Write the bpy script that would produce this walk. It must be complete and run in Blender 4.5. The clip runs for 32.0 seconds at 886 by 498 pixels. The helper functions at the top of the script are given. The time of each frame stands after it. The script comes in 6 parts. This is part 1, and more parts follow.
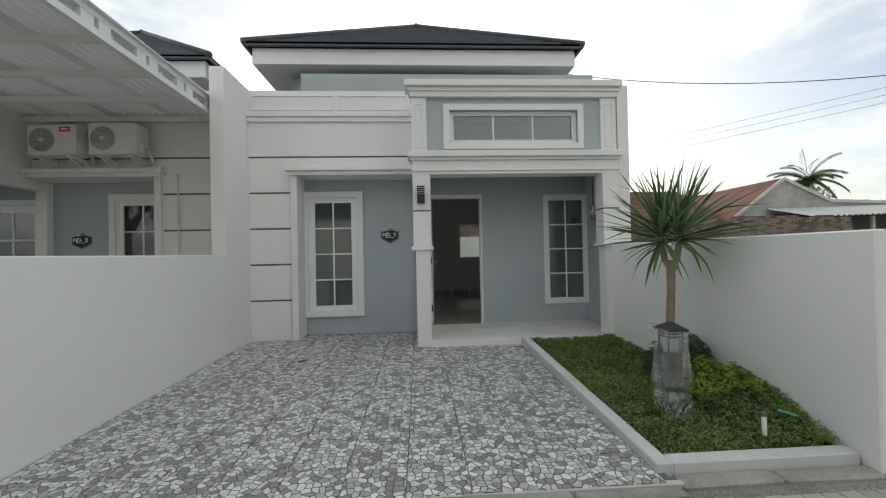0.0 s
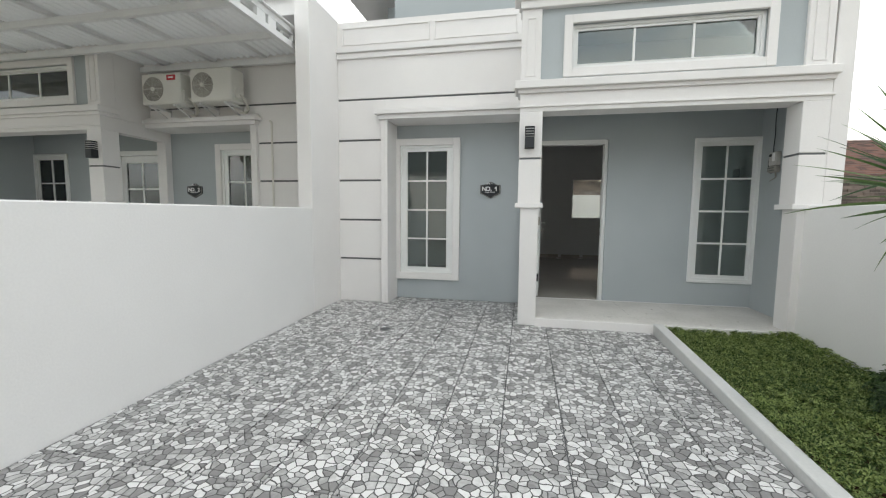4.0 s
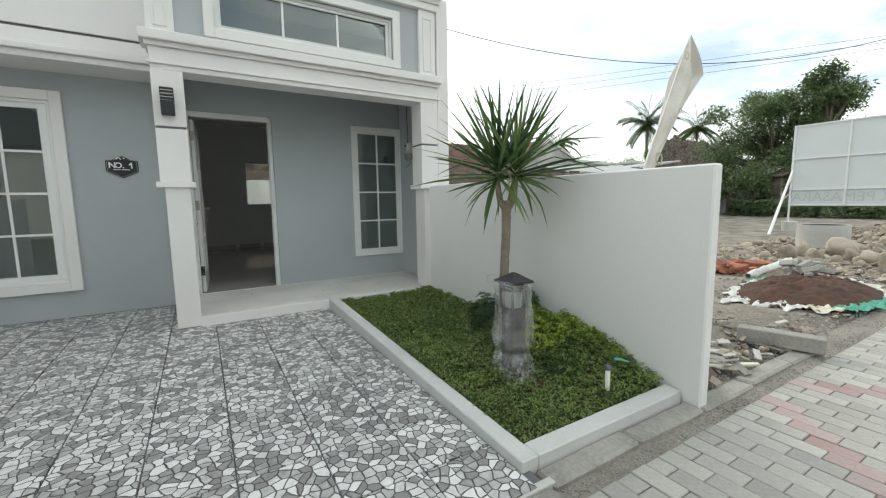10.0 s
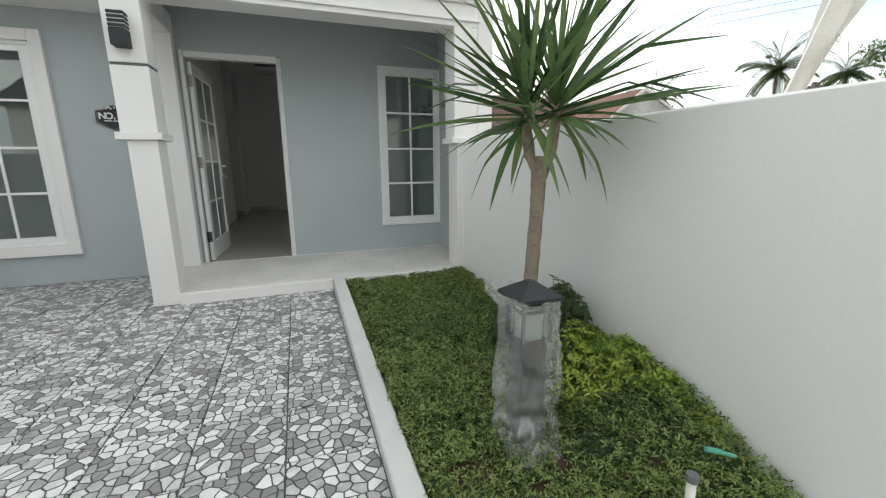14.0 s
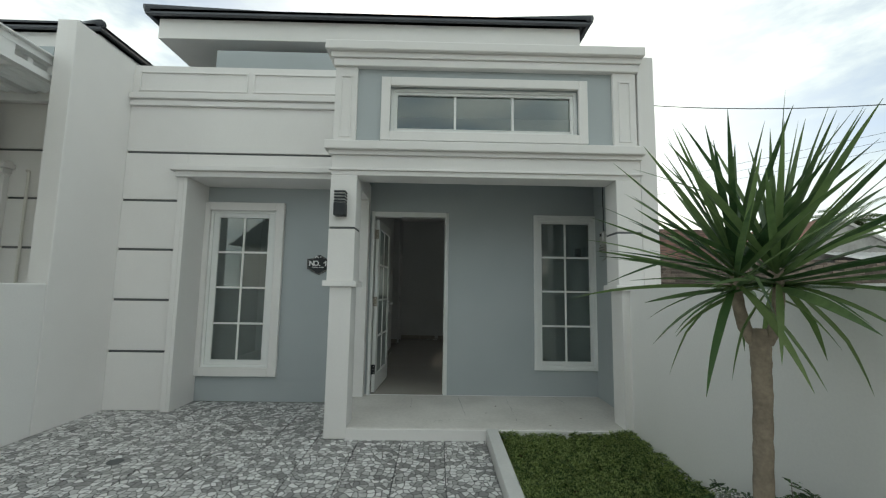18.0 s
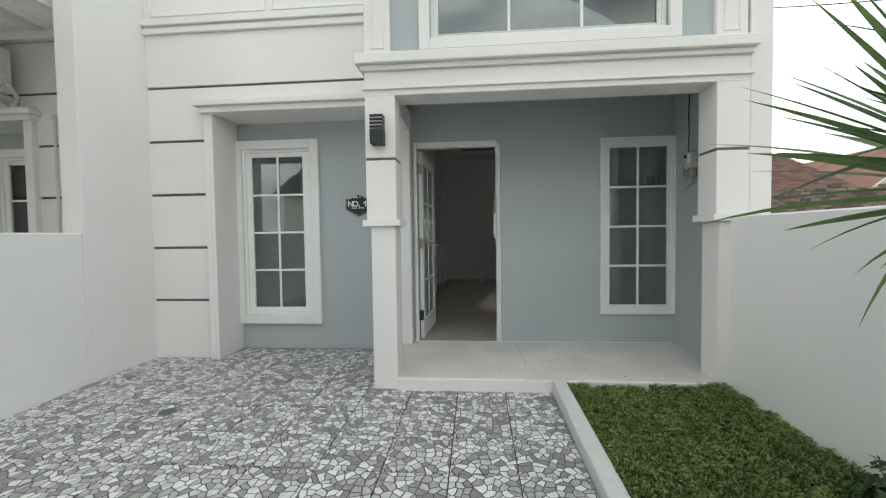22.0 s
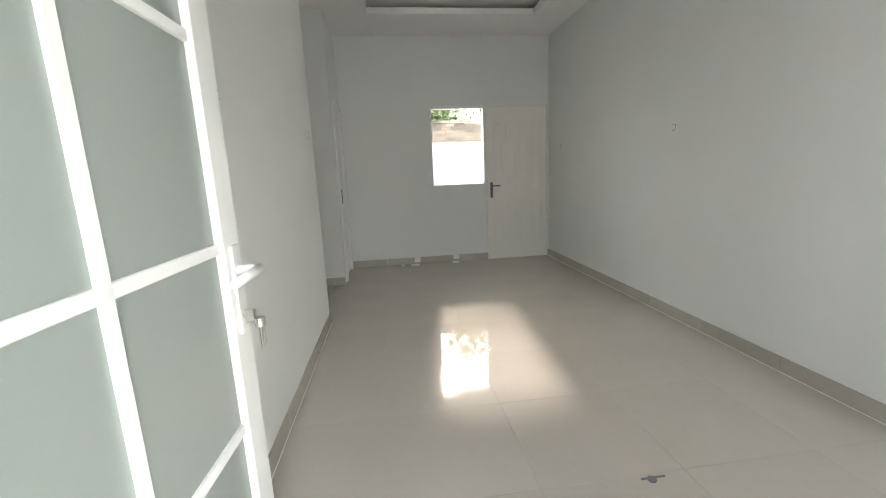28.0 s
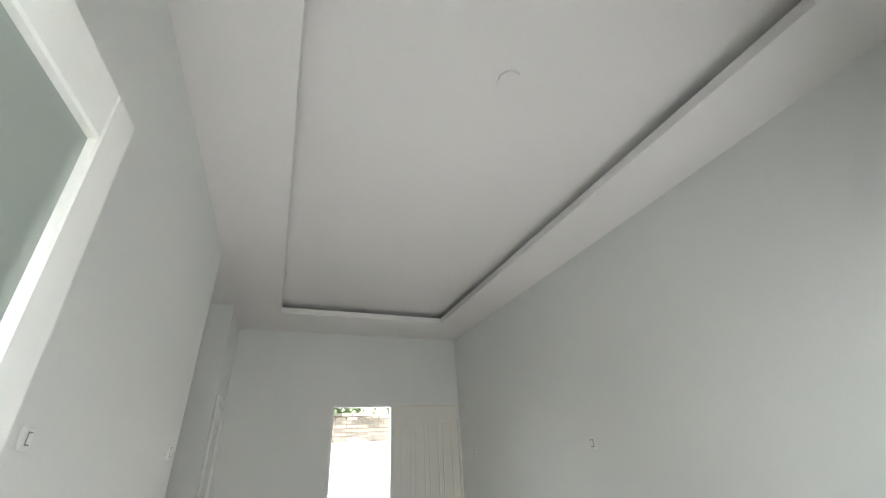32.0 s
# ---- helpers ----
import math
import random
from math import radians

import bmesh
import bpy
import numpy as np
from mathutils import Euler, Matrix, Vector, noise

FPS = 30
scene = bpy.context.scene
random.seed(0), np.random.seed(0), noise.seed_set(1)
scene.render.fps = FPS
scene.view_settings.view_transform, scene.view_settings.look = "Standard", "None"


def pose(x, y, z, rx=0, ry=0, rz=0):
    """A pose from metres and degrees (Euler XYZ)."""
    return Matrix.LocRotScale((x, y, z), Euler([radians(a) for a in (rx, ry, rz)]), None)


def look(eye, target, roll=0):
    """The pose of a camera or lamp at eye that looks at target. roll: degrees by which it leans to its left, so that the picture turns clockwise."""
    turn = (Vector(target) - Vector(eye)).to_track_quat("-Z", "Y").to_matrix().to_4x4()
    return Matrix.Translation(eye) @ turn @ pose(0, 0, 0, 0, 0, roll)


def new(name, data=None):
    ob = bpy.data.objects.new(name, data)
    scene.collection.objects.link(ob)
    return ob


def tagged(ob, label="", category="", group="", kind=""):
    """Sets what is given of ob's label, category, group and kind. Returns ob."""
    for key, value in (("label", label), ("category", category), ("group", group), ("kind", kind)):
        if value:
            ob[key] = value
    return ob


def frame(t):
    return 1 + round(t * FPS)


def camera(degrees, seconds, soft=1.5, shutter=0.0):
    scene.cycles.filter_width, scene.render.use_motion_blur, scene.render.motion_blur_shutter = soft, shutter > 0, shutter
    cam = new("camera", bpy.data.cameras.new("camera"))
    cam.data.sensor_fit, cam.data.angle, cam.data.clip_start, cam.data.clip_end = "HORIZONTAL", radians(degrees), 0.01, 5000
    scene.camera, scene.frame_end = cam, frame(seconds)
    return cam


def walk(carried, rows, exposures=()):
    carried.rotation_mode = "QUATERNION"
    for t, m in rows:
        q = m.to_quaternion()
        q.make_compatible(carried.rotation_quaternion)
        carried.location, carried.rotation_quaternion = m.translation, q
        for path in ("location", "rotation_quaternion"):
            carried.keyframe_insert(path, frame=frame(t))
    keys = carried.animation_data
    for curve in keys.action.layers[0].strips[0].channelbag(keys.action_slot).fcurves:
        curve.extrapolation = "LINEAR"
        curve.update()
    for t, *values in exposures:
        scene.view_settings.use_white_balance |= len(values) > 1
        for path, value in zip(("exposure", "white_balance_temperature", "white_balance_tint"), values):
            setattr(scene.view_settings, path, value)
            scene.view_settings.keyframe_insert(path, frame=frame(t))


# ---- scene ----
cam = camera(95.4, 32.0, soft=1.2)
PATH = [
    (0, (0.038, 0.126, 1.252), (0.156, 2.122, 1.276), -1.2),
    (0.5, (0.108, 0.131, 1.211), (0.143, 2.13, 1.209), -1.2),
    (1, (0.144, 0.123, 1.205), (0.131, 2.122, 1.166), -1.8),
    (1.5, (0.159, 0.139, 1.186), (0.135, 2.135, 1.073), -1.6),
    (2, (0.148, 0.276, 1.174), (0.087, 2.268, 1.017), -0.6),
    (2.5, (0.103, 0.497, 1.169), (-0.012, 2.492, 1.078), -1.4),
    (3, (0.118, 0.71, 1.21), (-0.076, 2.69, 1.006), -1.9),
    (3.5, (0.096, 0.903, 1.234), (-0.207, 2.873, 1.071), -0.1),
    (5.5, (-0.115, 1.263, 1.281), (-0.639, 3.177, 1.028), -1.2),
    (6, (-0.128, 1.281, 1.256), (-0.558, 3.222, 1.031), -1.9),
    (6.5, (-0.096, 1.277, 1.244), (-0.327, 3.253, 1.039), -1.3),
    (7, (-0.104, 1.293, 1.209), (-0.209, 3.284, 1.06), -1.0),
    (7.5, (-0.093, 1.291, 1.246), (-0.14, 3.287, 1.131), -1.0),
    (8, (-0.085, 1.29, 1.235), (-0.077, 3.285, 1.096), -1.2),
    (8.5, (-0.075, 1.288, 1.222), (-0.019, 3.273, 0.984), -2.0),
    (9, (0.004, 1.248, 1.22), (0.185, 3.231, 1.029), -2.6),
    (9.5, (0.143, 1.15, 1.168), (0.659, 3.069, 0.94), -1.4),
    (10, (0.255, 1.168, 1.158), (1.273, 2.874, 0.921), -0.8),
    (10.5, (0.291, 1.282, 1.16), (1.476, 2.88, 0.954), -0.5),
    (11, (0.349, 1.403, 1.144), (1.554, 2.968, 0.827), -1.7),
    (11.5, (0.547, 1.52, 1.143), (1.705, 3.111, 0.784), -2.6),
    (12, (0.75, 1.621, 1.124), (1.861, 3.239, 0.74), -0.5),
    (12.5, (0.914, 1.789, 1.125), (2.004, 3.433, 0.8), -0.6),
    (13, (0.989, 1.885, 1.135), (1.98, 3.592, 0.814), -1.4),
    (13.5, (1.095, 1.9, 1.139), (1.864, 3.716, 0.801), -0.5),
    (14, (1.169, 1.876, 1.125), (1.822, 3.72, 0.708), -0.4),
    (14.5, (1.179, 1.867, 1.136), (1.566, 3.796, 0.778), -0.9),
    (15, (1.151, 1.867, 1.156), (1.188, 3.854, 0.929), -0.3),
    (15.5, (1.14, 1.89, 1.211), (1.005, 3.883, 1.115), 0.3),
    (17.5, (0.962, 1.953, 1.313), (0.985, 3.935, 1.579), 0.8),
    (18, (0.95, 1.94, 1.29), (0.98, 3.93, 1.494), 0.9),
    (18.5, (0.933, 1.947, 1.28), (0.951, 3.944, 1.389), 0.9),
    (19, (0.878, 1.976, 1.261), (0.914, 3.973, 1.372), 0.2),
    (19.5, (0.849, 1.977, 1.276), (0.868, 3.973, 1.409), 0.4),
    (20, (0.881, 1.966, 1.255), (0.882, 3.963, 1.36), -0.3),
    (20.5, (0.947, 1.996, 1.274), (0.876, 3.991, 1.386), 0.1),
    (21, (0.97, 2.035, 1.264), (0.831, 4.029, 1.336), 0.6),
    (21.5, (0.907, 2.183, 1.247), (0.684, 4.17, 1.294), 1.1),
    (22, (0.827, 2.422, 1.239), (0.663, 4.414, 1.167), -0.8),
    (22.5, (0.816, 2.726, 1.207), (0.668, 4.718, 1.093), -0.8),
    (23, (0.793, 3.058, 1.182), (0.667, 5.051, 1.084), 0.0),
    (23.5, (0.719, 3.489, 1.183), (0.627, 5.479, 1.009), -1.1),
    (24, (0.716, 3.931, 1.184), (0.629, 5.925, 1.054), -0.5),
    (24.5, (0.67, 4.343, 1.182), (0.591, 6.332, 0.992), -0.2),
    (26.5, (0.616, 5.962, 1.219), (0.714, 7.946, 0.991), -2.4),
    (27, (0.649, 6.227, 1.276), (0.676, 8.206, 0.987), -1.3),
    (27.5, (0.661, 6.431, 1.294), (0.783, 8.407, 1.010), -1.8),
    (28, (0.658, 6.608, 1.303), (0.899, 8.558, 0.932), -2.5),
    (28.5, (0.672, 6.793, 1.301), (1.004, 8.731, 0.935), -1.5),
    (29, (0.675, 6.850, 1.258), (1.362, 8.700, 0.938), -1.9),
    (29.5, (0.648, 6.860, 1.268), (1.755, 8.495, 0.956), -2.2),
    (29.8, (0.632, 6.845, 1.277), (1.810, 8.445, 1.026), -0.9),
    (30, (0.622, 6.832, 1.286), (1.764, 8.462, 1.058), -1.9),
    (30.5, (0.612, 6.818, 1.312), (1.556, 8.578, 1.177), -1.5),
    (31, (0.586, 6.880, 1.350), (1.321, 8.740, 1.366), -1.8),
    (31.5, (0.593, 6.876, 1.429), (1.216, 8.726, 1.864), -2.2),
    (32, (0.632, 6.835, 1.512), (1.298, 8.480, 2.438), -3.0),
]
walk(cam, [(t, look(eye, target, roll)) for t, eye, target, roll in PATH],
     exposures=[(0, 0.55, 6500, 9), (1, 0.67, 6500, 8), (2, 0.85, 6500, 8), (3, 1.20, 6500, 9), (3.5, 1.30, 6550, 11), (6, 1.57, 6600, 12), (7, 1.38, 6600, 11), (8, 1.29, 6560, 10), (9, 1.30, 6560, 9), (9.7, 1.20, 6500, 8), (11, 0.95, 6380, 5), (12, 1.20, 6440, 6), (13, 1.28, 6500, 7), (15, 1.40, 6560, 12), (15.5, 1.30, 6560, 10), (18, 0.62, 6420, 3), (19.5, 0.97, 6500, 6), (21, 1.03, 6550, 7), (22, 1.28, 6560, 9), (23, 1.52, 6600, 10), (24, 2.05, 6850, 12), (24.5, 2.10, 6850, 12), (26.5, 2.10, 6950, 11), (27, 2.78, 6950, 11), (28, 4.30, 6700, 12), (29, 4.32, 6450, 10), (30, 4.59, 6380, 11), (32, 4.54, 6500, 10)])

# ---- world and sun ----
SUN_EL, SUN_AZ = radians(29), radians(6)
world = bpy.data.worlds.new("sky")
scene.world = world
world.use_nodes = True
wn, wl = world.node_tree.nodes, world.node_tree.links
wn.clear()
w_out = wn.new("ShaderNodeOutputWorld")
sky = wn.new("ShaderNodeTexSky")
sky.sky_type = "NISHITA"
sky.sun_disc = False
sky.sun_elevation, sky.sun_rotation = SUN_EL, SUN_AZ
sky.air_density, sky.dust_density = 1.0, 2.5
bg_sky = wn.new("ShaderNodeBackground")
bg_sky.inputs["Strength"].default_value = 0.095
bg_cloud = wn.new("ShaderNodeBackground")
w_tc = wn.new("ShaderNodeTexCoord")
w_map = wn.new("ShaderNodeMapping")
w_map.inputs["Scale"].default_value = (1.0, 1.0, 2.6)
w_noise = wn.new("ShaderNodeTexNoise")
w_noise.inputs["Scale"].default_value = 2.6
w_noise.inputs["Detail"].default_value = 8.0
w_noise.inputs["Roughness"].default_value = 0.58
w_ramp = wn.new("ShaderNodeValToRGB")
w_ramp.color_ramp.elements[0].position, w_ramp.color_ramp.elements[1].position = 0.32, 0.54
w_tone = wn.new("ShaderNodeValToRGB")
w_tone.color_ramp.elements[0].position, w_tone.color_ramp.elements[1].position = 0.36, 0.62
w_tone.color_ramp.elements[0].color = (0.55, 0.61, 0.62, 1)
w_tone.color_ramp.elements[1].color = (0.985, 1.0, 0.94, 1)
bg_cloud.inputs["Strength"].default_value = 0.90
w_mix = wn.new("ShaderNodeMixShader")
wl.new(w_tc.outputs["Generated"], w_map.inputs["Vector"])
wl.new(w_map.outputs["Vector"], w_noise.inputs["Vector"])
wl.new(w_noise.outputs["Fac"], w_ramp.inputs["Fac"])
wl.new(w_noise.outputs["Fac"], w_tone.inputs["Fac"])
wl.new(w_tone.outputs["Color"], bg_cloud.inputs["Color"])
wl.new(sky.outputs["Color"], bg_sky.inputs["Color"])
wl.new(w_ramp.outputs["Color"], w_mix.inputs["Fac"])
wl.new(bg_sky.outputs["Background"], w_mix.inputs[1])
wl.new(bg_cloud.outputs["Background"], w_mix.inputs[2])
wl.new(w_mix.outputs["Shader"], w_out.inputs["Surface"])

sun_data = bpy.data.lights.new("sun", "SUN")
sun_data.energy, sun_data.angle, sun_data.color = 0.47, radians(3.5), (1.0, 0.9, 0.78)
sun = new("sun", sun_data)
sun.matrix_world = look((0.11 * 40, 40, 40 * math.tan(SUN_EL)), (0, 0, 0))
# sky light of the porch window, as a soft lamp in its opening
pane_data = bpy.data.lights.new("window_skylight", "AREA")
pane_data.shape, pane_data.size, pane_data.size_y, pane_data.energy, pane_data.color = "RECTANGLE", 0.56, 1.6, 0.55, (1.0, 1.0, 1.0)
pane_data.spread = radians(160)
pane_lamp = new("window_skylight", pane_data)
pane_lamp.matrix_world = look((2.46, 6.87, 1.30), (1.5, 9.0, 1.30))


# ---- materials ----
def base_mat(name, rough=0.6, metal=0.0):
    m = bpy.data.materials.new(name)
    m.use_nodes = True
    n, l = m.node_tree.nodes, m.node_tree.links
    b = n["Principled BSDF"]
    b.inputs["Roughness"].default_value = rough
    b.inputs["Metallic"].default_value = metal
    return m, n, l, b


def grainy(name, c1, c2, scale=3.0, fine=60.0, rough=0.7, bump=0.15, metal=0.0, spread=(0.3, 0.7), rvar=0.1, island=0.0):
    """Two-scale colour variation and fine relief."""
    m, n, l, b = base_mat(name, rough, metal)
    tc = n.new("ShaderNodeTexCoord")
    big = n.new("ShaderNodeTexNoise")
    big.inputs["Scale"].default_value, big.inputs["Detail"].default_value = scale, 5
    small = n.new("ShaderNodeTexNoise")
    small.inputs["Scale"].default_value, small.inputs["Detail"].default_value = fine, 4
    for t in (big, small):
        l.new(tc.outputs["Object"], t.inputs["Vector"])
    mix = n.new("ShaderNodeMath")
    mix.operation = "MULTIPLY_ADD"
    mix.inputs[1].default_value = 0.35
    l.new(small.outputs["Fac"], mix.inputs[0])
    sub = n.new("ShaderNodeMath")
    sub.operation = "MULTIPLY"
    sub.inputs[1].default_value = 0.65
    l.new(big.outputs["Fac"], sub.inputs[0])
    l.new(sub.outputs[0], mix.inputs[2])
    fac = mix.outputs[0]
    if island:
        g = n.new("ShaderNodeNewGeometry")
        o = n.new("ShaderNodeObjectInfo")
        ad = n.new("ShaderNodeMath")
        ad.operation = "ADD"
        l.new(g.outputs["Random Per Island"], ad.inputs[0])
        l.new(o.outputs["Random"], ad.inputs[1])
        fr = n.new("ShaderNodeMath")
        fr.operation = "FRACT"
        l.new(ad.outputs[0], fr.inputs[0])
        sc = n.new("ShaderNodeMath")
        sc.operation = "MULTIPLY_ADD"
        sc.inputs[1].default_value = island
        l.new(fr.outputs[0], sc.inputs[0])
        off = n.new("ShaderNodeMath")
        off.operation = "SUBTRACT"
        off.inputs[1].default_value = island / 2
        l.new(fac, off.inputs[0])
        l.new(off.outputs[0], sc.inputs[2])
        fac = sc.outputs[0]
    ramp = n.new("ShaderNodeValToRGB")
    ramp.color_ramp.elements[0].position, ramp.color_ramp.elements[1].position = spread
    ramp.color_ramp.elements[0].color, ramp.color_ramp.elements[1].color = (*c1, 1), (*c2, 1)
    l.new(fac, ramp.inputs["Fac"])
    l.new(ramp.outputs["Color"], b.inputs["Base Color"])
    rr = n.new("ShaderNodeMath")
    rr.operation = "MULTIPLY_ADD"
    rr.inputs[1].default_value, rr.inputs[2].default_value = rvar, rough - rvar / 2
    l.new(big.outputs["Fac"], rr.inputs[0])
    l.new(rr.outputs[0], b.inputs["Roughness"])
    if bump:
        bp = n.new("ShaderNodeBump")
        bp.inputs["Strength"].default_value, bp.inputs["Distance"].default_value = bump, 0.004
        l.new(small.outputs["Fac"], bp.inputs["Height"])
        l.new(bp.outputs["Normal"], b.inputs["Normal"])
    return m


def glass_mat(name, tint, gloss_rough=0.0, haze=0.0, haze_col=(0.5, 0.55, 0.53), ior=1.55):
    """A thin pane: tinted see-through, sky gloss by Fresnel, and where haze is set a diffuse share."""
    m = bpy.data.materials.new(name)
    m.use_nodes = True
    n, l = m.node_tree.nodes, m.node_tree.links
    n.clear()
    out = n.new("ShaderNodeOutputMaterial")
    tr = n.new("ShaderNodeBsdfTransparent")
    tr.inputs["Color"].default_value = (*tint, 1)
    gl = n.new("ShaderNodeBsdfGlossy")
    gl.inputs["Roughness"].default_value = gloss_rough
    fr = n.new("ShaderNodeFresnel")
    fr.inputs["IOR"].default_value = ior
    nz = n.new("ShaderNodeTexNoise")
    nz.inputs["Scale"].default_value = 1.2
    bp = n.new("ShaderNodeBump")
    bp.inputs["Strength"].default_value, bp.inputs["Distance"].default_value = 0.05, 0.01
    l.new(nz.outputs["Fac"], bp.inputs["Height"])
    l.new(bp.outputs["Normal"], gl.inputs["Normal"])
    body = tr.outputs[0]
    if haze:
        df = n.new("ShaderNodeBsdfDiffuse")
        df.inputs["Color"].default_value = (*haze_col, 1)
        tl = n.new("ShaderNodeBsdfTranslucent")
        tl.inputs["Color"].default_value = (*haze_col, 1)
        half = n.new("ShaderNodeMixShader")
        half.inputs[0].default_value = 0.5
        l.new(df.outputs[0], half.inputs[1])
        l.new(tl.outputs[0], half.inputs[2])
        mx = n.new("ShaderNodeMixShader")
        mx.inputs[0].default_value = haze
        l.new(tr.outputs[0], mx.inputs[1])
        l.new(half.outputs[0], mx.inputs[2])
        body = mx.outputs[0]
    fin = n.new("ShaderNodeMixShader")
    l.new(fr.outputs[0], fin.inputs[0])
    l.new(body, fin.inputs[1])
    l.new(gl.outputs[0], fin.inputs[2])
    l.new(fin.outputs[0], out.inputs["Surface"])
    return m


def pebble_mat():
    """Glazed tile with a crazy-paving relief of grey and white stones."""
    m, n, l, b = base_mat("pebble_tile", 0.45)
    tc, oi = n.new("ShaderNodeTexCoord"), n.new("ShaderNodeObjectInfo")
    off = n.new("ShaderNodeVectorMath")
    off.operation = "MULTIPLY_ADD"
    cmb = n.new("ShaderNodeCombineXYZ")
    for i, k in enumerate((37.0, 91.0)):
        mu = n.new("ShaderNodeMath")
        mu.operation = "MULTIPLY"
        mu.inputs[1].default_value = k
        l.new(oi.outputs["Random"], mu.inputs[0])
        l.new(mu.outputs[0], cmb.inputs[i])
    off.inputs[1].default_value = (1, 1, 0)
    l.new(tc.outputs["Object"], off.inputs[0])
    l.new(cmb.outputs[0], off.inputs[2])
    warp = n.new("ShaderNodeTexNoise")
    warp.inputs["Scale"].default_value = 9
    l.new(off.outputs[0], warp.inputs["Vector"])
    wv = n.new("ShaderNodeVectorMath")
    wv.operation = "MULTIPLY_ADD"
    wv.inputs[1].default_value = (0.045, 0.045, 0)
    l.new(warp.outputs["Color"], wv.inputs[0])
    l.new(off.outputs[0], wv.inputs[2])
    edge, cell = n.new("ShaderNodeTexVoronoi"), n.new("ShaderNodeTexVoronoi")
    edge.feature = "DISTANCE_TO_EDGE"
    for v in (edge, cell):
        v.voronoi_dimensions = "2D"
        v.inputs["Scale"].default_value = 21.5
        v.inputs["Randomness"].default_value = 0.92
        l.new(wv.outputs[0], v.inputs["Vector"])
    tone = n.new("ShaderNodeValToRGB")
    cr = tone.color_ramp
    cr.elements[0].position, cr.elements[0].color = 0.12, (0.235, 0.231, 0.231, 1)
    cr.elements[1].position, cr.elements[1].color = 0.84, (0.745, 0.742, 0.74, 1)
    e = cr.elements.new(0.45)
    e.color = (0.45, 0.447, 0.446, 1)
    sp = n.new("ShaderNodeSeparateColor")
    l.new(cell.outputs["Color"], sp.inputs[0])
    vein = n.new("ShaderNodeTexNoise")
    vein.inputs["Scale"].default_value, vein.inputs["Detail"].default_value = 28, 6
    l.new(wv.outputs[0], vein.inputs["Vector"])
    vm = n.new("ShaderNodeMath")
    vm.operation = "MULTIPLY_ADD"
    vm.inputs[1].default_value = 0.7
    l.new(vein.outputs["Fac"], vm.inputs[0])
    sb = n.new("ShaderNodeMath")
    sb.operation = "SUBTRACT"
    sb.inputs[1].default_value = 0.35
    l.new(sp.outputs[0], sb.inputs[0])
    l.new(sb.outputs[0], vm.inputs[2])
    l.new(vm.outputs[0], tone.inputs["Fac"])
    gap = n.new("ShaderNodeValToRGB")
    gap.color_ramp.elements[0].position, gap.color_ramp.elements[1].position = 0.042, 0.085
    l.new(edge.outputs["Distance"], gap.inputs["Fac"])
    mix = n.new("ShaderNodeMix")
    mix.data_type = "RGBA"
    mix.inputs["A"].default_value = (0.066, 0.065, 0.064, 1)
    l.new(gap.outputs["Color"], mix.inputs["Factor"])
    l.new(tone.outputs["Color"], mix.inputs["B"])
    l.new(mix.outputs["Result"], b.inputs["Base Color"])
    bp = n.new("ShaderNodeBump")
    bp.inputs["Strength"].default_value, bp.inputs["Distance"].default_value = 0.6, 0.004
    l.new(gap.outputs["Color"], bp.inputs["Height"])
    l.new(bp.outputs["Normal"], b.inputs["Normal"])
    return m


WHITE = grainy("white_paint", (0.725, 0.71, 0.70), (0.80, 0.785, 0.775), 1.3, 90, 0.75, 0.12)
WALLW = grainy("boundary_paint", (0.735, 0.728, 0.722), (0.81, 0.802, 0.795), 0.9, 70, 0.8, 0.2)
GREY = grainy("grey_paint", (0.372, 0.408, 0.424), (0.43, 0.466, 0.482), 1.2, 90, 0.75, 0.12)
INNER = grainy("interior_paint", (0.725, 0.745, 0.735), (0.775, 0.79, 0.78), 1.0, 80, 0.6, 0.06)
CEIL = grainy("ceiling_paint", (0.81, 0.79, 0.79), (0.86, 0.84, 0.84), 1.0, 80, 0.8, 0.04)
GROOVE = grainy("groove_grey", (0.10, 0.105, 0.11), (0.15, 0.155, 0.16), 6, 60, 0.8, 0.1)
UPVC = grainy("white_frame", (0.765, 0.775, 0.765), (0.81, 0.815, 0.81), 4, 120, 0.35, 0.03)
CEMENT = grainy("cement_screed", (0.42, 0.415, 0.395), (0.58, 0.575, 0.55), 2.2, 45, 0.85, 0.35)
PORCH = grainy("porch_screed", (0.52, 0.505, 0.48), (0.70, 0.68, 0.65), 2.0, 38, 0.85, 0.9)
CURB = grainy("cement_curb", (0.50, 0.505, 0.50), (0.62, 0.62, 0.61), 3.0, 60, 0.85, 0.25)
KERB = grainy("kerb_concrete", (0.19, 0.18, 0.165), (0.42, 0.405, 0.37), 3.0, 50, 0.9, 0.5)
PAVER = grainy("grey_paver", (0.29, 0.28, 0.26), (0.47, 0.46, 0.425), 1.1, 45, 0.9, 0.9, island=0.22)
REDPAVER = grainy("red_paver", (0.31, 0.21, 0.198), (0.43, 0.36, 0.347), 1.4, 40, 0.9, 0.9, island=0.3)
SAND = grainy("dark_bedding", (0.15, 0.135, 0.115), (0.31, 0.285, 0.25), 4, 50, 0.95, 0.5)
SOIL = grainy("lot_ground", (0.11, 0.097, 0.08), (0.33, 0.295, 0.25), 1.3, 34, 0.95, 1.0, spread=(0.36, 0.62))
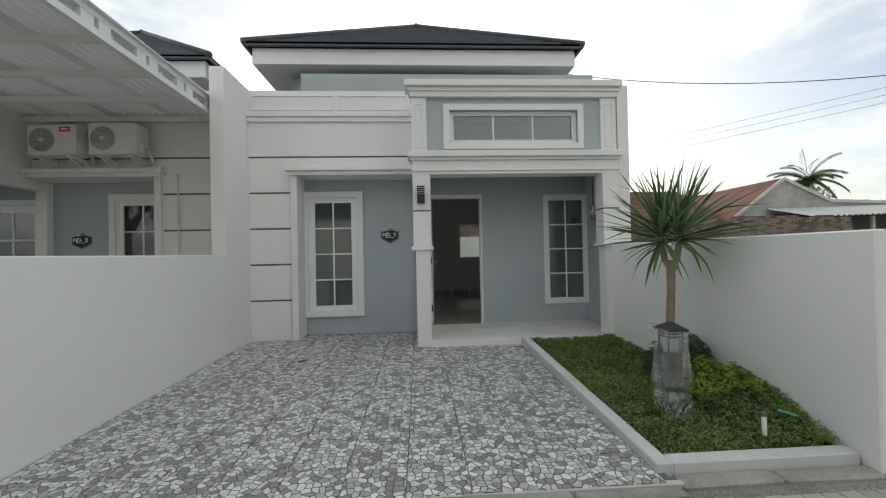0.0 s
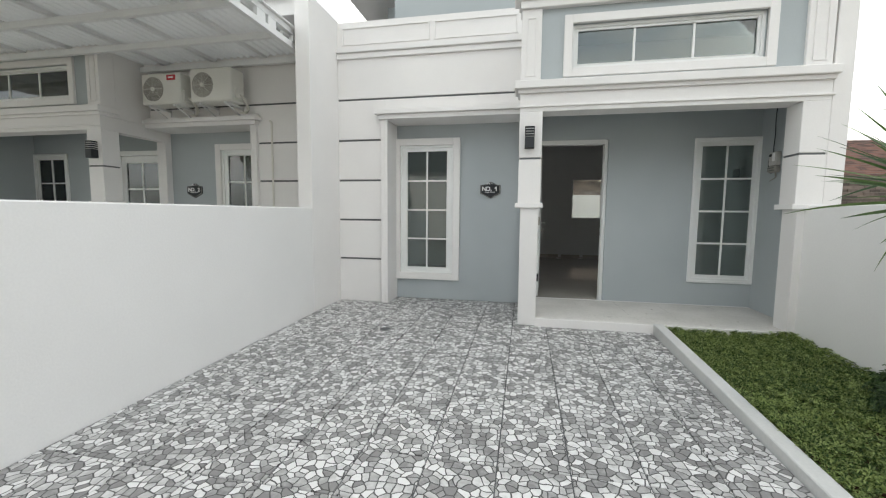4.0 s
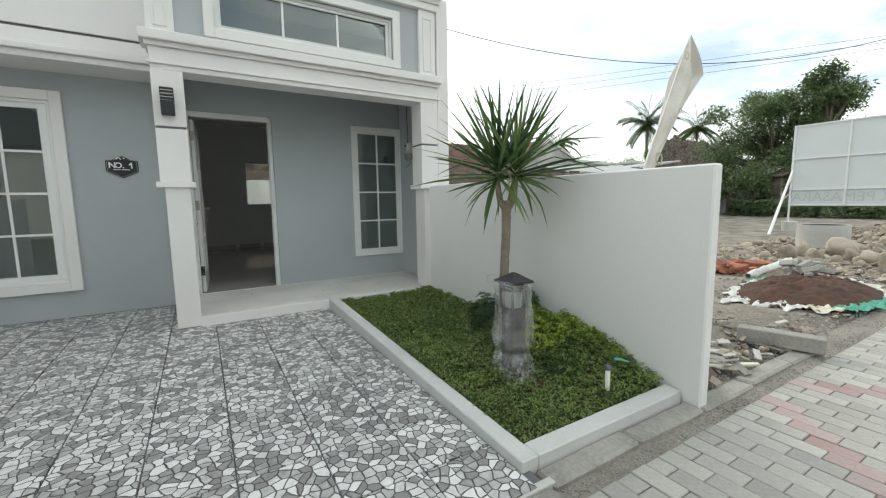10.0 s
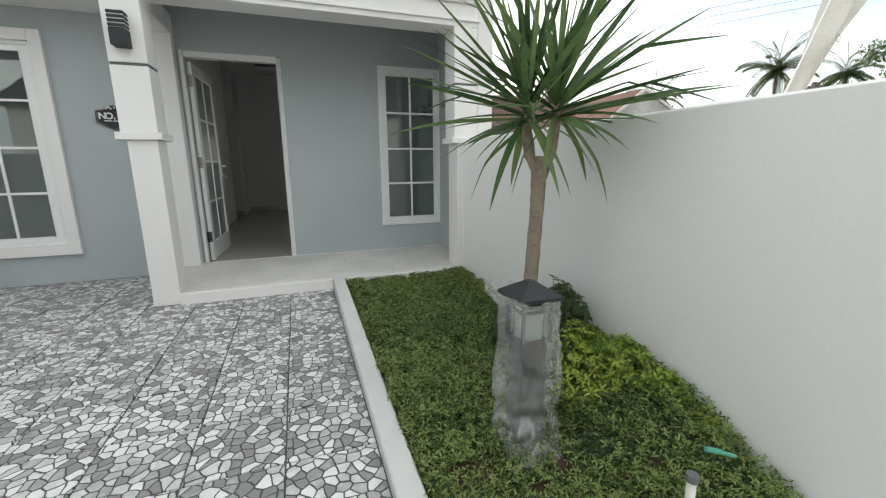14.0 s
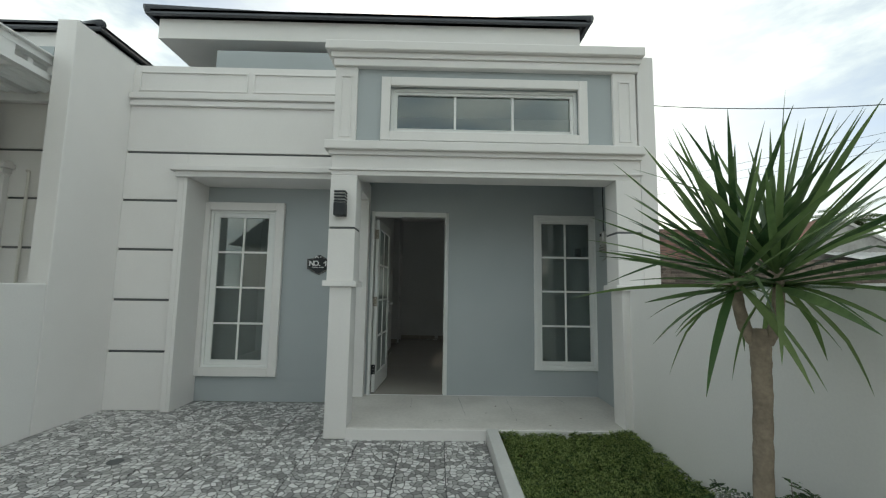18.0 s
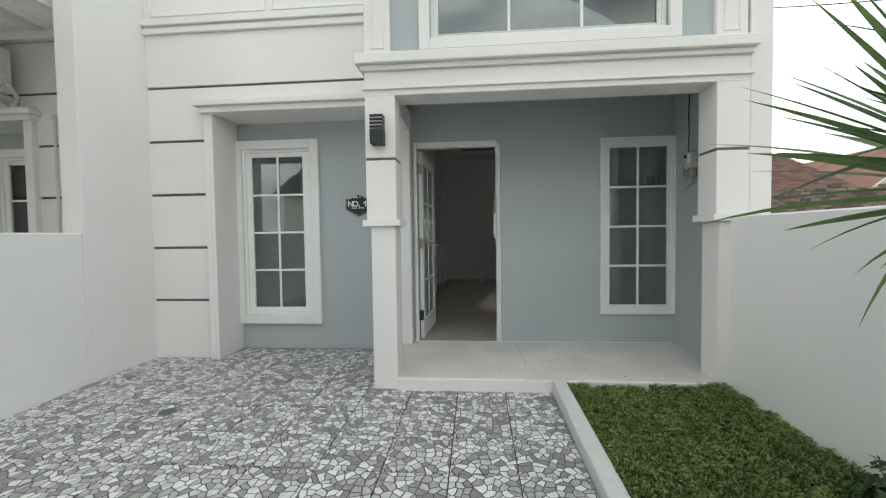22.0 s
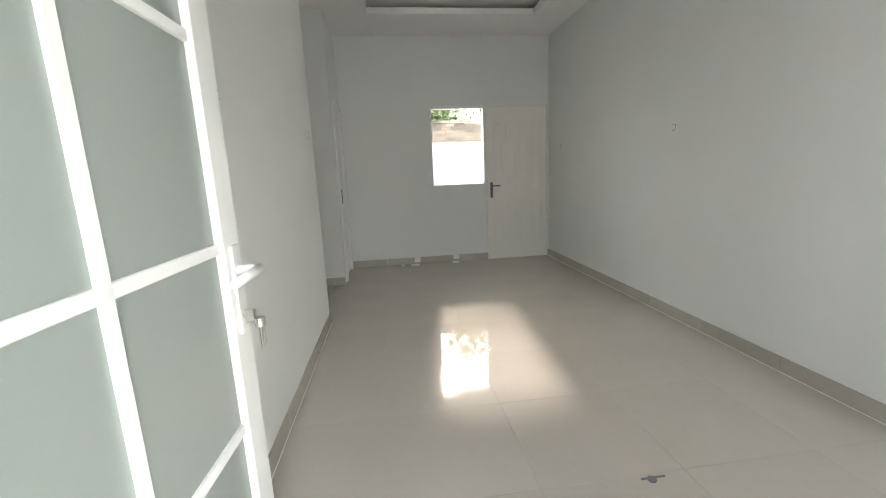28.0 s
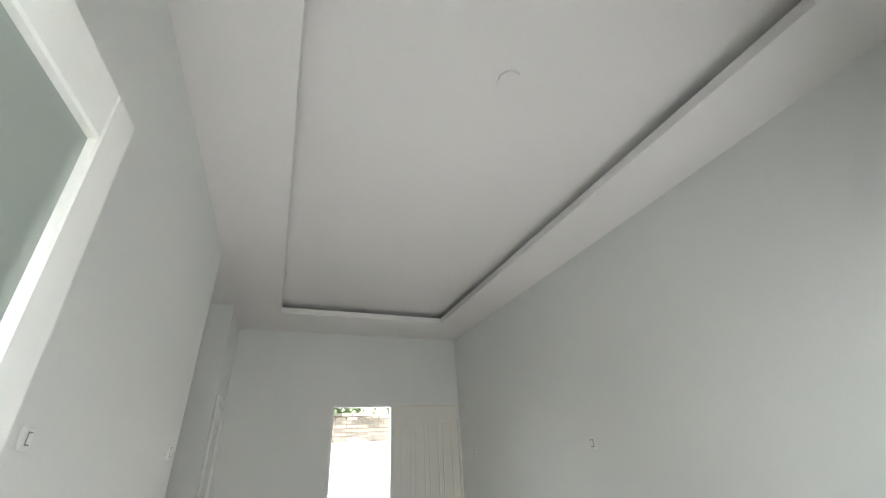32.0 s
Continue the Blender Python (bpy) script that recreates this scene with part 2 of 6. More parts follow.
REDSOIL = grainy("red_soil", (0.042, 0.021, 0.014), (0.11, 0.056, 0.038), 3.5, 26, 0.95, 1.0)
GRASSGROUND = grainy("far_grass", (0.06, 0.09, 0.03), (0.20, 0.19, 0.10), 0.15, 3, 0.95, 0.6)
STONE = grainy("rubble_stone", (0.19, 0.155, 0.12), (0.45, 0.39, 0.32), 4, 30, 0.9, 0.6, island=0.5)
BRICKM = grainy("old_brick", (0.10, 0.082, 0.072), (0.27, 0.215, 0.185), 0.8, 12, 0.95, 0.5, island=0.5)
RENDERED = grainy("rough_render", (0.20, 0.195, 0.19), (0.47, 0.46, 0.44), 0.9, 9, 0.95, 0.5)
ROOF = grainy("dark_roof_tile", (0.035, 0.04, 0.05), (0.075, 0.08, 0.095), 3, 40, 0.55, 0.2, island=0.3)
REDBRICK = grainy("red_brick", (0.30, 0.10, 0.06), (0.46, 0.19, 0.12), 4, 40, 0.9, 0.4, island=0.3)
CLAYROOF = grainy("clay_roof", (0.09, 0.052, 0.042), (0.21, 0.105, 0.08), 1.1, 14, 0.95, 0.5, spread=(0.36, 0.64), island=0.6)
ZINC = grainy("grey_sheet_roof", (0.42, 0.42, 0.42), (0.62, 0.62, 0.61), 2, 30, 0.5, 0.2)
BLACK = grainy("black_metal", (0.010, 0.012, 0.015), (0.024, 0.027, 0.032), 6, 100, 0.6, 0.08)
STEEL = grainy("white_steel", (0.72, 0.73, 0.73), (0.80, 0.80, 0.80), 3, 60, 0.4, 0.05)
CHROME, _, _, _b = base_mat("brushed_steel", 0.28, 1.0)
_b.inputs["Base Color"].default_value = (0.62, 0.61, 0.59, 1)
SHEET = grainy("canopy_sheet", (0.78, 0.79, 0.79), (0.85, 0.86, 0.86), 2, 40, 0.5, 0.05)
FLOORT = grainy("polished_tile", (0.485, 0.45, 0.41), (0.52, 0.485, 0.445), 1.2, 25, 0.025, 0.0, rvar=0.015, island=0.03)
for fn in FLOORT.node_tree.nodes:
    if fn.type == "BSDF_PRINCIPLED":
        fn.inputs["Specular IOR Level"].default_value, fn.inputs["IOR"].default_value = 1.0, 1.85
SKIRT = grainy("skirting_tile", (0.42, 0.385, 0.345), (0.48, 0.445, 0.40), 2.0, 25, 0.15, 0.0, island=0.15)
GROUT = grainy("grout", (0.36, 0.335, 0.30), (0.42, 0.39, 0.355), 5, 60, 0.9, 0.2)
DOORW = grainy("white_door", (0.78, 0.765, 0.72), (0.83, 0.815, 0.77), 2, 80, 0.45, 0.05)
TRUNK = grainy("palm_trunk", (0.14, 0.112, 0.085), (0.34, 0.28, 0.215), 14, 60, 0.9, 0.7)
LEAF = grainy("sword_leaf", (0.035, 0.078, 0.028), (0.15, 0.225, 0.085), 5, 30, 0.36, 0.1, island=0.5)
BROWNBOARD = grainy("brown_board", (0.10, 0.065, 0.055), (0.17, 0.115, 0.10), 3, 40, 0.6, 0.2)
ASPHALT = grainy("grey_road", (0.30, 0.30, 0.29), (0.40, 0.40, 0.385), 0.6, 20, 0.9, 0.3)
SACKC = grainy("cream_sack", (0.55, 0.53, 0.42), (0.74, 0.72, 0.60), 6, 120, 0.8, 0.3)
LEAFDRY = grainy("yellowing_leaf", (0.06, 0.13, 0.035), (0.17, 0.24, 0.085), 5, 30, 0.5, 0.1, island=0.4)
GRASS = grainy("ground_cover_leaf", (0.05, 0.098, 0.026), (0.37, 0.455, 0.16), 2, 30, 0.55, 0.0, island=0.7)
SHRUBD = grainy("dark_shrub_leaf", (0.035, 0.07, 0.028), (0.115, 0.185, 0.07), 5, 30, 0.45, 0.0, island=0.6)
SHRUBY = grainy("yellow_green_leaf", (0.10, 0.19, 0.03), (0.50, 0.58, 0.11), 3, 30, 0.5, 0.0, island=0.8)
# tree green is paled to carry distance haze in its colour
TREELEAF = grainy("tree_leaf", (0.075, 0.12, 0.055), (0.20, 0.27, 0.13), 0.5, 6, 0.6, 0.0, island=0.6)
PALMLEAF = grainy("coconut_leaf", (0.05, 0.085, 0.035), (0.12, 0.16, 0.07), 1, 9, 0.6, 0.0, island=0.5)
BARK = grainy("bark", (0.12, 0.10, 0.08), (0.26, 0.22, 0.18), 3, 20, 0.95, 0.6)
SACKW = grainy("white_sack", (0.55, 0.56, 0.53), (0.76, 0.76, 0.73), 6, 120, 0.8, 0.3)
SACKG = grainy("green_sack", (0.06, 0.30, 0.22), (0.14, 0.42, 0.32), 6, 120, 0.8, 0.3)
WOODP = grainy("plank_wood", (0.22, 0.185, 0.15), (0.50, 0.45, 0.38), 4, 60, 0.85, 0.4, island=0.5)
BANNER = grainy("banner_back", (0.60, 0.63, 0.64), (0.70, 0.72, 0.73), 0.5, 60, 0.7, 0.05)
FLAGM = grainy("flag_cloth", (0.50, 0.46, 0.40), (0.72, 0.70, 0.66), 1.4, 30, 0.8, 0.1)
PALEINK = grainy("pale_lettering", (0.50, 0.53, 0.54), (0.58, 0.61, 0.62), 3, 40, 0.8, 0.0)
SIGNW = grainy("sign_white", (0.74, 0.74, 0.74), (0.80, 0.80, 0.80), 5, 80, 0.5, 0.0)
ACW = grainy("ac_casing", (0.66, 0.65, 0.61), (0.74, 0.73, 0.69), 3, 60, 0.45, 0.05)
REDLOGO = grainy("red_badge", (0.50, 0.03, 0.04), (0.58, 0.05, 0.06), 5, 80, 0.5, 0.0)
PIPEW = grainy("pvc_pipe", (0.62, 0.60, 0.55), (0.72, 0.70, 0.65), 5, 60, 0.5, 0.1)
NAVY = grainy("navy_panel", (0.02, 0.03, 0.06), (0.04, 0.05, 0.09), 5, 60, 0.3, 0.0)
CURTAIN = grainy("grey_curtain", (0.30, 0.33, 0.31), (0.42, 0.45, 0.43), 5, 60, 0.85, 0.1)
HINGE, _, _, _b = base_mat("hinge_steel", 0.42, 1.0)
_b.inputs["Base Color"].default_value = (0.36, 0.33, 0.29, 1)
def leafy(m, share):
    """Let some light pass through a leaf."""
    n, l = m.node_tree.nodes, m.node_tree.links
    b = [k for k in n if k.type == "BSDF_PRINCIPLED"][0]
    out = [k for k in n if k.type == "OUTPUT_MATERIAL"][0]
    tl, mx = n.new("ShaderNodeBsdfTranslucent"), n.new("ShaderNodeMixShader")
    l.new(b.inputs["Base Color"].links[0].from_socket, tl.inputs["Color"])
    mx.inputs[0].default_value = share
    l.new(b.outputs[0], mx.inputs[1])
    l.new(tl.outputs[0], mx.inputs[2])
    l.new(mx.outputs[0], out.inputs["Surface"])


for leaf_m in (LEAF, LEAFDRY, GRASS, SHRUBD, SHRUBY, TREELEAF, PALMLEAF):
    leafy(leaf_m, 0.45)
leafy(SHEET, 0.06)
PEBBLE = pebble_mat()
# the pale haze share of tinted_glass paints in part of its sky reflection
GLASS = glass_mat("tinted_glass", (0.66, 0.73, 0.73), 0.0, 0.12, (0.44, 0.53, 0.51), 1.95)
FROST = glass_mat("frosted_glass", (0.66, 0.75, 0.71), 0.12, 0.72, (0.73, 0.805, 0.772))
CLEAR = glass_mat("clear_glass", (0.93, 0.95, 0.94))


def plastic_mat():
    m = bpy.data.materials.new("clear_plastic_film")
    m.use_nodes = True
    n, l = m.node_tree.nodes, m.node_tree.links
    n.clear()
    out, tr, gl, df, tl = (n.new("ShaderNode" + k) for k in ("OutputMaterial", "BsdfTransparent", "BsdfGlossy", "BsdfDiffuse", "BsdfTranslucent"))
    gl.inputs["Roughness"].default_value = 0.13
    df.inputs["Color"].default_value = (0.88, 0.89, 0.88, 1)
    tl.inputs["Color"].default_value = (0.88, 0.89, 0.88, 1)
    tr.inputs["Color"].default_value = (0.98, 0.985, 0.98, 1)
    h, a, c = n.new("ShaderNodeMixShader"), n.new("ShaderNodeMixShader"), n.new("ShaderNodeMixShader")
    nz, rp, mp = n.new("ShaderNodeTexNoise"), n.new("ShaderNodeValToRGB"), n.new("ShaderNodeMapping")
    mp.inputs["Scale"].default_value = (1.0, 1.0, 0.45)
    nz.inputs["Scale"].default_value, nz.inputs["Detail"].default_value, nz.inputs["Distortion"].default_value = 9, 8, 0.5
    rp.color_ramp.elements[0].position, rp.color_ramp.elements[1].position = 0.36, 0.66
    rp.color_ramp.elements[0].color, rp.color_ramp.elements[1].color = (0.12, 0.12, 0.12, 1), (0.20, 0.20, 0.20, 1)
    crease = rp.color_ramp.elements.new(0.50)
    crease.color = (0.36, 0.36, 0.36, 1)
    tc = n.new("ShaderNodeTexCoord")
    l.new(tc.outputs["Object"], mp.inputs["Vector"])
    l.new(mp.outputs[0], nz.inputs["Vector"])
    l.new(nz.outputs["Fac"], rp.inputs["Fac"])
    h.inputs[0].default_value, a.inputs[0].default_value = 0.35, 0.45
    l.new(df.outputs[0], h.inputs[1])
    l.new(tl.outputs[0], h.inputs[2])
    l.new(h.outputs[0], a.inputs[1])
    l.new(gl.outputs[0], a.inputs[2])
    l.new(rp.outputs["Color"], c.inputs[0])
    l.new(tr.outputs[0], c.inputs[1])
    l.new(a.outputs[0], c.inputs[2])
    l.new(c.outputs[0], out.inputs["Surface"])
    return m


FILM = plastic_mat()


# ---- mesh helpers ----
def box(bm, x0, x1, y0, y1, z0, z1, m=None):
    x0, x1 = min(x0, x1), max(x0, x1)
    v = [bm.verts.new((x, y, z)) for x in (x0, x1) for y in (y0, y1) for z in (z0, z1)]
    f = [bm.faces.new([v[i] for i in q]) for q in ((0, 1, 3, 2), (4, 6, 7, 5), (0, 4, 5, 1), (2, 3, 7, 6), (0, 2, 6, 4), (1, 5, 7, 3))]
    if m is not None:
        bmesh.ops.transform(bm, matrix=m, verts=v)
    return f


def bevelled(bm, w=0.006, seg=1):
    bmesh.ops.bevel(bm, geom=bm.edges[:], offset=w, segments=seg, affect="EDGES", clamp_overlap=True)
    return bm


def bbox(x0, x1, y0, y1, z0, z1, w=0.005):
    bm = bmesh.new()
    box(bm, x0, x1, y0, y1, z0, z1)
    return bevelled(bm, w) if w else bm


def tube(bm, a, b, r, r2=None, seg=10, caps=True):
    a, b = Vector(a), Vector(b)
    m = Matrix.Translation((a + b) / 2) @ (b - a).to_track_quat("Z", "Y").to_matrix().to_4x4()
    return bmesh.ops.create_cone(bm, cap_ends=caps, segments=seg, radius1=r, radius2=r if r2 is None else r2, depth=(b - a).length, matrix=m)["verts"]


def to_mesh(name, bm, mat, smooth=False):
    me = bpy.data.meshes.new(name)
    bm.normal_update()
    bm.to_mesh(me)
    bm.free()
    me.materials.append(mat)
    if smooth:
        for p in me.polygons:
            p.use_smooth = True
    return me


def part(name, bm, mat, parent, label="", smooth=False):
    ob = new(name, to_mesh(name, bm, mat, smooth))
    ob.parent = parent
    ob.matrix_parent_inverse = parent.matrix_world.inverted() if parent.type != "EMPTY" else Matrix.Translation(-parent.location)
    return tagged(ob, label)


def thing(name, at, label, category, group=""):
    e = new(name)
    e.location = at
    e.empty_display_size = 0.1
    return tagged(e, label, category, group)


def solid(name, bm, mat, label="", category="", kind="structure", smooth=False, group=""):
    return tagged(new(name, to_mesh(name, bm, mat, smooth)), label, category, group, kind)


def single(name, bm, mat, label, category, smooth=False, group=""):
    return tagged(new(name, to_mesh(name, bm, mat, smooth)), label, category, group)


def wall_x(bm, x0, x1, y0, y1, z0, z1, holes):
    """A wall along x with openings (xa, xb, za, zb)."""
    xs = sorted({x0, x1, *[h[0] for h in holes], *[h[1] for h in holes]})
    for a, b in zip(xs, xs[1:]):
        hs = sorted([h for h in holes if h[0] <= a + 1e-6 and h[1] >= b - 1e-6], key=lambda h: h[2])
        z = z0
        for h in hs:
            if h[2] > z + 1e-6:
                box(bm, a, b, y0, y1, z, h[2])
            z = h[3]
        if z < z1:
            box(bm, a, b, y0, y1, z, z1)


def frame_bm(x0, x1, z0, z1, y0, y1, wl_, wr, wb, wt, bev=0.004):
    """A rectangular frame in a wall along x."""
    bm = bmesh.new()
    x0, x1 = min(x0, x1), max(x0, x1)
    box(bm, x0, x0 + wl_, y0, y1, z0, z1)
    box(bm, x1 - wr, x1, y0, y1, z0, z1)
    box(bm, x0 + wl_, x1 - wr, y0, y1, z0, z0 + wb)
    box(bm, x0 + wl_, x1 - wr, y0, y1, z1 - wt, z1)
    return bevelled(bm, bev) if bev else bm


# ---- ground ----
def heap(x, y):
    """Height of the long rubble heap beside the street kerb."""
    u = max(0.0, min(1.0, (x - 10.5) / 4.0))
    w = 0.7 + 0.9 * max(0.0, min(1.0, (x - 13.0) / 5.0))
    d = (y - 2.65 - w * 0.8) / w
    return 0.27 * u * max(0.0, 1 - d * d) * (0.75 + 0.5 * noise.noise(Vector((x * 0.6, y * 0.8, 7))))


def ground():
    bm = bmesh.new()
    bmesh.ops.create_grid(bm, x_segments=1, y_segments=1, size=900)
    for v in bm.verts:
        v.co.z = -0.12
    solid("ground", bm, GRASSGROUND, "wide flat ground of dry grass and soil", "ground")
    bm = bmesh.new()
    nx, ny = 170, 110
    vs = [[bm.verts.new((2.81 + 34 * i / nx, 2.3 + 22 * j / ny, 0)) for j in range(ny + 1)] for i in range(nx + 1)]
    for row in vs:
        for v in row:
            p = v.co
            v.co.z = -0.06 + 0.05 * noise.noise(Vector((p.x * 0.9, p.y * 0.9, 0))) + 0.03 * noise.noise(Vector((p.x * 3, p.y * 3, 2)))
            v.co.z += heap(p.x, p.y) - 0.075 * (1 - max(0.0, min(1.0, (p.y - 2.3) / 0.6)))
    for i in range(nx):
        for j in range(ny):
            bm.faces.new((vs[i][j], vs[i + 1][j], vs[i + 1][j + 1], vs[i][j + 1]))
    solid("ground_lot", bm, SOIL, "bare stony soil of an empty building lot", "ground", smooth=True)


ground()


# ---- house shell ----
TOP = 3.77
DOOR = (0.175, 1.09, 0.09, 2.215)
WIN1 = (-1.72, -0.95, 0.38, 2.19)
WIN2 = (2.13, 2.83, 0.42, 2.17)
UPPER = (0.485, 2.275, 2.765, 3.215)


def house_front(X, no, ours):
    tag = "" if ours else "neighbour_"
    grp = "house with sign number %d" % no
    # plain grey wall behind porch and recess
    bm = bmesh.new()
    holes = sorted([(min(X(h[0]), X(h[1])), max(X(h[0]), X(h[1])), h[2], h[3]) for h in (WIN1, DOOR, WIN2)])
    wall_x(bm, min(X(-1.81), X(3.0)), max(X(-1.81), X(3.0)), 6.70, 6.85, 0, 4.2, holes)
    solid(tag + "wall_front", bm, GREY, "smooth blue-grey painted front wall with window and door openings", "wall")
    # white rusticated block beside the recess
    end = -2.5 if ours else -2.91
    ob = solid(tag + "wall_corner", bbox(X(end), X(-1.81), 6.345, 6.85, 0, TOP, 0), GROOVE, "white painted corner wall with dark horizontal grooves", "wall")
    zs = (0.0, 0.60, 1.14, 1.68, 2.22, 2.76)
    for a, b in zip(zs, zs[1:]):
        part("panel", bbox(X(end), X(-1.815), 6.325, 6.35, a + (0.013 if a else 0), b - 0.013, 0.003), WHITE, ob)
    part("panel", bbox(X(end), X(-0.03), 6.325, 6.35, 2.773, 3.29, 0.003), WHITE, ob)
    # wall above the recess
    ob = solid(tag + "wall_upper", bbox(X(-1.81), X(0.0), 6.345, 6.70, 2.56, TOP, 0), GROOVE, "white painted upper wall over the window recess", "wall")
    part("panel", bbox(X(-1.815), X(-0.03), 6.325, 6.35, 2.62, 2.747, 0.002), WHITE, ob)
    # moulded band and parapet with framed panels
    ob = solid(tag + "trim_band", bbox(X(end), X(-0.02), 6.29, 6.33, 3.29, 3.345, 0.004), WHITE, "white stepped cornice band across the wall", "trim")
    part("fillet", bbox(X(end), X(-0.02), 6.305, 6.33, 3.345, 3.365, 0.002), WHITE, ob)
    part("cap", bbox(X(end), X(-0.02), 6.27, 6.33, 3.365, 3.43, 0.005), WHITE, ob)
    for a, b in ((end + 0.07, -1.22), (-1.16, -0.10)):
        part("panel_frame", frame_bm(X(a), X(b), 3.47, 3.70, 6.312, 6.33, 0.018, 0.018, 0.018, 0.018, 0.002), WHITE, ob)
    ob = solid(tag + "wall_parapet", bbox(X(end), X(-0.02), 6.328, 6.346, 3.43, TOP, 0), WHITE, "white painted parapet with shallow framed panels", "wall")
    # recess surround
    ob = solid(tag + "trim_recess", bbox(X(-1.87), X(-1.81), 6.27, 6.345, 0, 2.47, 0.004), WHITE, "white surround of the window recess", "trim")
    part("jamb", bbox(X(-1.81), X(-1.775), 6.27, 6.70, 0, 2.47, 0.003), WHITE, ob)
    part("lintel", bbox(X(-1.89), X(-0.03), 6.23, 6.70, 2.47, 2.53, 0.004), WHITE, ob)
    part("lintel_cap", bbox(X(-1.93), X(-0.03), 6.19, 6.345, 2.53, 2.585, 0.005), WHITE, ob)
    part("fillet", bbox(X(-1.89), X(-0.03), 6.26, 6.345, 2.585, 2.62, 0.003), WHITE, ob)
    # porch slab with a white front edge
    ob = solid(tag + "floor_porch", bbox(X(0.0), X(2.99), 5.585, 6.70, 0.0, 0.095, 0.006), PORCH, "bare pale cement screed porch floor", "floor")
    part("step_face", bbox(X(0.185), X(2.62), 5.572, 5.586, -0.02, 0.088, 0.003), WHITE, ob, "white painted step edge")
    if ours:
        part("sealant_line", bbox(0.15, 2.83, 6.690, 6.701, 0.0945, 0.099, 0.001), SIGNW, ob, "white sealant line along the wall")
        for k, (xa, ya, xb, yb) in enumerate(((1.22, 6.60, 1.25, 5.95), (2.30, 6.66, 2.36, 6.45), (0.70, 6.66, 0.71, 6.2), (1.75, 6.6, 1.72, 5.8))):
            bm = bmesh.new()
            pts = [(xa + (xb - xa) * i / 9 + 0.008 * noise.noise(Vector((i * 0.7, k, 1))), ya + (yb - ya) * i / 9) for i in range(10)]
            for (ax, ay), (bx, by) in zip(pts, pts[1:]):
                w = 0.0012 if k in (0, 1) else 0.0006
                bm.faces.new([bm.verts.new(q) for q in ((ax - w, ay, 0.0962), (ax + w, ay, 0.0962), (bx + w, by, 0.0962), (bx - w, by, 0.0962))])
            part("crack", bm, GROOVE, ob, "hairline crack in the screed")
    # pillars
    for nm, a, b in (("column_left", -0.035, 0.205), ("column_right", 2.60, 2.83)):
        ob = solid(tag + nm, bbox(X(a + 0.03), X(b - 0.015), 5.58, 5.81, 0, 1.31, 0.004), WHITE, "white square porch column with a ledge and groove", "column")
        part("ledge", bbox(X(a - 0.03), X(b + 0.03), 5.545, 5.84, 1.31, 1.362, 0.004), WHITE, ob)
        part("shaft", bbox(X(a), X(b), 5.57, 5.82, 1.362, 1.83, 0.004), WHITE, ob)
        part("groove", bbox(X(a + 0.008), X(b - 0.008), 5.578, 5.812, 1.83, 1.85, 0), GROOVE, ob, "dark groove")
        part("head", bbox(X(a), X(b), 5.57, 5.82, 1.85, 2.33, 0.004), WHITE, ob)
    solid(tag + "column_wall", bbox(X(-0.015), X(0.15), 6.585, 6.70, 0.095, 2.33, 0.004), WHITE, "white pilaster beside the front door", "column")
    # portico beam and upper storey
    ob = solid(tag + "beam_front", bbox(X(-0.035), X(2.83), 5.57, 5.82, 2.33, 2.52, 0.004), WHITE, "white moulded beam over the porch", "beam")
    part("side_beam", bbox(X(-0.015), X(0.15), 5.82, 6.70, 2.33, 2.52, 0.003), WHITE, ob)
    part("lower_lip", bbox(X(-0.055), X(2.85), 5.55, 5.58, 2.375, 2.395, 0.003), WHITE, ob)
    part("band", bbox(X(-0.06), X(2.84), 5.54, 5.82, 2.52, 2.56, 0.004), WHITE, ob)
    part("cap", bbox(X(-0.095), X(2.86), 5.50, 5.82, 2.56, 2.64, 0.006), WHITE, ob)
    bm = bmesh.new()
    uw = (min(X(UPPER[0]), X(UPPER[1])), max(X(UPPER[0]), X(UPPER[1])), UPPER[2], UPPER[3])
    wall_x(bm, min(X(0.17), X(2.60)), max(X(0.17), X(2.60)), 5.62, 5.76, 2.64, 3.385, [uw])
    solid(tag + "wall_upper_panel", bm, GREY, "blue-grey panel round the high porch window", "wall")
    for nm, a, b in (("pilaster_left", -0.035, 0.172), ("pilaster_right", 2.60, 2.82)):
        ob = solid(tag + nm, bbox(X(a), X(b), 5.585, 5.80, 2.64, 3.385, 0.004), WHITE, "white pilaster with a raised panel moulding", "column")
        part("panel_frame", frame_bm(X(a + 0.05), X(b - 0.05), 2.70, 3.30, 5.575, 5.587, 0.016, 0.016, 0.016, 0.016, 0.002), WHITE, ob)
    ob = solid(tag + "cornice_top", bbox(X(-0.05), X(2.84), 5.555, 5.82, 3.385, 3.46, 0.005), WHITE, "white stepped cornice along the portico top", "trim")
    part("fillet", bbox(X(-0.075), X(2.86), 5.535, 5.82, 3.46, 3.515, 0.004), WHITE, ob)
    part("cap", bbox(X(-0.12), X(2.88), 5.49, 5.84, 3.515, 3.60, 0.006), WHITE, ob)
    part("roof_slab", bbox(X(-0.035), X(2.83), 5.82, 6.70, 3.40, 3.50, 0), WHITE, ob)
    solid(tag + "wall_portico_side", bbox(X(-0.035), X(0.11), 5.80, 6.345, 2.52, 3.44, 0), WHITE, "white side wall of the portico", "wall")
    solid(tag + "wall_side", bbox(X(2.84), X(3.0), 5.59, 12.19, 0, 3.56, 0.006), WHITE, "tall white painted side wall", "wall")
    solid(tag + "ceiling_porch", bbox(X(0.15), X(2.84), 5.82, 6.70, 2.60, 2.64, 0), GREY, "grey painted porch ceiling", "ceiling")
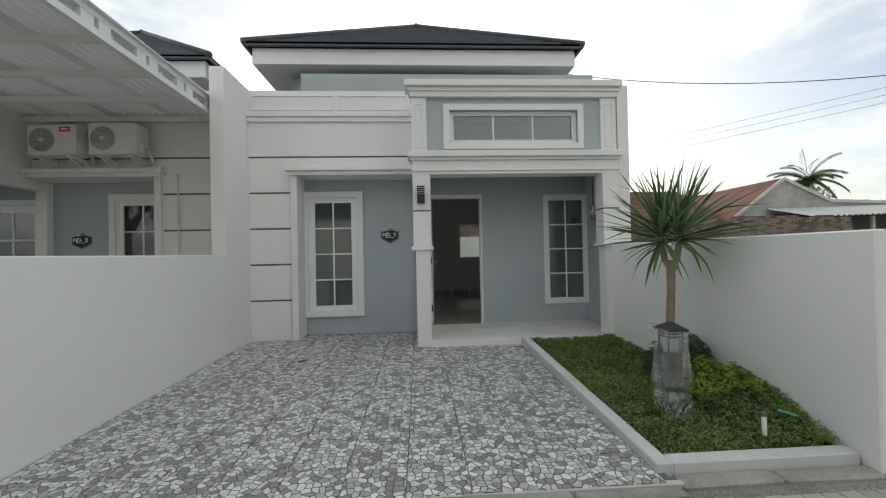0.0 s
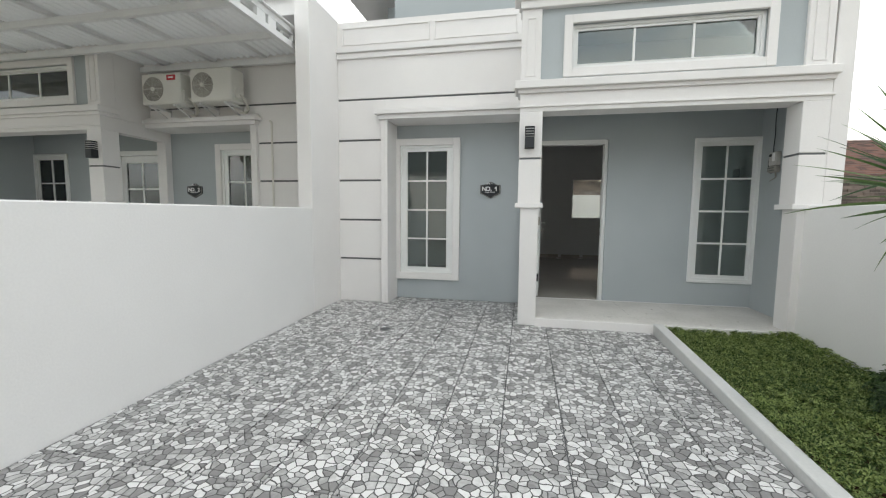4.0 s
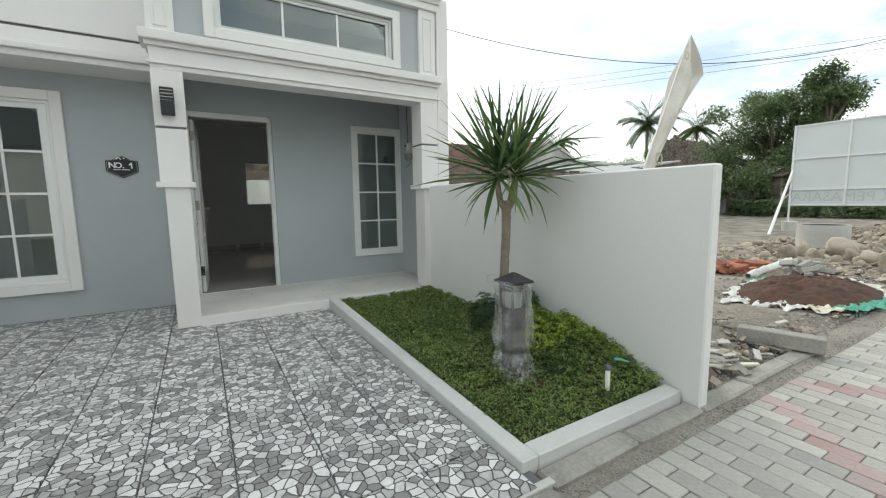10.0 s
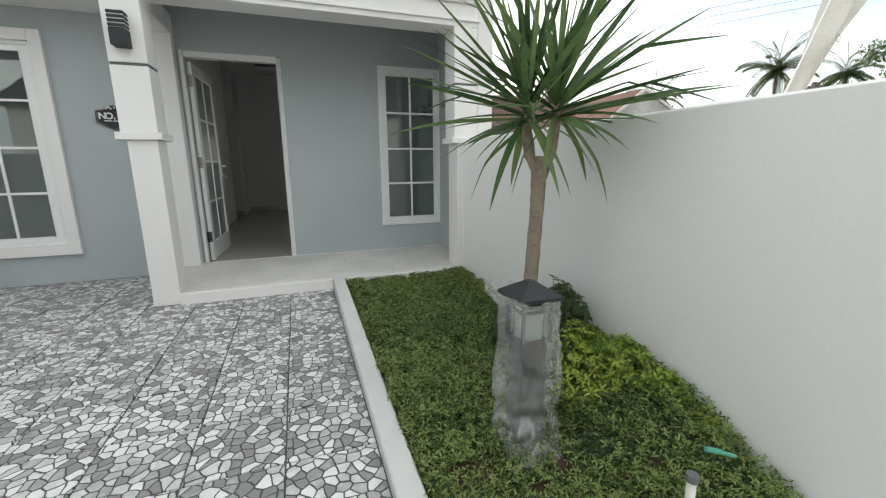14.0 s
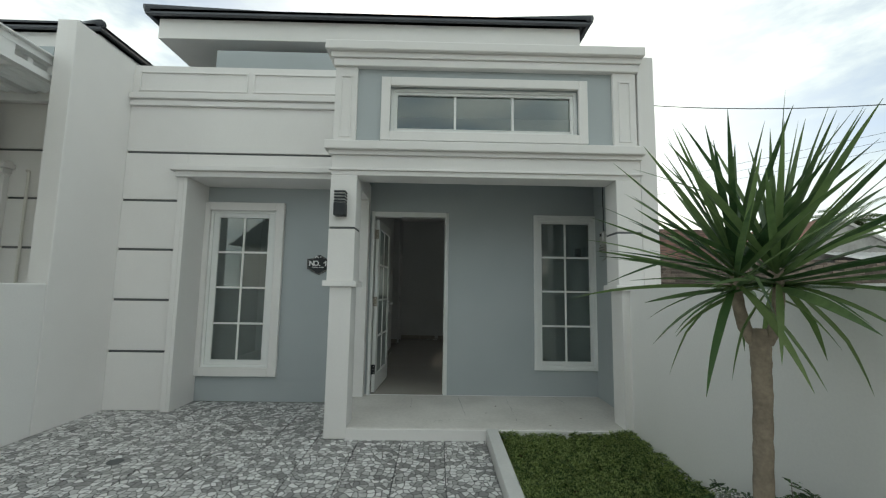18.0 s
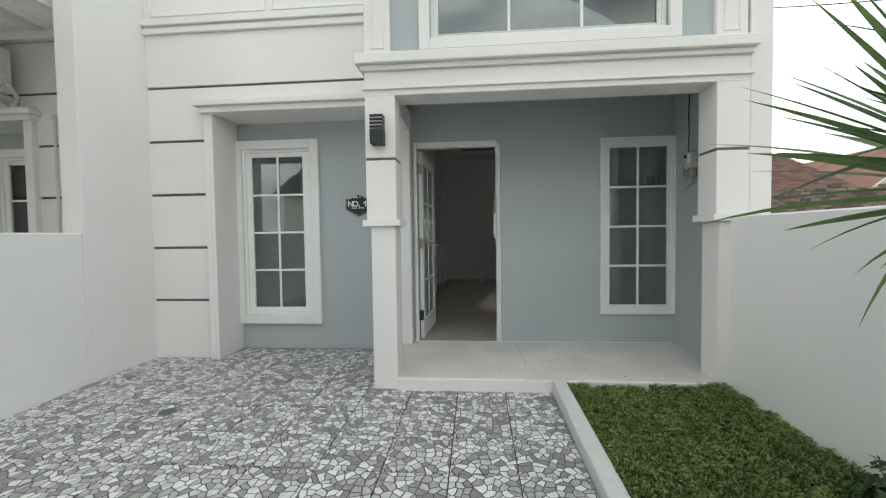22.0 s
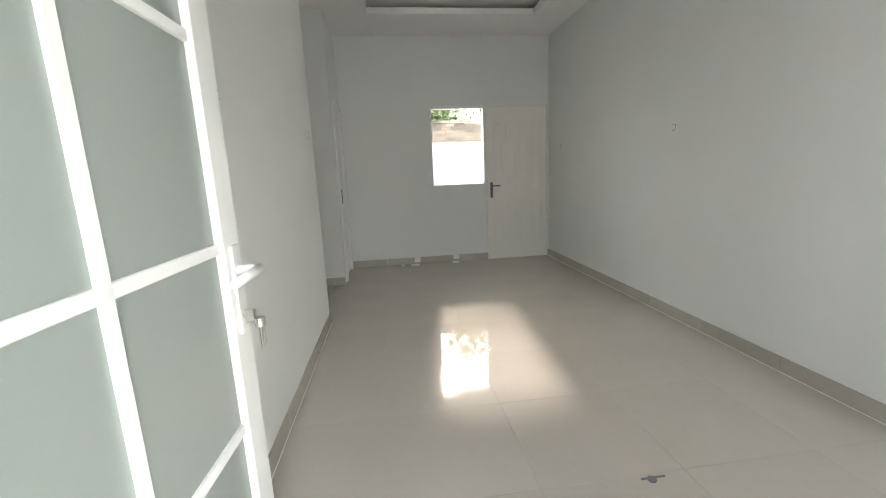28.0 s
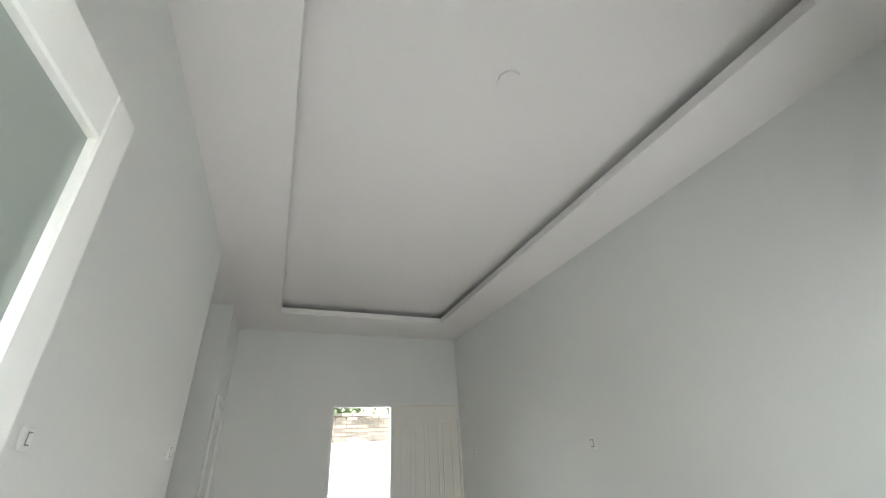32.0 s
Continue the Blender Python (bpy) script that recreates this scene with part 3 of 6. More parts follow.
    solid(tag + "wall_porch_side", bbox(X(2.834), X(2.841), 5.82, 6.70, 0.095, 2.60, 0), GREY, "blue-grey painted side wall of the porch", "wall")
    # windows
    window(X, tag + "window_1", WIN1, 6.65, (0.095, 0.066, 0.05), (2, 4), 0.022)
    window(X, tag + "window_2", WIN2, 6.672, (0.03, 0.034, 0.037), (2, 4), 0.0)
    window(X, tag + "window_3", UPPER, 5.585, (0.085, 0.03, 0.026), (3, 1), 0.05)
    # wall lamp
    e = thing(tag + "wall_lamp", (X(0.075), 5.57, 2.06), "black box wall lamp with slotted top on the porch column", "wall lamp", "porch wall lamps")
    c = X(0.075)
    part("body", bbox(c - 0.05, c + 0.05, 5.47, 5.57, 1.94, 2.055, 0.004), BLACK, e)
    for i in range(4):
        part("slat", bbox(c - 0.05, c + 0.05, 5.475, 5.565, 2.062 + 0.028 * i, 2.08 + 0.028 * i, 0.002), BLACK, e)
    part("core", bbox(c - 0.044, c + 0.044, 5.485, 5.57, 2.055, 2.15, 0.002), SIGNW, e, "pale light diffuser")
    # number sign
    sign(X(-0.43), no)


def window(X, name, op, yf, trim, grid_n, back):
    """Fixed window: outer trim, sash frame, glazing bars and panes. trim: (trim width, sash width, sash height)."""
    x0, x1 = sorted((X(op[0]), X(op[1])))
    z0, z1 = op[2], op[3]
    t, s, sv = trim
    thick = back > 0
    yw = yf + (0.05 if thick else 0.028)
    ob = solid(name, frame_bm(x0 - t, x1 + t, z0 - t, z1 + t, yf, yw, t, t, t, t, 0.004), UPVC if not thick else WHITE,
               "white framed window with %d dark tinted panes" % (grid_n[0] * grid_n[1]), "window")
    part("frame", frame_bm(x0, x1, z0, z1, yf + back + 0.012, yf + back + 0.10, 0.03, 0.03, 0.03, 0.03, 0.003), UPVC, ob)
    a, b, c, d = x0 + 0.03, x1 - 0.03, z0 + 0.03, z1 - 0.03
    part("sash", frame_bm(a, b, c, d, yf + back + 0.03, yf + back + 0.075, s, s, sv, sv, 0.003), UPVC, ob)
    part("bead", frame_bm(a + s - 0.006, b - s + 0.006, c + sv - 0.006, d - sv + 0.006, yf + back + 0.024, yf + back + 0.046, 0.008, 0.008, 0.008, 0.008, 0.002), UPVC, ob)
    a, b, c, d = a + s, b - s, c + sv, d - sv
    m, n = grid_n
    for i in range(1, m):
        x = a + (b - a) * i / m
        part("glazing_bar", bbox(x - 0.011, x + 0.011, yf + back + 0.036, yf + back + 0.062, c, d, 0.002), UPVC, ob)
    for j in range(1, n):
        z = c + (d - c) * j / n
        part("glazing_bar", bbox(a, b, yf + back + 0.038, yf + back + 0.06, z - 0.011, z + 0.011, 0.002), UPVC, ob)
    for i in range(m):
        for j in range(n):
            p = part("pane", bbox(a + (b - a) * i / m, a + (b - a) * (i + 1) / m, yf + back + 0.047, yf + back + 0.051, c + (d - c) * j / n, c + (d - c) * (j + 1) / n, 0), GLASS, ob)
            p.visible_shadow = False


def text_bm(body, size, depth=0.004, align="CENTER", bold=0.028):
    cu = bpy.data.curves.new("text", "FONT")
    cu.body, cu.size, cu.extrude, cu.align_x, cu.align_y = body, size, depth, align, "CENTER"
    cu.resolution_u, cu.offset = 3, size * bold
    ob = bpy.data.objects.new("text", cu)
    scene.collection.objects.link(ob)
    bpy.context.view_layer.update()
    me = bpy.data.meshes.new_from_object(ob.evaluated_get(bpy.context.evaluated_depsgraph_get()))
    bm = bmesh.new()
    bm.from_mesh(me)
    bpy.data.objects.remove(ob)
    bpy.data.meshes.remove(me)
    return bm


def prism(bm, pts, y0, y1, axis="y"):
    f = [bm.verts.new((x, y0, z) if axis == "y" else (x, z, y0)) for x, z in pts]
    b = [bm.verts.new((x, y1, z) if axis == "y" else (x, z, y1)) for x, z in pts]
    bm.faces.new(f)
    bm.faces.new(b[::-1])
    for i in range(len(pts)):
        j = (i + 1) % len(pts)
        bm.faces.new((f[j], f[i], b[i], b[j]))
    bmesh.ops.recalc_face_normals(bm, faces=bm.faces[:])
    return bm


def sign(cx, no):
    e = thing("house_number_sign", (cx, 6.70, 1.50), "black plaque with white NO. %d lettering on a grey wall" % no, "sign", "house number signs")
    out = [(-0.15, 0.055), (-0.15, -0.05), (-0.125, -0.06), (0, -0.115), (0.125, -0.06), (0.15, -0.05),
           (0.15, 0.055), (0.09, 0.062), (0.045, 0.085), (0.012, 0.10), (-0.03, 0.092), (-0.085, 0.062)]
    for k, (sc, mat, yy) in enumerate(((1.0, BLACK, 6.682), (0.94, KERB, 6.680), (0.90, BLACK, 6.678))):
        bm = prism(bmesh.new(), [(cx + x * sc * 0.92, 1.572 + z * sc * 1.08) for x, z in out], yy, 6.70)
        part(("plate", "border", "face")[k], bm, mat, e, "" if k != 1 else "thin grey border")
    for txt, dx in (("N", -0.083), ("O", -0.031), (".", 0.012), (str(no), 0.082)):
        bm = text_bm(txt, 0.083)
        bmesh.ops.transform(bm, matrix=Matrix.Translation((cx + dx, 6.677, 1.578)) @ Matrix.Rotation(radians(90), 4, "X"), verts=bm.verts)
        if txt == "1":
            prism(bm, [(cx + dx - 0.004, 1.607), (cx + dx - 0.024, 1.594), (cx + dx - 0.024, 1.582), (cx + dx - 0.004, 1.590)], 6.673, 6.679)
        part("letter", bm, SIGNW, e, "white letter")
    for a, b in ((-0.075, -0.012), (-0.002, 0.065)):
        part("small_line", bbox(cx + a, cx + b, 6.675, 6.679, 1.532, 1.540, 0), SIGNW, e)
    for q in ([(-0.06, 0.07), (-0.03, 0.092), (-0.03, 0.08), (-0.05, 0.064)], [(-0.03, 0.092), (0.0, 0.07), (-0.01, 0.064), (-0.03, 0.08)], [(0.015, 0.085), (0.027, 0.085), (0.027, 0.073), (0.015, 0.073)]):
        part("roof_mark", prism(bmesh.new(), [(cx + x * 0.9, 1.572 + z * 1.06) for x, z in q], 6.676, 6.679), SIGNW, e)


house_front(lambda x: x, 1, True)
house_front(lambda x: -5.61 - x, 2, False)


# rooms behind the neighbour's windows, added to block sky from shining through the panes
solid("neighbour_wall_room", bbox(-8.6, -2.7, 9.6, 9.75, 0, 3.0, 0), INNER, "grey wall inside the neighbouring house", "wall")
solid("neighbour_ceiling", bbox(-8.6, -2.7, 6.85, 9.75, 3.0, 3.06, 0), CEIL, "white ceiling inside the neighbouring house", "ceiling")
solid("neighbour_floor", bbox(-8.6, -2.7, 6.86, 9.75, -0.02, 0.085, 0), GROUT, "pale floor inside the neighbouring house", "floor")

# party wall, boundary walls
solid("wall_party", bbox(-2.69, -2.5, 5.59, 12.19, -0.02, 3.80, 0.006), WHITE, "tall white wall between the two houses", "wall")
solid("wall_boundary_left", bbox(-2.62, -2.5, 1.9, 5.59, -0.1, 1.295, 0.01), WALLW, "low white plastered boundary wall", "wall")
solid("wall_boundary_right", bbox(2.70, 2.785, 2.33, 5.59, -0.1, 1.345, 0.01), WALLW, "low white plastered boundary wall with a rough end", "wall")

# rear walls and unseen sides that close the house
bm = bmesh.new()
wall_x(bm, -2.5, 3.0, 12.04, 12.19, 0, 4.2, [(1.233, 1.952, 1.128, 2.133), (1.975, 2.83, 0.085, 2.155)])
solid("wall_rear", bm, INNER, "plain grey-green interior rear wall", "wall")
solid("wall_bedroom", bbox(-2.5, 0.083, 9.86, 9.96, 0, 3.1, 0), INNER, "grey interior partition wall", "wall")
solid("wall_hall", bbox(-0.02, 0.083, 6.85, 9.86, 0, 3.1, 0), INNER, "grey-green interior hall wall", "wall")
bm = bmesh.new()
box(bm, -2.5, 0.083, 11.2, 11.28, 0, 3.1)
solid("wall_bath", bm, INNER, "grey interior wall beside the bathroom", "wall")
bm = bmesh.new()
box(bm, 0.0, 0.083, 11.28, 12.04, 2.15, 3.1)
box(bm, 0.0, 0.083, 11.28, 11.34, 0, 2.15)
solid("wall_bath_side", bm, INNER, "grey wall over the bathroom door", "wall")
solid("wall_inner_right", bbox(2.838, 2.846, 6.85, 12.04, 0, 3.0, 0), INNER, "plain grey-green interior side wall", "wall")
solid("wall_inner_front", bbox(1.115, 2.83, 6.851, 6.858, 2.17, 3.0, 0), INNER, "grey interior front wall", "wall")

# ceilings
bm = bmesh.new()
for a in ((-2.5, 0.535, 6.85, 12.04), (2.375, 2.84, 6.85, 12.04), (0.535, 2.375, 6.85, 7.18), (0.535, 2.375, 11.335, 12.04)):
    box(bm, a[0], a[1], a[2], a[3], 3.0, 3.06)
box(bm, 0.20, 2.74, 6.92, 11.66, 3.13, 3.17)
for xe in (0.17, 2.74):
    box(bm, xe, xe + 0.03, 6.89, 11.69, 3.06, 3.17)
for ye in (6.89, 11.66):
    box(bm, 0.20, 2.74, ye, ye + 0.03, 3.06, 3.17)
solid("ceiling", bm, CEIL, "white plasterboard ceiling with a recessed tray", "ceiling")
bm = bmesh.new()
tube(bm, (1.48, 7.96, 3.115), (1.48, 7.96, 3.131), 0.055, seg=24)
single("ceiling_lamp_cap", bm, CEIL, "round white blank lamp cap on the tray ceiling", "ceiling cap")


# ---- roofs ----
def hip_roof(cx, tag, dz=0.0):
    x0, x1, y0, y1, z = cx - 2.68, cx + 2.66, 6.72, 13.0, 4.65 + dz
    ob = solid(tag + "roof", bbox(x0 + 0.02, x1 - 0.02, y0 + 0.02, y1, 4.37 + dz, 4.63 + dz, 0.004), WHITE, "hipped roof of dark tiles with a white fascia", "roof")
    ry0, ry1, rz = y0 + 2.62, y1 - 2.62, z + 1.82
    rx = (x0 + x1) / 2
    e = 0.09
    rows = 12
    bm = bmesh.new()
    for k in range(rows):
        u0, u1 = k / rows, (k + 1) / rows
        def ring(u, lift):
            a, b = x0 - e + (rx - x0 + e) * u, x1 + e + (rx - x1 - e) * u
            c, d = y0 - e + (ry0 - y0 + e) * u, y1 + e + (ry1 - y1 - e) * u
            zz = z + (rz - z) * u + lift
            return [bm.verts.new(p) for p in ((a, c, zz), (b, c, zz), (b, d, zz), (a, d, zz))]
        lo, up = ring(u0, 0.035), ring(u1, 0.0)
        base = ring(u0, 0.0)
        for i in range(4):
            j = (i + 1) % 4
            bm.faces.new((lo[i], lo[j], up[j], up[i]))
            bm.faces.new((base[i], base[j], lo[j], lo[i]))
    bmesh.ops.remove_doubles(bm, verts=bm.verts, dist=0.0005)
    part("tiling", bm, ROOF, ob, "overlapping rows of dark tiles")
    part("eave_edge", bbox(x0 - e, x1 + e, y0 - e, y0 - e + 0.05, z - 0.03, z + 0.036, 0.004), ROOF, ob)
    for s in (x0 - e, x1 + e - 0.05):
        part("eave_edge", bbox(s, s + 0.05, y0 - e + 0.05, y1, z - 0.03, z + 0.036, 0.004), ROOF, ob)
    for q in ((x0 - e, y0 - e), (x1 + e, y0 - e)):
        bm = bmesh.new()
        tube(bm, (q[0], q[1], z + 0.03), (rx, ry0, rz + 0.02), 0.055, seg=8)
        part("hip_ridge", bm, ROOF, ob, "", True)
    bm = bmesh.new()
    tube(bm, (rx, ry0 - 0.05, rz + 0.02), (rx, ry1, rz + 0.02), 0.055, seg=8)
    part("ridge", bm, ROOF, ob, "", True)
    solid(tag + "wall_drum", bbox(x0 + 0.5, x1 - 0.5, 7.25, 12.19, 3.3, 4.38 + dz, 0), GREY, "grey upper wall under the eaves", "wall")


hip_roof(0.08, "")
hip_roof(-5.95, "neighbour_", -0.22)


# ---- yard ----
def fall(y):
    """Height of the yard, which falls towards the street."""
    return 0.0165 * (min(y, 5.8) - 5.8)


def bed(y):
    """Height of the planter over its level at the porch."""
    return 0.034 * (y - 5.4)


def mound(x, y):
    """Earth heaped up against the boundary wall at the planter's front."""
    def ease(q):
        q = max(0.0, min(1.0, q))
        return q * q * (3 - 2 * q)
    return 0.15 * ease((x - 1.98) / 0.6) * ease((y - 2.52) / 0.55) * (1 - ease((y - 3.45) / 0.7))


def tilted(bm, f):
    for v in bm.verts:
        v.co.z += f(v.co.y)
    return bm


solid("floor_yard_bed", tilted(bbox(-2.5, 1.45, 2.327, 6.70, -0.1, -0.006, 0), fall), GROOVE, "dark joint bed under the yard tiles", "ground")
for k, nm in ((0, "curb_side"), (1, "curb_front")):
    b = bbox(1.405, 1.505, 2.43, 5.575, -0.12, 0.095, 0.006) if k == 0 else bbox(1.505, 2.68, 2.43, 2.535, -0.1, 0.095, 0.006)
    solid(nm, tilted(b, bed), CURB, "smooth grey cement planter curb", "curb")
bm = bmesh.new()
bmesh.ops.create_grid(bm, x_segments=16, y_segments=40, size=0.5, matrix=Matrix.Translation((2.09, 4.055, 0.05)) @ Matrix.Diagonal((1.18, 3.05, 1, 1)))
for v in bm.verts:
    v.co.z += 0.02 * noise.noise(v.co * 3) + bed(v.co.y) + mound(v.co.x, v.co.y) - 0.045 * max(0.0, min(1.0, (v.co.y - 3.6) / 1.2))
solid("ground_planter", bm, REDSOIL, "dark soil of the front planter", "ground", smooth=True)
# kerb stones along the street
def kerb_stone(x0, x1, y0, y1, z1, seed):
    bm = bbox(x0, x1, y0, y1, -0.16, z1, 0.014)
    for v in bm.verts:
        v.co += Vector((noise.noise(v.co * 7), noise.noise(v.co * 7 + Vector((9, seed, 0))), noise.noise(v.co * 5))) * 0.012
    single("kerb_stone", bm, KERB, "weathered concrete kerb stone along the street", "kerb", group="street kerb stones")


rng = random.Random(3)
x = -3.4
while x < 14:
    w = 0.58 + rng.random() * 0.06
    z1 = -0.062 + rng.uniform(-0.008, 0.008)
    if x < 1.2:
        kerb_stone(x, x + w - 0.012, 2.232, 2.325, z1, x)
    elif x < 4.0 or x > 6.6:
        kerb_stone(x, x + w - 0.012, 2.30, 2.425, z1 - 0.01, x)
    x += w
solid("kerb_strip", bbox(-2.5, 1.5, 2.318, 2.36, -0.15, -0.062, 0.004), CEMENT, "smeared cement edge of the tiled yard", "kerb")
solid("road", bbox(-30, 40, -7, 2.44, -0.2, -0.097, 0), SAND, "street bed of dark sand", "road")
bm = bmesh.new()
tube(bm, (-1.405, 5.11, -0.03), (-1.405, 5.11, -0.0075), 0.055, seg=24)
single("floor_drain", bm, GROOVE, "small round dark drain cover in the tiles", "drain")


# ---- front door ----
def front_door():
    x0, x1, z0, z1 = DOOR
    bm = bmesh.new()
    box(bm, x0, x0 + 0.032, 6.672, 6.755, z0 - 0.01, z1)
    box(bm, x0 + 0.0325, x1 - 0.038, 6.70, 6.80, z1 - 0.058, z1)
    ob = solid("door_1", bevelled(bm, 0.004), UPVC, "white glazed front door standing open inwards", "door")
    part("jamb", bbox(x0, x0 + 0.009, 6.756, 6.86, z0, z1 - 0.02, 0.002), UPVC, ob)
    part("jamb", prism(bmesh.new(), [(x1 - 0.0005, 6.736), (x1 - 0.0005, 6.80), (x1 - 0.05, 6.80), (x1 - 0.05, 6.764), (x1 - 0.0465, 6.762), (x1 - 0.043, 6.746), (x1 - 0.037, 6.736)], z0, z1, "z"), UPVC, ob)
    part("jamb_rear", bbox(x1 - 0.02, x1 - 0.0005, 6.802, 6.858, z0, z1 - 0.074, 0.002), UPVC, ob)
    part("frame_bead", bbox(x0 + 0.018, x0 + 0.03, 6.664, 6.673, z0, z1 - 0.02, 0.002), UPVC, ob)
    m = Matrix.Translation((0.212, 6.775, 0)) @ Matrix.Rotation(radians(-3), 4, "Z") @ Matrix.Rotation(radians(90), 4, "Z")
    w, za, zb, d = 0.835, 0.10, 2.13, 0.04

    def leaf(name, bm, mat, par, label="", smooth=False):
        bmesh.ops.transform(bm, matrix=m, verts=bm.verts)
        return part(name, bm, mat, par, label, smooth)
    lf = leaf("leaf", frame_bm(0, w, za, zb, -d, 0, 0.095, 0.085, 0.20, 0.11, 0.004), UPVC, ob)
    a, b, c, e = 0.095, w - 0.085, za + 0.20, zb - 0.11
    leaf("glazing_bar", bbox((a + b) / 2 - 0.012, (a + b) / 2 + 0.012, -d + 0.008, -0.008, c, e, 0.002), UPVC, lf)
    for j in (1, 2, 3):
        z = c + (e - c) * j / 4
        leaf("glazing_bar", bbox(a, b, -d + 0.008, -0.008, z - 0.012, z + 0.012, 0.002), UPVC, lf)
    for i in range(2):
        for j in range(4):
            leaf("pane", bbox(a + (b - a) * i / 2, a + (b - a) * (i + 1) / 2, -0.023, -0.018, c + (e - c) * j / 4, c + (e - c) * (j + 1) / 4, 0), FROST, lf, "frosted glass pane")
    for s in (1, -1):
        yy = 0 if s == 1 else -d
        leaf("handle_plate", bbox(w - 0.065, w - 0.025, yy, yy + s * 0.008, 0.955, 1.165, 0.003) if s == 1 else bbox(w - 0.065, w - 0.025, yy - 0.008, yy, 0.955, 1.165, 0.003), UPVC, lf, "white handle plate")
        bm = bmesh.new()
        tube(bm, (w - 0.045, yy, 1.105), (w - 0.045, yy + s * 0.055, 1.105), 0.011)
        tube(bm, (w - 0.04, yy + s * 0.055, 1.105), (w - 0.17, yy + s * 0.05, 1.10), 0.012, 0.009)
        leaf("handle", bm, UPVC, lf, "white lever handle", True)
        bm = bmesh.new()
        tube(bm, (w - 0.045, yy, 1.0), (w - 0.045, yy + s * 0.03, 1.0), 0.009)
        box(bm, w - 0.052, w - 0.038, yy + s * 0.03 - 0.002, yy + s * 0.03 + 0.018, 0.982, 1.008)
        leaf("lock_cylinder", bm, CHROME, lf, "steel key cylinder")
        bm = bmesh.new()
        tube(bm, (w - 0.045, yy + s * 0.042, 0.988), (w - 0.045, yy + s * 0.042, 0.968), 0.012, seg=12)
        for q in range(3):
            box(bm, w - 0.052 + 0.004 * q, w - 0.042 + 0.004 * q, yy + s * (0.038 + 0.004 * q) - 0.001, yy + s * (0.038 + 0.004 * q) + 0.001, 0.91 + 0.006 * q, 0.97)
        leaf("keys", bm, CHROME, lf, "bunch of hanging keys")
    leaf("key_tag", bbox(w - 0.055, w - 0.038, 0.045, 0.051, 0.885, 0.915, 0.002), SACKG, lf, "small green key tag")
    for z in (0.36, 1.145, 1.95):
        bm = bmesh.new()
        for q in range(5):
            tube(bm, (0.213, 6.764, z - 0.055 + 0.022 * q), (0.213, 6.764, z - 0.0345 + 0.022 * q), 0.008)
        box(bm, 0.2072, 0.210, 6.736, 6.760, z - 0.055, z + 0.055)
        box(bm, 0.216, 0.250, 6.768, 6.772, z - 0.055, z + 0.055)
        hg = part("hinge", bm, HINGE if z > 0.5 else BLACK, ob, "worn steel butt hinge")
        for q in (-0.036, 0.0, 0.036):
            part("screw", bbox(0.228 - 0.004 * (q == 0), 0.236 - 0.004 * (q == 0), 6.7665, 6.7685, z + q - 0.004, z + q + 0.004, 0.001), CHROME, hg)
    part("strike_plate", bbox(1.0385, 1.041, 6.769, 6.795, 0.95, 1.145, 0), CHROME, ob, "steel strike plate")
    for z in (0.985, 1.085):
        part("strike_hole", bbox(1.0372, 1.039, 6.775, 6.790, z - 0.025, z + 0.025, 0), BLACK, ob)


front_door()


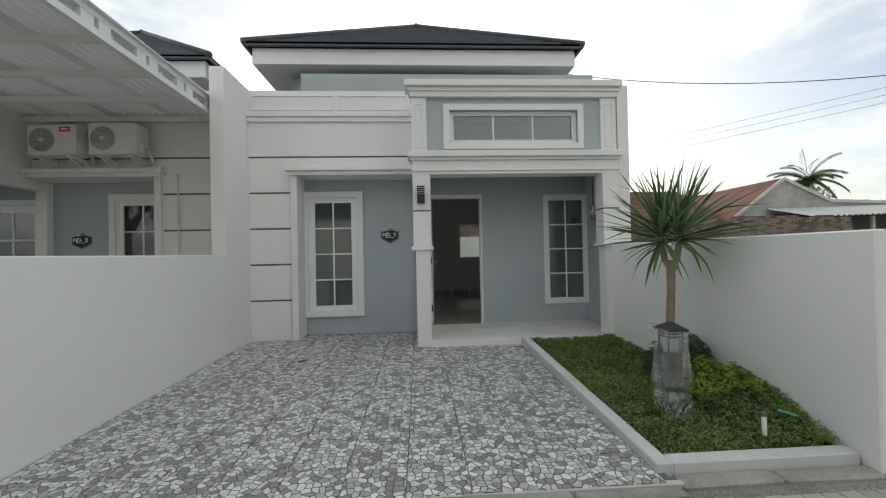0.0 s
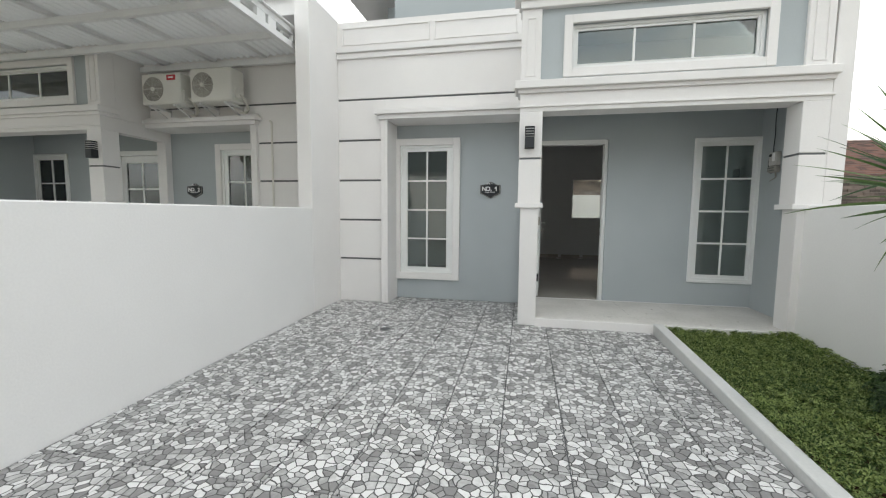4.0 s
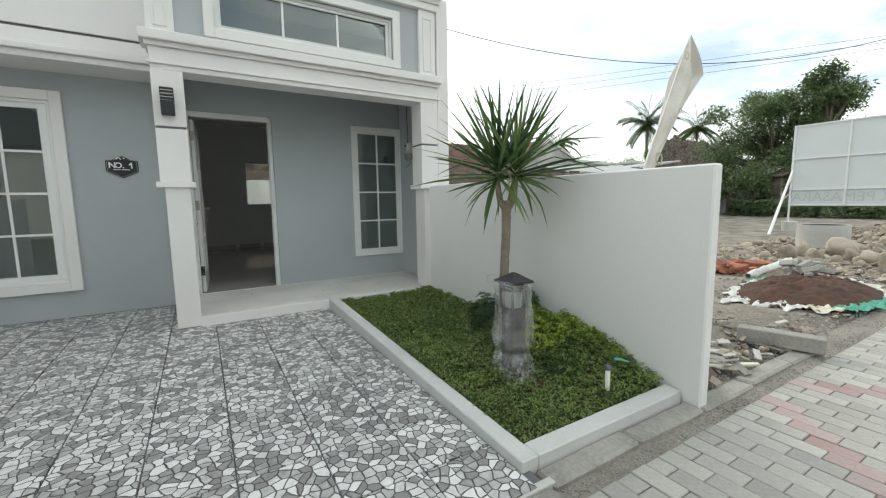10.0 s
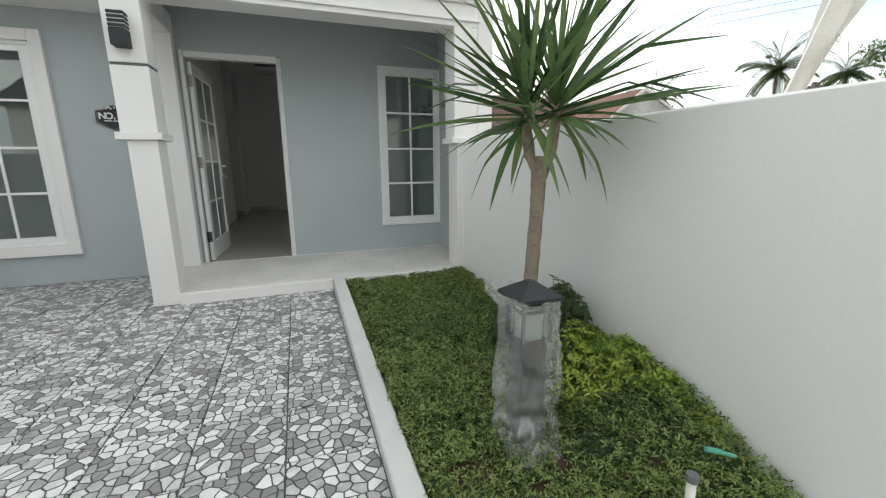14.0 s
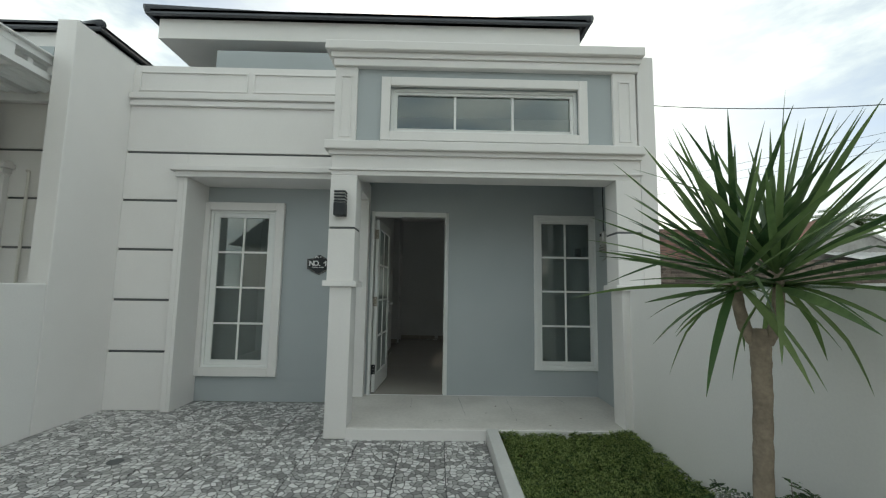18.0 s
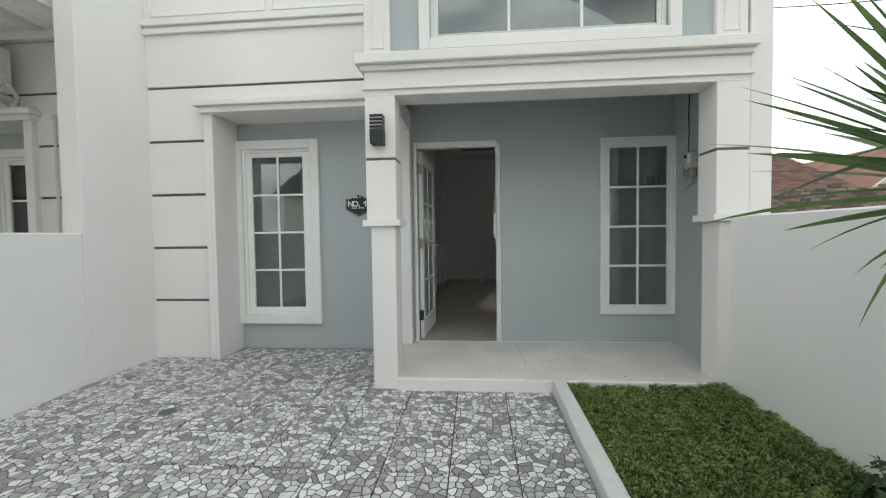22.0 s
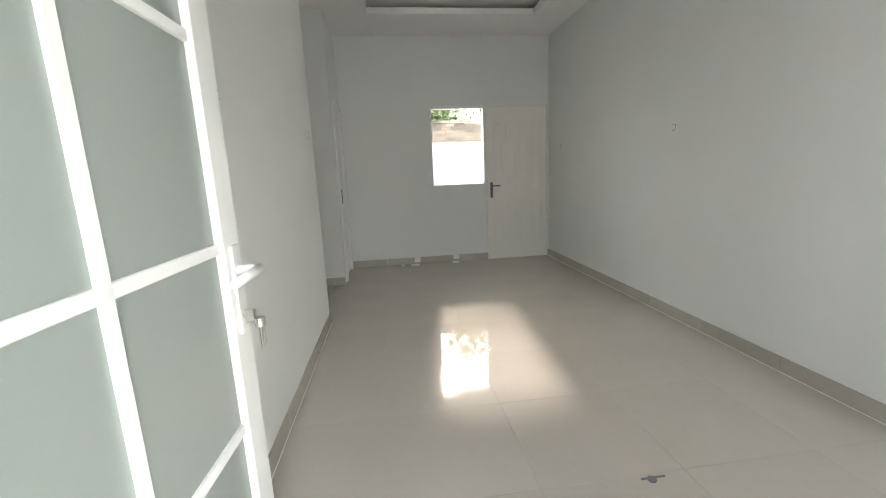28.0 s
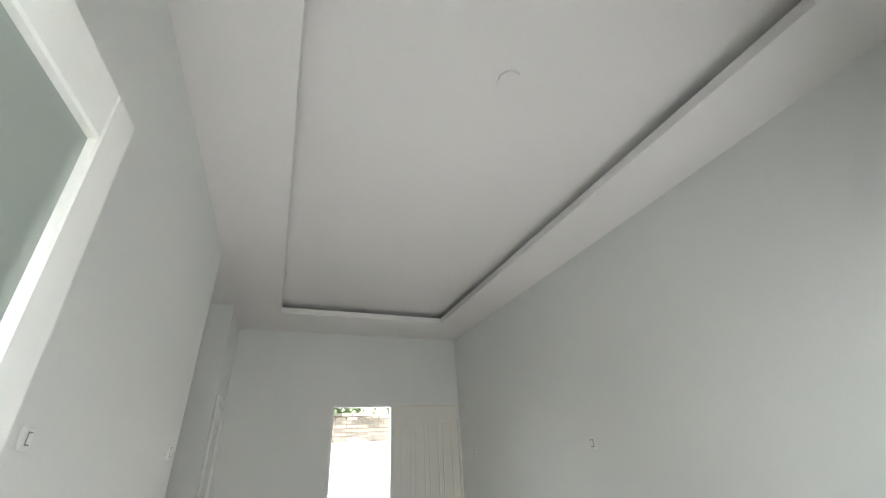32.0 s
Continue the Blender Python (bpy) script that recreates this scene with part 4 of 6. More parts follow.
# ---- hall inside ----
def hall():
    fl = solid("floor_hall", bbox(-2.5, 2.84, 6.86, 12.04, 0.02, 0.0852, 0), GROUT, "floor of large polished beige tiles", "floor")
    me = to_mesh("tile", bbox(-0.2994, 0.2994, -0.2994, 0.2994, 0.0, 0.010, 0), FLOORT)
    n = 0
    for i in range(-2, 5):
        for j in range(-1, 9):
            xa, xb = max(0.56 + 0.6 * (i - 1), -0.95), min(0.56 + 0.6 * i, 2.825)
            ya, yb = max(7.31 + 0.6 * (j - 1), 6.862), min(7.31 + 0.6 * j, 12.03)
            if xb - xa < 0.03 or yb - ya < 0.03 or (xb < 0.09 and not 9.9 < yb < 11.3):
                continue
            if xb - xa > 0.598 and yb - ya > 0.598:
                o = new("tile", me)
                o.location = (0.56 + 0.6 * (i - 0.5), 7.31 + 0.6 * (j - 0.5), 0.077)
            else:
                o = new("tile", to_mesh("tile_cut", bbox(xa + 0.0006, xb - 0.0006, ya + 0.0006, yb - 0.0006, 0.077, 0.087, 0), FLOORT))
            o.parent = fl
    solid("door_sill", bbox(0.207, 1.039, 6.702, 6.861, 0.02, 0.092, 0.003), FLOORT, "polished beige threshold tile", "sill")
    sk = solid("baseboard", bbox(2.832, 2.8385, 6.86, 12.03, 0.08, 0.172, 0), GROUT, "beige tile skirting along the walls", "skirting")
    runs = [("y", 2.826, 2.835, 6.86, 12.03), ("y", 0.081, 0.092, 6.86, 9.96), ("x", -0.9, 0.083, 11.188, 11.2), ("x", 0.10, 1.975, 12.028, 12.042)]
    for ax, a, b, c, d in runs:
        p = 6.71 if ax == "y" else -0.04 - 0.6
        if ax == "x":
            p, lo, hi = -1.24, a, b
        else:
            lo, hi = c, d
        while p < hi:
            s, e = max(p, lo), min(p + 0.597, hi)
            if e - s > 0.03:
                part("skirting_tile", bbox(a, b, s, e, 0.086, 0.178, 0.002) if ax == "y" else bbox(s, e, c, d, 0.086, 0.178, 0.002), SKIRT, sk)
            p += 0.6
    part("sealant_line", bbox(2.8225, 2.8265, 6.87, 12.02, 0.0868, 0.0895, 0), SIGNW, sk, "thin white joint at the floor")
    part("sealant_line", bbox(0.0915, 0.0955, 6.87, 9.95, 0.0868, 0.0895, 0), SIGNW, sk, "thin white joint at the floor")
    # rear window
    ob = solid("window_4", frame_bm(1.22, 1.965, 1.115, 2.146, 12.03, 12.10, 0.03, 0.03, 0.03, 0.03, 0.003), UPVC, "white framed clear rear window", "window")
    p = part("pane", bbox(1.25, 1.935, 12.06, 12.064, 1.145, 2.116, 0), CLEAR, ob)
    p.visible_shadow = False
    # rear door
    ob = solid("door_2", frame_bm(1.965, 2.84, 0.085, 2.165, 12.02, 12.12, 0.03, 0.03, 0.001, 0.03, 0.003), DOORW, "closed white panelled rear door", "door")
    lf = part("leaf", bbox(1.997, 2.808, 12.035, 12.075, 0.0905, 2.133, 0.003), DOORW, ob)
    for i in range(4):
        xa = 2.06 + 0.178 * i
        for za, zb in ((0.28, 0.86), (1.02, 1.93)):
            part("panel_moulding", frame_bm(xa, xa + 0.13, za, zb, 12.029, 12.036, 0.014, 0.014, 0.014, 0.014, 0.003), DOORW, lf)
    part("handle_plate", bbox(2.015, 2.05, 12.027, 12.035, 0.94, 1.15, 0.002), GROOVE, lf, "dark handle plate")
    bm = bmesh.new()
    tube(bm, (2.032, 12.03, 1.10), (2.032, 11.985, 1.10), 0.009)
    tube(bm, (2.028, 11.985, 1.10), (2.14, 11.985, 1.10), 0.009)
    part("handle", bm, GROOVE, lf, "dark lever handle", True)
    # bathroom door in the side wall
    bm = bmesh.new()
    for a in ((11.34, 11.39, 0.086, 2.15), (11.97, 12.03, 0.086, 2.15), (11.39, 11.97, 2.10, 2.15)):
        box(bm, 0.02, 0.105, a[0], a[1], a[2], a[3])
    ob = solid("door_3", bevelled(bm, 0.004), UPVC, "closed white side door in a white frame", "door")
    lf = part("leaf", bbox(0.03, 0.07, 11.392, 11.968, 0.095, 2.098, 0.003), UPVC, ob)
    part("lock_plate", bbox(0.07, 0.108, 11.40, 11.43, 1.0, 1.16, 0.002), BLACK, lf, "dark lock plate")
    # switches, sockets, distribution box
    for x, y, z, s in ((2.838, 9.53, 1.568, -1), (2.838, 11.62, 1.57, -1), (0.083, 9.76, 1.62, 1), (0.083, 8.15, 1.60, 1)):
        e = thing("wall_switch", (x, y, z), "white plastic wall switch plate", "switch", "wall switches")
        k = 0.6 if y < 9 else 1.0
        part("plate", bbox(x, x + s * 0.012, y - 0.036 * k, y + 0.036 * k, z - 0.042 * k, z + 0.042 * k, 0.003), SIGNW, e)
        part("surround", bbox(x + s * 0.011, x + s * 0.0125, y - 0.018 * k, y + 0.018 * k, z - 0.025 * k, z + 0.025 * k, 0), KERB, e, "grey recess round the rocker")
        part("rocker", bbox(x + s * 0.012, x + s * 0.017, y - 0.013 * k, y + 0.013 * k, z - 0.020 * k, z + 0.020 * k, 0.002), UPVC, e)
    e = thing("breaker_box", (2.838, 7.15, 1.70), "white breaker box with a dark blue cover on the wall", "breaker box")
    part("case", bbox(2.79, 2.838, 7.04, 7.24, 1.69, 1.87, 0.006), UPVC, e)
    part("cover", bbox(2.782, 2.792, 7.052, 7.228, 1.715, 1.862, 0.003), NAVY, e, "glossy dark blue cover")
    bm = bmesh.new()
    box(bm, 2.780, 2.783, 7.12, 7.17, 1.785, 1.795)
    box(bm, 2.780, 2.783, 7.13, 7.19, 1.80, 1.807)
    part("marking", bm, SIGNW, e, "pale marks")
    # paper labels left on the skirting and floor
    for bx in ((0.93, 1.01, 12.024, 12.029, 0.11, 0.178), (1.47, 1.55, 12.024, 12.029, 0.12, 0.178)):
        single("paper_label", bbox(*bx, 0), SIGNW, "small white paper label stuck on skirting", "label", group="paper labels")
    for bx in ((0.88, 0.99, 11.93, 12.02), (1.45, 1.54, 11.95, 12.02), (0.75, 0.79, 11.96, 12.02)):
        single("paper_label", bbox(bx[0], bx[1], bx[2], bx[3], 0.087, 0.0885, 0), SIGNW, "small white paper label on the tiles", "label", group="paper labels")
    bm = bmesh.new()
    tube(bm, (1.60, 7.88, 0.086), (1.60, 7.88, 0.092), 0.018, seg=8)
    box(bm, 1.56, 1.66, 7.885, 7.892, 0.087, 0.091)
    single("floor_debris", bm, GROOVE, "dark speck of builder's debris on the floor", "debris")


hall()


# ---- back yard seen through the rear window ----
solid("wall_backyard", bbox(-3.2, 6.0, 13.6, 13.75, -0.1, 1.80, 0.01), WALLW, "bright white back yard wall", "wall")
solid("floor_backyard", bbox(-3.2, 4.0, 12.19, 13.6, -0.1, 0.03, 0), CEMENT, "cement back yard floor", "floor")


# ---- plants and lamp in the planter ----
def blade(bm, root, d, length, width, droop, twist=0.0, seg=7, kink=0.0):
    """One sword leaf: a folded strip, widest past the middle, that narrows to a point and bends down."""
    d = Vector(d).normalized()
    side = d.cross(Vector((0, 0, 1)))
    side = side.normalized() if side.length > 1e-3 else Vector((1, 0, 0))
    side = Matrix.Rotation(twist, 3, d) @ side
    p = Vector(root)
    prev = None
    for k in range(seg + 1):
        u = k / seg
        w = width * (0.5 + 0.5 * math.sin(min(u / 0.42, 1.0) * 1.5708) if u < 0.42 else (1 - ((u - 0.42) / 0.58) ** 1.7)) + 0.0006
        up = side.cross(d).normalized()
        a, c, b = bm.verts.new(p - side * w + up * w * 0.45), bm.verts.new(p), bm.verts.new(p + side * w + up * w * 0.45)
        if prev:
            bm.faces.new((prev[0], prev[1], c, a))
            bm.faces.new((prev[1], prev[2], b, c))
        prev = (a, c, b)
        d = (d + Vector((0, 0, -droop * (0.3 + 1.2 * u) / seg - (kink if k == seg - 3 else 0.0)))).normalized()
        side = (side - d * side.dot(d)).normalized()
        p = p + d * length / seg


def sword_plant():
    e = thing("dracaena_tree", (2.25, 3.58, 0.0), "sword-leaved palm-like tree with a forked bare trunk in the planter", "tree")
    rng = random.Random(11)
    bm = bmesh.new()
    seg = 14

    def stalk(pts, n):
        """A ringed stem through (point, radius) stations."""
        rows = []
        for k in range(n + 1):
            u = k / n * (len(pts) - 1)
            i = min(int(u), len(pts) - 2)
            (pa, ra), (pb, rb) = pts[i], pts[i + 1]
            c = Vector(pa).lerp(Vector(pb), u - i)
            r = (ra + (rb - ra) * (u - i)) * (1 + 0.035 * math.sin(k * 2.1) + 0.05 * rng.random())
            rows.append([bm.verts.new(c + Vector((math.cos(6.2832 * q / seg), math.sin(6.2832 * q / seg), 0)) * r * (1 + 0.05 * rng.random())) for q in range(seg)])
        for a, b in zip(rows, rows[1:]):
            for q in range(seg):
                bm.faces.new((a[q], a[(q + 1) % seg], b[(q + 1) % seg], b[q]))
        bm.faces.new(rows[-1])
    stalk([((2.235, 3.58, -0.05), 0.036), ((2.242, 3.583, 0.5), 0.033), ((2.260, 3.578, 0.9), 0.032), ((2.264, 3.58, 1.12), 0.036), ((2.265, 3.58, 1.155), 0.026)], 44)
    heads = ((2.212, 3.622, 1.31), (2.318, 3.538, 1.315))
    stalk([((2.250, 3.590, 1.09), 0.023), ((2.226, 3.610, 1.16), 0.025), ((2.214, 3.620, 1.25), 0.021), ((2.210, 3.624, 1.40), 0.018)], 14)
    stalk([((2.280, 3.570, 1.09), 0.023), ((2.304, 3.550, 1.16), 0.024), ((2.316, 3.540, 1.25), 0.020), ((2.322, 3.535, 1.40), 0.017)], 14)
    part("trunk", bm, TRUNK, e, "grey-brown ringed forked trunk", True)
    for h, c in enumerate(heads):
        bm, bd = bmesh.new(), bmesh.new()
        c = Vector(c)
        lean = Vector((c.x - 2.265, c.y - 3.58, 0)).normalized() * 0.2
        n = 56
        for k in range(n):
            u = (k + 0.5) / n
            el = radians(88 - 90 * u ** 0.8 + rng.uniform(-8, 8))
            az = k * 2.39996 + rng.uniform(-0.3, 0.3)
            d = Vector((math.cos(az) * math.cos(el), math.sin(az) * math.cos(el), math.sin(el))) + lean
            ln = 0.60 + rng.uniform(-0.13, 0.08) + 0.10 * u
            kink = 0.5 if rng.random() < 0.10 and u > 0.4 else 0.0
            blade(bm, c + Vector((0, 0, 0.12 * (1 - u))), d, ln, rng.uniform(0.0105, 0.0190), rng.uniform(0.0, 0.12) + 0.35 * u * rng.random(), rng.uniform(-0.7, 0.7), 7, kink)
        for k in range(9):
            az = k * 6.2832 / 9 + 0.5 * h + rng.uniform(-0.3, 0.3)
            el = radians(rng.uniform(-48, 0))
            d = (math.cos(az) * math.cos(el), math.sin(az) * math.cos(el), math.sin(el))
            blade(bd, c + Vector((0, 0, 0.02)) + Vector((math.cos(az), math.sin(az), 0)) * 0.022, d, 0.38 + 0.17 * rng.random(), rng.uniform(0.012, 0.020), 0.35 + 0.8 * rng.random(), rng.uniform(-0.8, 0.8), 7, 0.4 if k % 4 == 0 else 0.0)
        part("crown", bm, LEAF, e, "dense rosette of stiff green sword leaves", True)
        part("lower_leaves", bd, LEAFDRY, e, "drooping yellowing lower leaves", True)


sword_plant()


def leaflet(bm, p, d, n, ln, w):
    d, n = Vector(d).normalized(), Vector(n).normalized()
    s = d.cross(n)
    s = s.normalized() if s.length > 1e-4 else Vector((1, 0, 0))
    p = Vector(p)
    q = [bm.verts.new(v) for v in (p, p + d * ln * 0.5 + s * w, p + d * ln, p + d * ln * 0.5 - s * w)]
    bm.faces.new(q)


def rosette(verts, faces, p, axis, k, ln, w, rng, lift):
    """A whorl of small pointed leaves round one shoot."""
    ax = Vector(axis).normalized()
    side = ax.orthogonal().normalized()
    a0 = rng.uniform(0, 6.283)
    for i in range(k):
        d = (Matrix.Rotation(a0 + 6.2832 * i / k + rng.uniform(-0.3, 0.3), 3, ax) @ side + ax * rng.uniform(lift - 0.3, lift + 0.3)).normalized()
        s = d.cross(ax).normalized() * w * rng.uniform(0.8, 1.2)
        n = ln * rng.uniform(0.7, 1.25)
        i0 = len(verts)
        q = p + d * n
        verts += [p, p + d * n * 0.55 + s + ax * n * 0.08, q - ax * n * 0.12, p + d * n * 0.55 - s + ax * n * 0.08]
        faces.append((i0, i0 + 1, i0 + 2, i0 + 3))


def leaf_mesh(name, verts, faces, mat):
    me = bpy.data.meshes.new(name)
    me.from_pydata(verts, [], faces)
    me.materials.append(mat)
    return me


def lawn():
    rng = random.Random(5)
    verts, faces = [], []
    for _ in range(27000):
        x, y = rng.uniform(1.505, 2.675), rng.uniform(2.54, 5.57)
        f = noise.noise(Vector((x * 2.2, y * 2.2, 3)))
        g = noise.noise(Vector((x * 9, y * 9, 1)))
        bare = 1.0 if (y < 3.1 and x < 2.2) else 0.0
        if rng.random() < 0.35 * bare * (1 + g) + (0.3 if f < -0.25 else 0) + (0.25 if g < -0.3 else 0):
            continue
        h = bed(y) + mound(x, y) + 0.06 - 0.05 * max(0.0, min(1.0, (y - 3.6) / 1.2)) + (0.06 + 0.02 * f) * rng.random() * (0.6 if bare else 1.0) + 0.025 * g + 0.03 * max(0, 1 - (2.68 - x) / 0.25)
        rosette(verts, faces, Vector((x, y, h)), (rng.uniform(-0.7, 0.7), rng.uniform(-0.7, 0.7), 1), 5, 0.0245, 0.0040, rng, 0.5)
    tagged(new("ground_cover", leaf_mesh("ground_cover", verts, faces, GRASS)), "thick low green ground cover filling the planter", "ground cover", "", "stuff")


lawn()


def shrub(name, blobs, mat, n, label, ln=0.034, seed=1):
    rng = random.Random(seed)
    e = thing(name, (blobs[0][0], blobs[0][1], 0.06), label, "shrub")
    st = bmesh.new()
    verts, faces = [], []
    for bx, by, bz, rx, ry, rz in blobs:
        foot = Vector((bx, by, 0.05 + bed(by) + mound(bx, by)))
        for k in range(n // len(blobs)):
            v = Vector((rng.gauss(0, 1), rng.gauss(0, 1), abs(rng.gauss(0.3, 0.9)))).normalized()
            r = 0.5 + 0.5 * rng.random() ** 0.5 + 0.35 * noise.noise(v * 2.4 + Vector((bx * 9, by * 9, 0)))
            px, py = bx + v.x * rx * r, by + v.y * ry * r
            p = Vector((min(px, 2.69), py, max(0.05, bz * 0.6 + v.z * rz * 1.5 * r) + bed(by) + mound(px, py)))
            if k % 5 == 0:
                tube(st, foot, p, 0.004, 0.0015, 4, False)
            rosette(verts, faces, p, v + Vector((rng.uniform(-0.4, 0.4), rng.uniform(-0.4, 0.4), 0.5)), 7, ln, ln * 0.17, rng, 0.35)
    part("stem", st, BARK, e)
    o = new("leaves", leaf_mesh("leaves", verts, faces, mat))
    o.parent = e
    o.matrix_parent_inverse = Matrix.Translation(-e.location)


shrub("dark_green_shrub", [(2.48, 4.05, 0.20, 0.18, 0.22, 0.15), (2.50, 3.74, 0.28, 0.17, 0.2, 0.18), (2.32, 3.90, 0.12, 0.13, 0.17, 0.10)], SHRUBD, 760, "dark green leafy shrub beside the white wall", 0.038, seed=2)
shrub("yellow_green_shrub", [(2.40, 3.46, 0.18, 0.19, 0.17, 0.10), (2.53, 3.26, 0.17, 0.16, 0.18, 0.09), (2.36, 3.28, 0.12, 0.17, 0.15, 0.07), (2.60, 3.06, 0.10, 0.09, 0.13, 0.07), (2.63, 2.90, 0.07, 0.06, 0.09, 0.05)], SHRUBY, 760, "bright yellow-green shrub with star-shaped shoots in the planter", 0.036, seed=4)
shrub("low_green_shrub", [(2.52, 2.88, 0.06, 0.17, 0.20, 0.04), (2.28, 3.02, 0.06, 0.20, 0.20, 0.04), (2.6, 2.70, 0.06, 0.09, 0.13, 0.04), (2.45, 3.08, 0.06, 0.2, 0.12, 0.04)], SHRUBD, 1200, "low dark green creeping shrub at the planter's front", 0.026, seed=6)


def garden_lamp(cx, cy):
    e = thing("garden_lamp", (cx, cy, -0.03), "black bollard garden lamp wrapped in clear plastic film", "garden lamp")
    part("post", bbox(cx - 0.055, cx + 0.055, cy - 0.055, cy + 0.055, -0.04, 0.455, 0.004), BLACK, e)
    bm = bmesh.new()
    for sx in (-1, 1):
        for sy in (-1, 1):
            box(bm, cx + sx * 0.058 - 0.006, cx + sx * 0.058 + 0.006, cy + sy * 0.058 - 0.006, cy + sy * 0.058 + 0.006, 0.455, 0.63)
    for z in (0.455, 0.575, 0.60):
        for s in (-1, 1):
            box(bm, cx - 0.064, cx + 0.064, cy + s * 0.058 - 0.005, cy + s * 0.058 + 0.005, z, z + 0.01)
            box(bm, cx + s * 0.058 - 0.005, cx + s * 0.058 + 0.005, cy - 0.053, cy + 0.053, z, z + 0.01)
    part("cage", bm, BLACK, e, "open black cage round the light")
    part("diffuser", bbox(cx - 0.04, cx + 0.04, cy - 0.04, cy + 0.04, 0.456, 0.62, 0.006), FROST, e, "pale frosted light diffuser")
    bm = bmesh.new()
    box(bm, cx - 0.09, cx + 0.09, cy - 0.09, cy + 0.09, 0.625, 0.64)
    v = [bm.verts.new((cx + a * 0.088, cy + b * 0.088, 0.64)) for a, b in ((-1, -1), (1, -1), (1, 1), (-1, 1))]
    t = [bm.verts.new((cx + a * 0.012, cy + b * 0.012, 0.69)) for a, b in ((-1, -1), (1, -1), (1, 1), (-1, 1))]
    for i in range(4):
        bm.faces.new((v[i], v[(i + 1) % 4], t[(i + 1) % 4], t[i]))
    bm.faces.new(t)
    part("cap", bm, BLACK, e, "black pyramid cap")
    part("footing", bbox(cx - 0.10, cx + 0.10, cy - 0.12, cy + 0.09, -0.05, -0.01, 0.01), KERB, e, "rough concrete footing")
    bm = bmesh.new()
    seg, rows = 110, 90
    prev = None
    for k in range(rows + 1):
        u = k / rows
        z = 0.63 - 0.655 * u
        ring = []
        for i in range(seg):
            a = 6.2832 * i / seg
            q = max(abs(math.cos(a)), abs(math.sin(a)))
            fold = noise.noise(Vector((math.cos(a) * 2.4, math.sin(a) * 2.4, z * 5))) * 0.03 + noise.noise(Vector((math.cos(a) * 7, math.sin(a) * 7, z * 9 + 4))) * 0.016 + abs(noise.noise(Vector((math.cos(a) * 4, math.sin(a) * 4, z * 14)))) * 0.04 * (0.35 + u)
            r = 0.108 / q ** 0.3 + 0.006 * u + fold * (0.45 + 0.45 * u)
            r *= 1 - 0.20 * math.exp(-((u - 0.70) / 0.05) ** 2)
            r += 0.014 * max(0.0, u - 0.8) * 5 * (0.5 + noise.noise(Vector((a * 2, 1, 5))))
            if u < 0.06:
                r += 0.05 * max(0.0, math.cos(a - 2.6)) + 0.012 * noise.noise(Vector((a * 3, 2, 1)))
            ring.append(bm.verts.new((cx + math.cos(a) * r, cy + math.sin(a) * r, z + 0.02 * noise.noise(Vector((a * 2, u * 3, 8))) + (0.04 * max(0.0, math.cos(a - 2.6)) if u < 0.06 else 0))))
        if prev:
            for i in range(seg):
                bm.faces.new((prev[i], prev[(i + 1) % seg], ring[(i + 1) % seg], ring[i]))
        prev = ring
    part("plastic_wrap", bm, FILM, e, "crumpled clear plastic film", True)


garden_lamp(1.97, 3.15)

e = thing("pipe_stub", (2.25, 2.63, 0.05), "white plastic pipe stub with a dark cap in the planter", "pipe")
bm = bmesh.new()
tube(bm, (2.25, 2.63, -0.06), (2.25, 2.63, 0.155), 0.014, seg=12)
part("pipe", bm, PIPEW, e, "", True)
bm = bmesh.new()
tube(bm, (2.25, 2.63, 0.155), (2.25, 2.63, 0.18), 0.018, seg=12)
part("cap", bm, GROOVE, e)
bm = bmesh.new()
tube(bm, (2.46, 2.71, 0.145), (2.53, 2.687, 0.121), 0.007, seg=8)
tube(bm, (2.43, 2.725, 0.15), (2.475, 2.705, 0.14), 0.010, seg=8)
single("hose_connector", bm, SACKG, "short green hose connector lying on ground cover", "hose")


# ---- electric meter on the porch side wall ----
e = thing("electric_meter", (2.84, 6.3, 1.75), "small grey electric meter with cables on the porch wall", "electric meter")
part("case", bbox(2.775, 2.835, 6.27, 6.41, 1.815, 1.965, 0.01), CEMENT, e)
part("terminal_cover", bbox(2.768, 2.835, 6.265, 6.415, 1.735, 1.812, 0.016), KERB, e, "grey terminal cover")
part("label_plate", bbox(2.771, 2.776, 6.285, 6.335, 1.86, 1.95, 0.002), SIGNW, e, "pale label plate")
part("display", bbox(2.771, 2.776, 6.345, 6.395, 1.915, 1.945, 0.002), BLACK, e, "small dark display")
for z in (1.758, 1.785):
    part("rib", bbox(2.764, 2.769, 6.28, 6.40, z - 0.004, z + 0.004, 0.001), GROOVE, e)
bm = bmesh.new()
pts = [(2.815, 6.415 + 0.045 * math.sin(q), 1.85 - 0.105 * math.cos(q)) for q in (3.1416 * k / 10 for k in range(11))]
for a, b in zip(pts, pts[1:]):
    tube(bm, a, b, 0.014, seg=8)
part("cable_loop", bm, BLACK, e, "thick black cable loop", True)
bm = bmesh.new()
pts = [(2.826, 6.415 + 0.006 * math.sin(k * 1.3), 1.95 + 0.065 * k) for k in range(11)]
for a, b in zip(pts, pts[1:]):
    tube(bm, a, b, 0.0045, seg=6)
low = bmesh.new()
tube(low, (2.80, 6.30, 1.745), (2.81, 6.31, 1.68), 0.008, seg=8)
tube(low, (2.81, 6.31, 1.68), (2.81, 6.42, 1.645), 0.005, seg=6)
part("conduit", low, KERB, e, "grey conduit stub")
part("cable", bm, BLACK, e, "thin black cable")


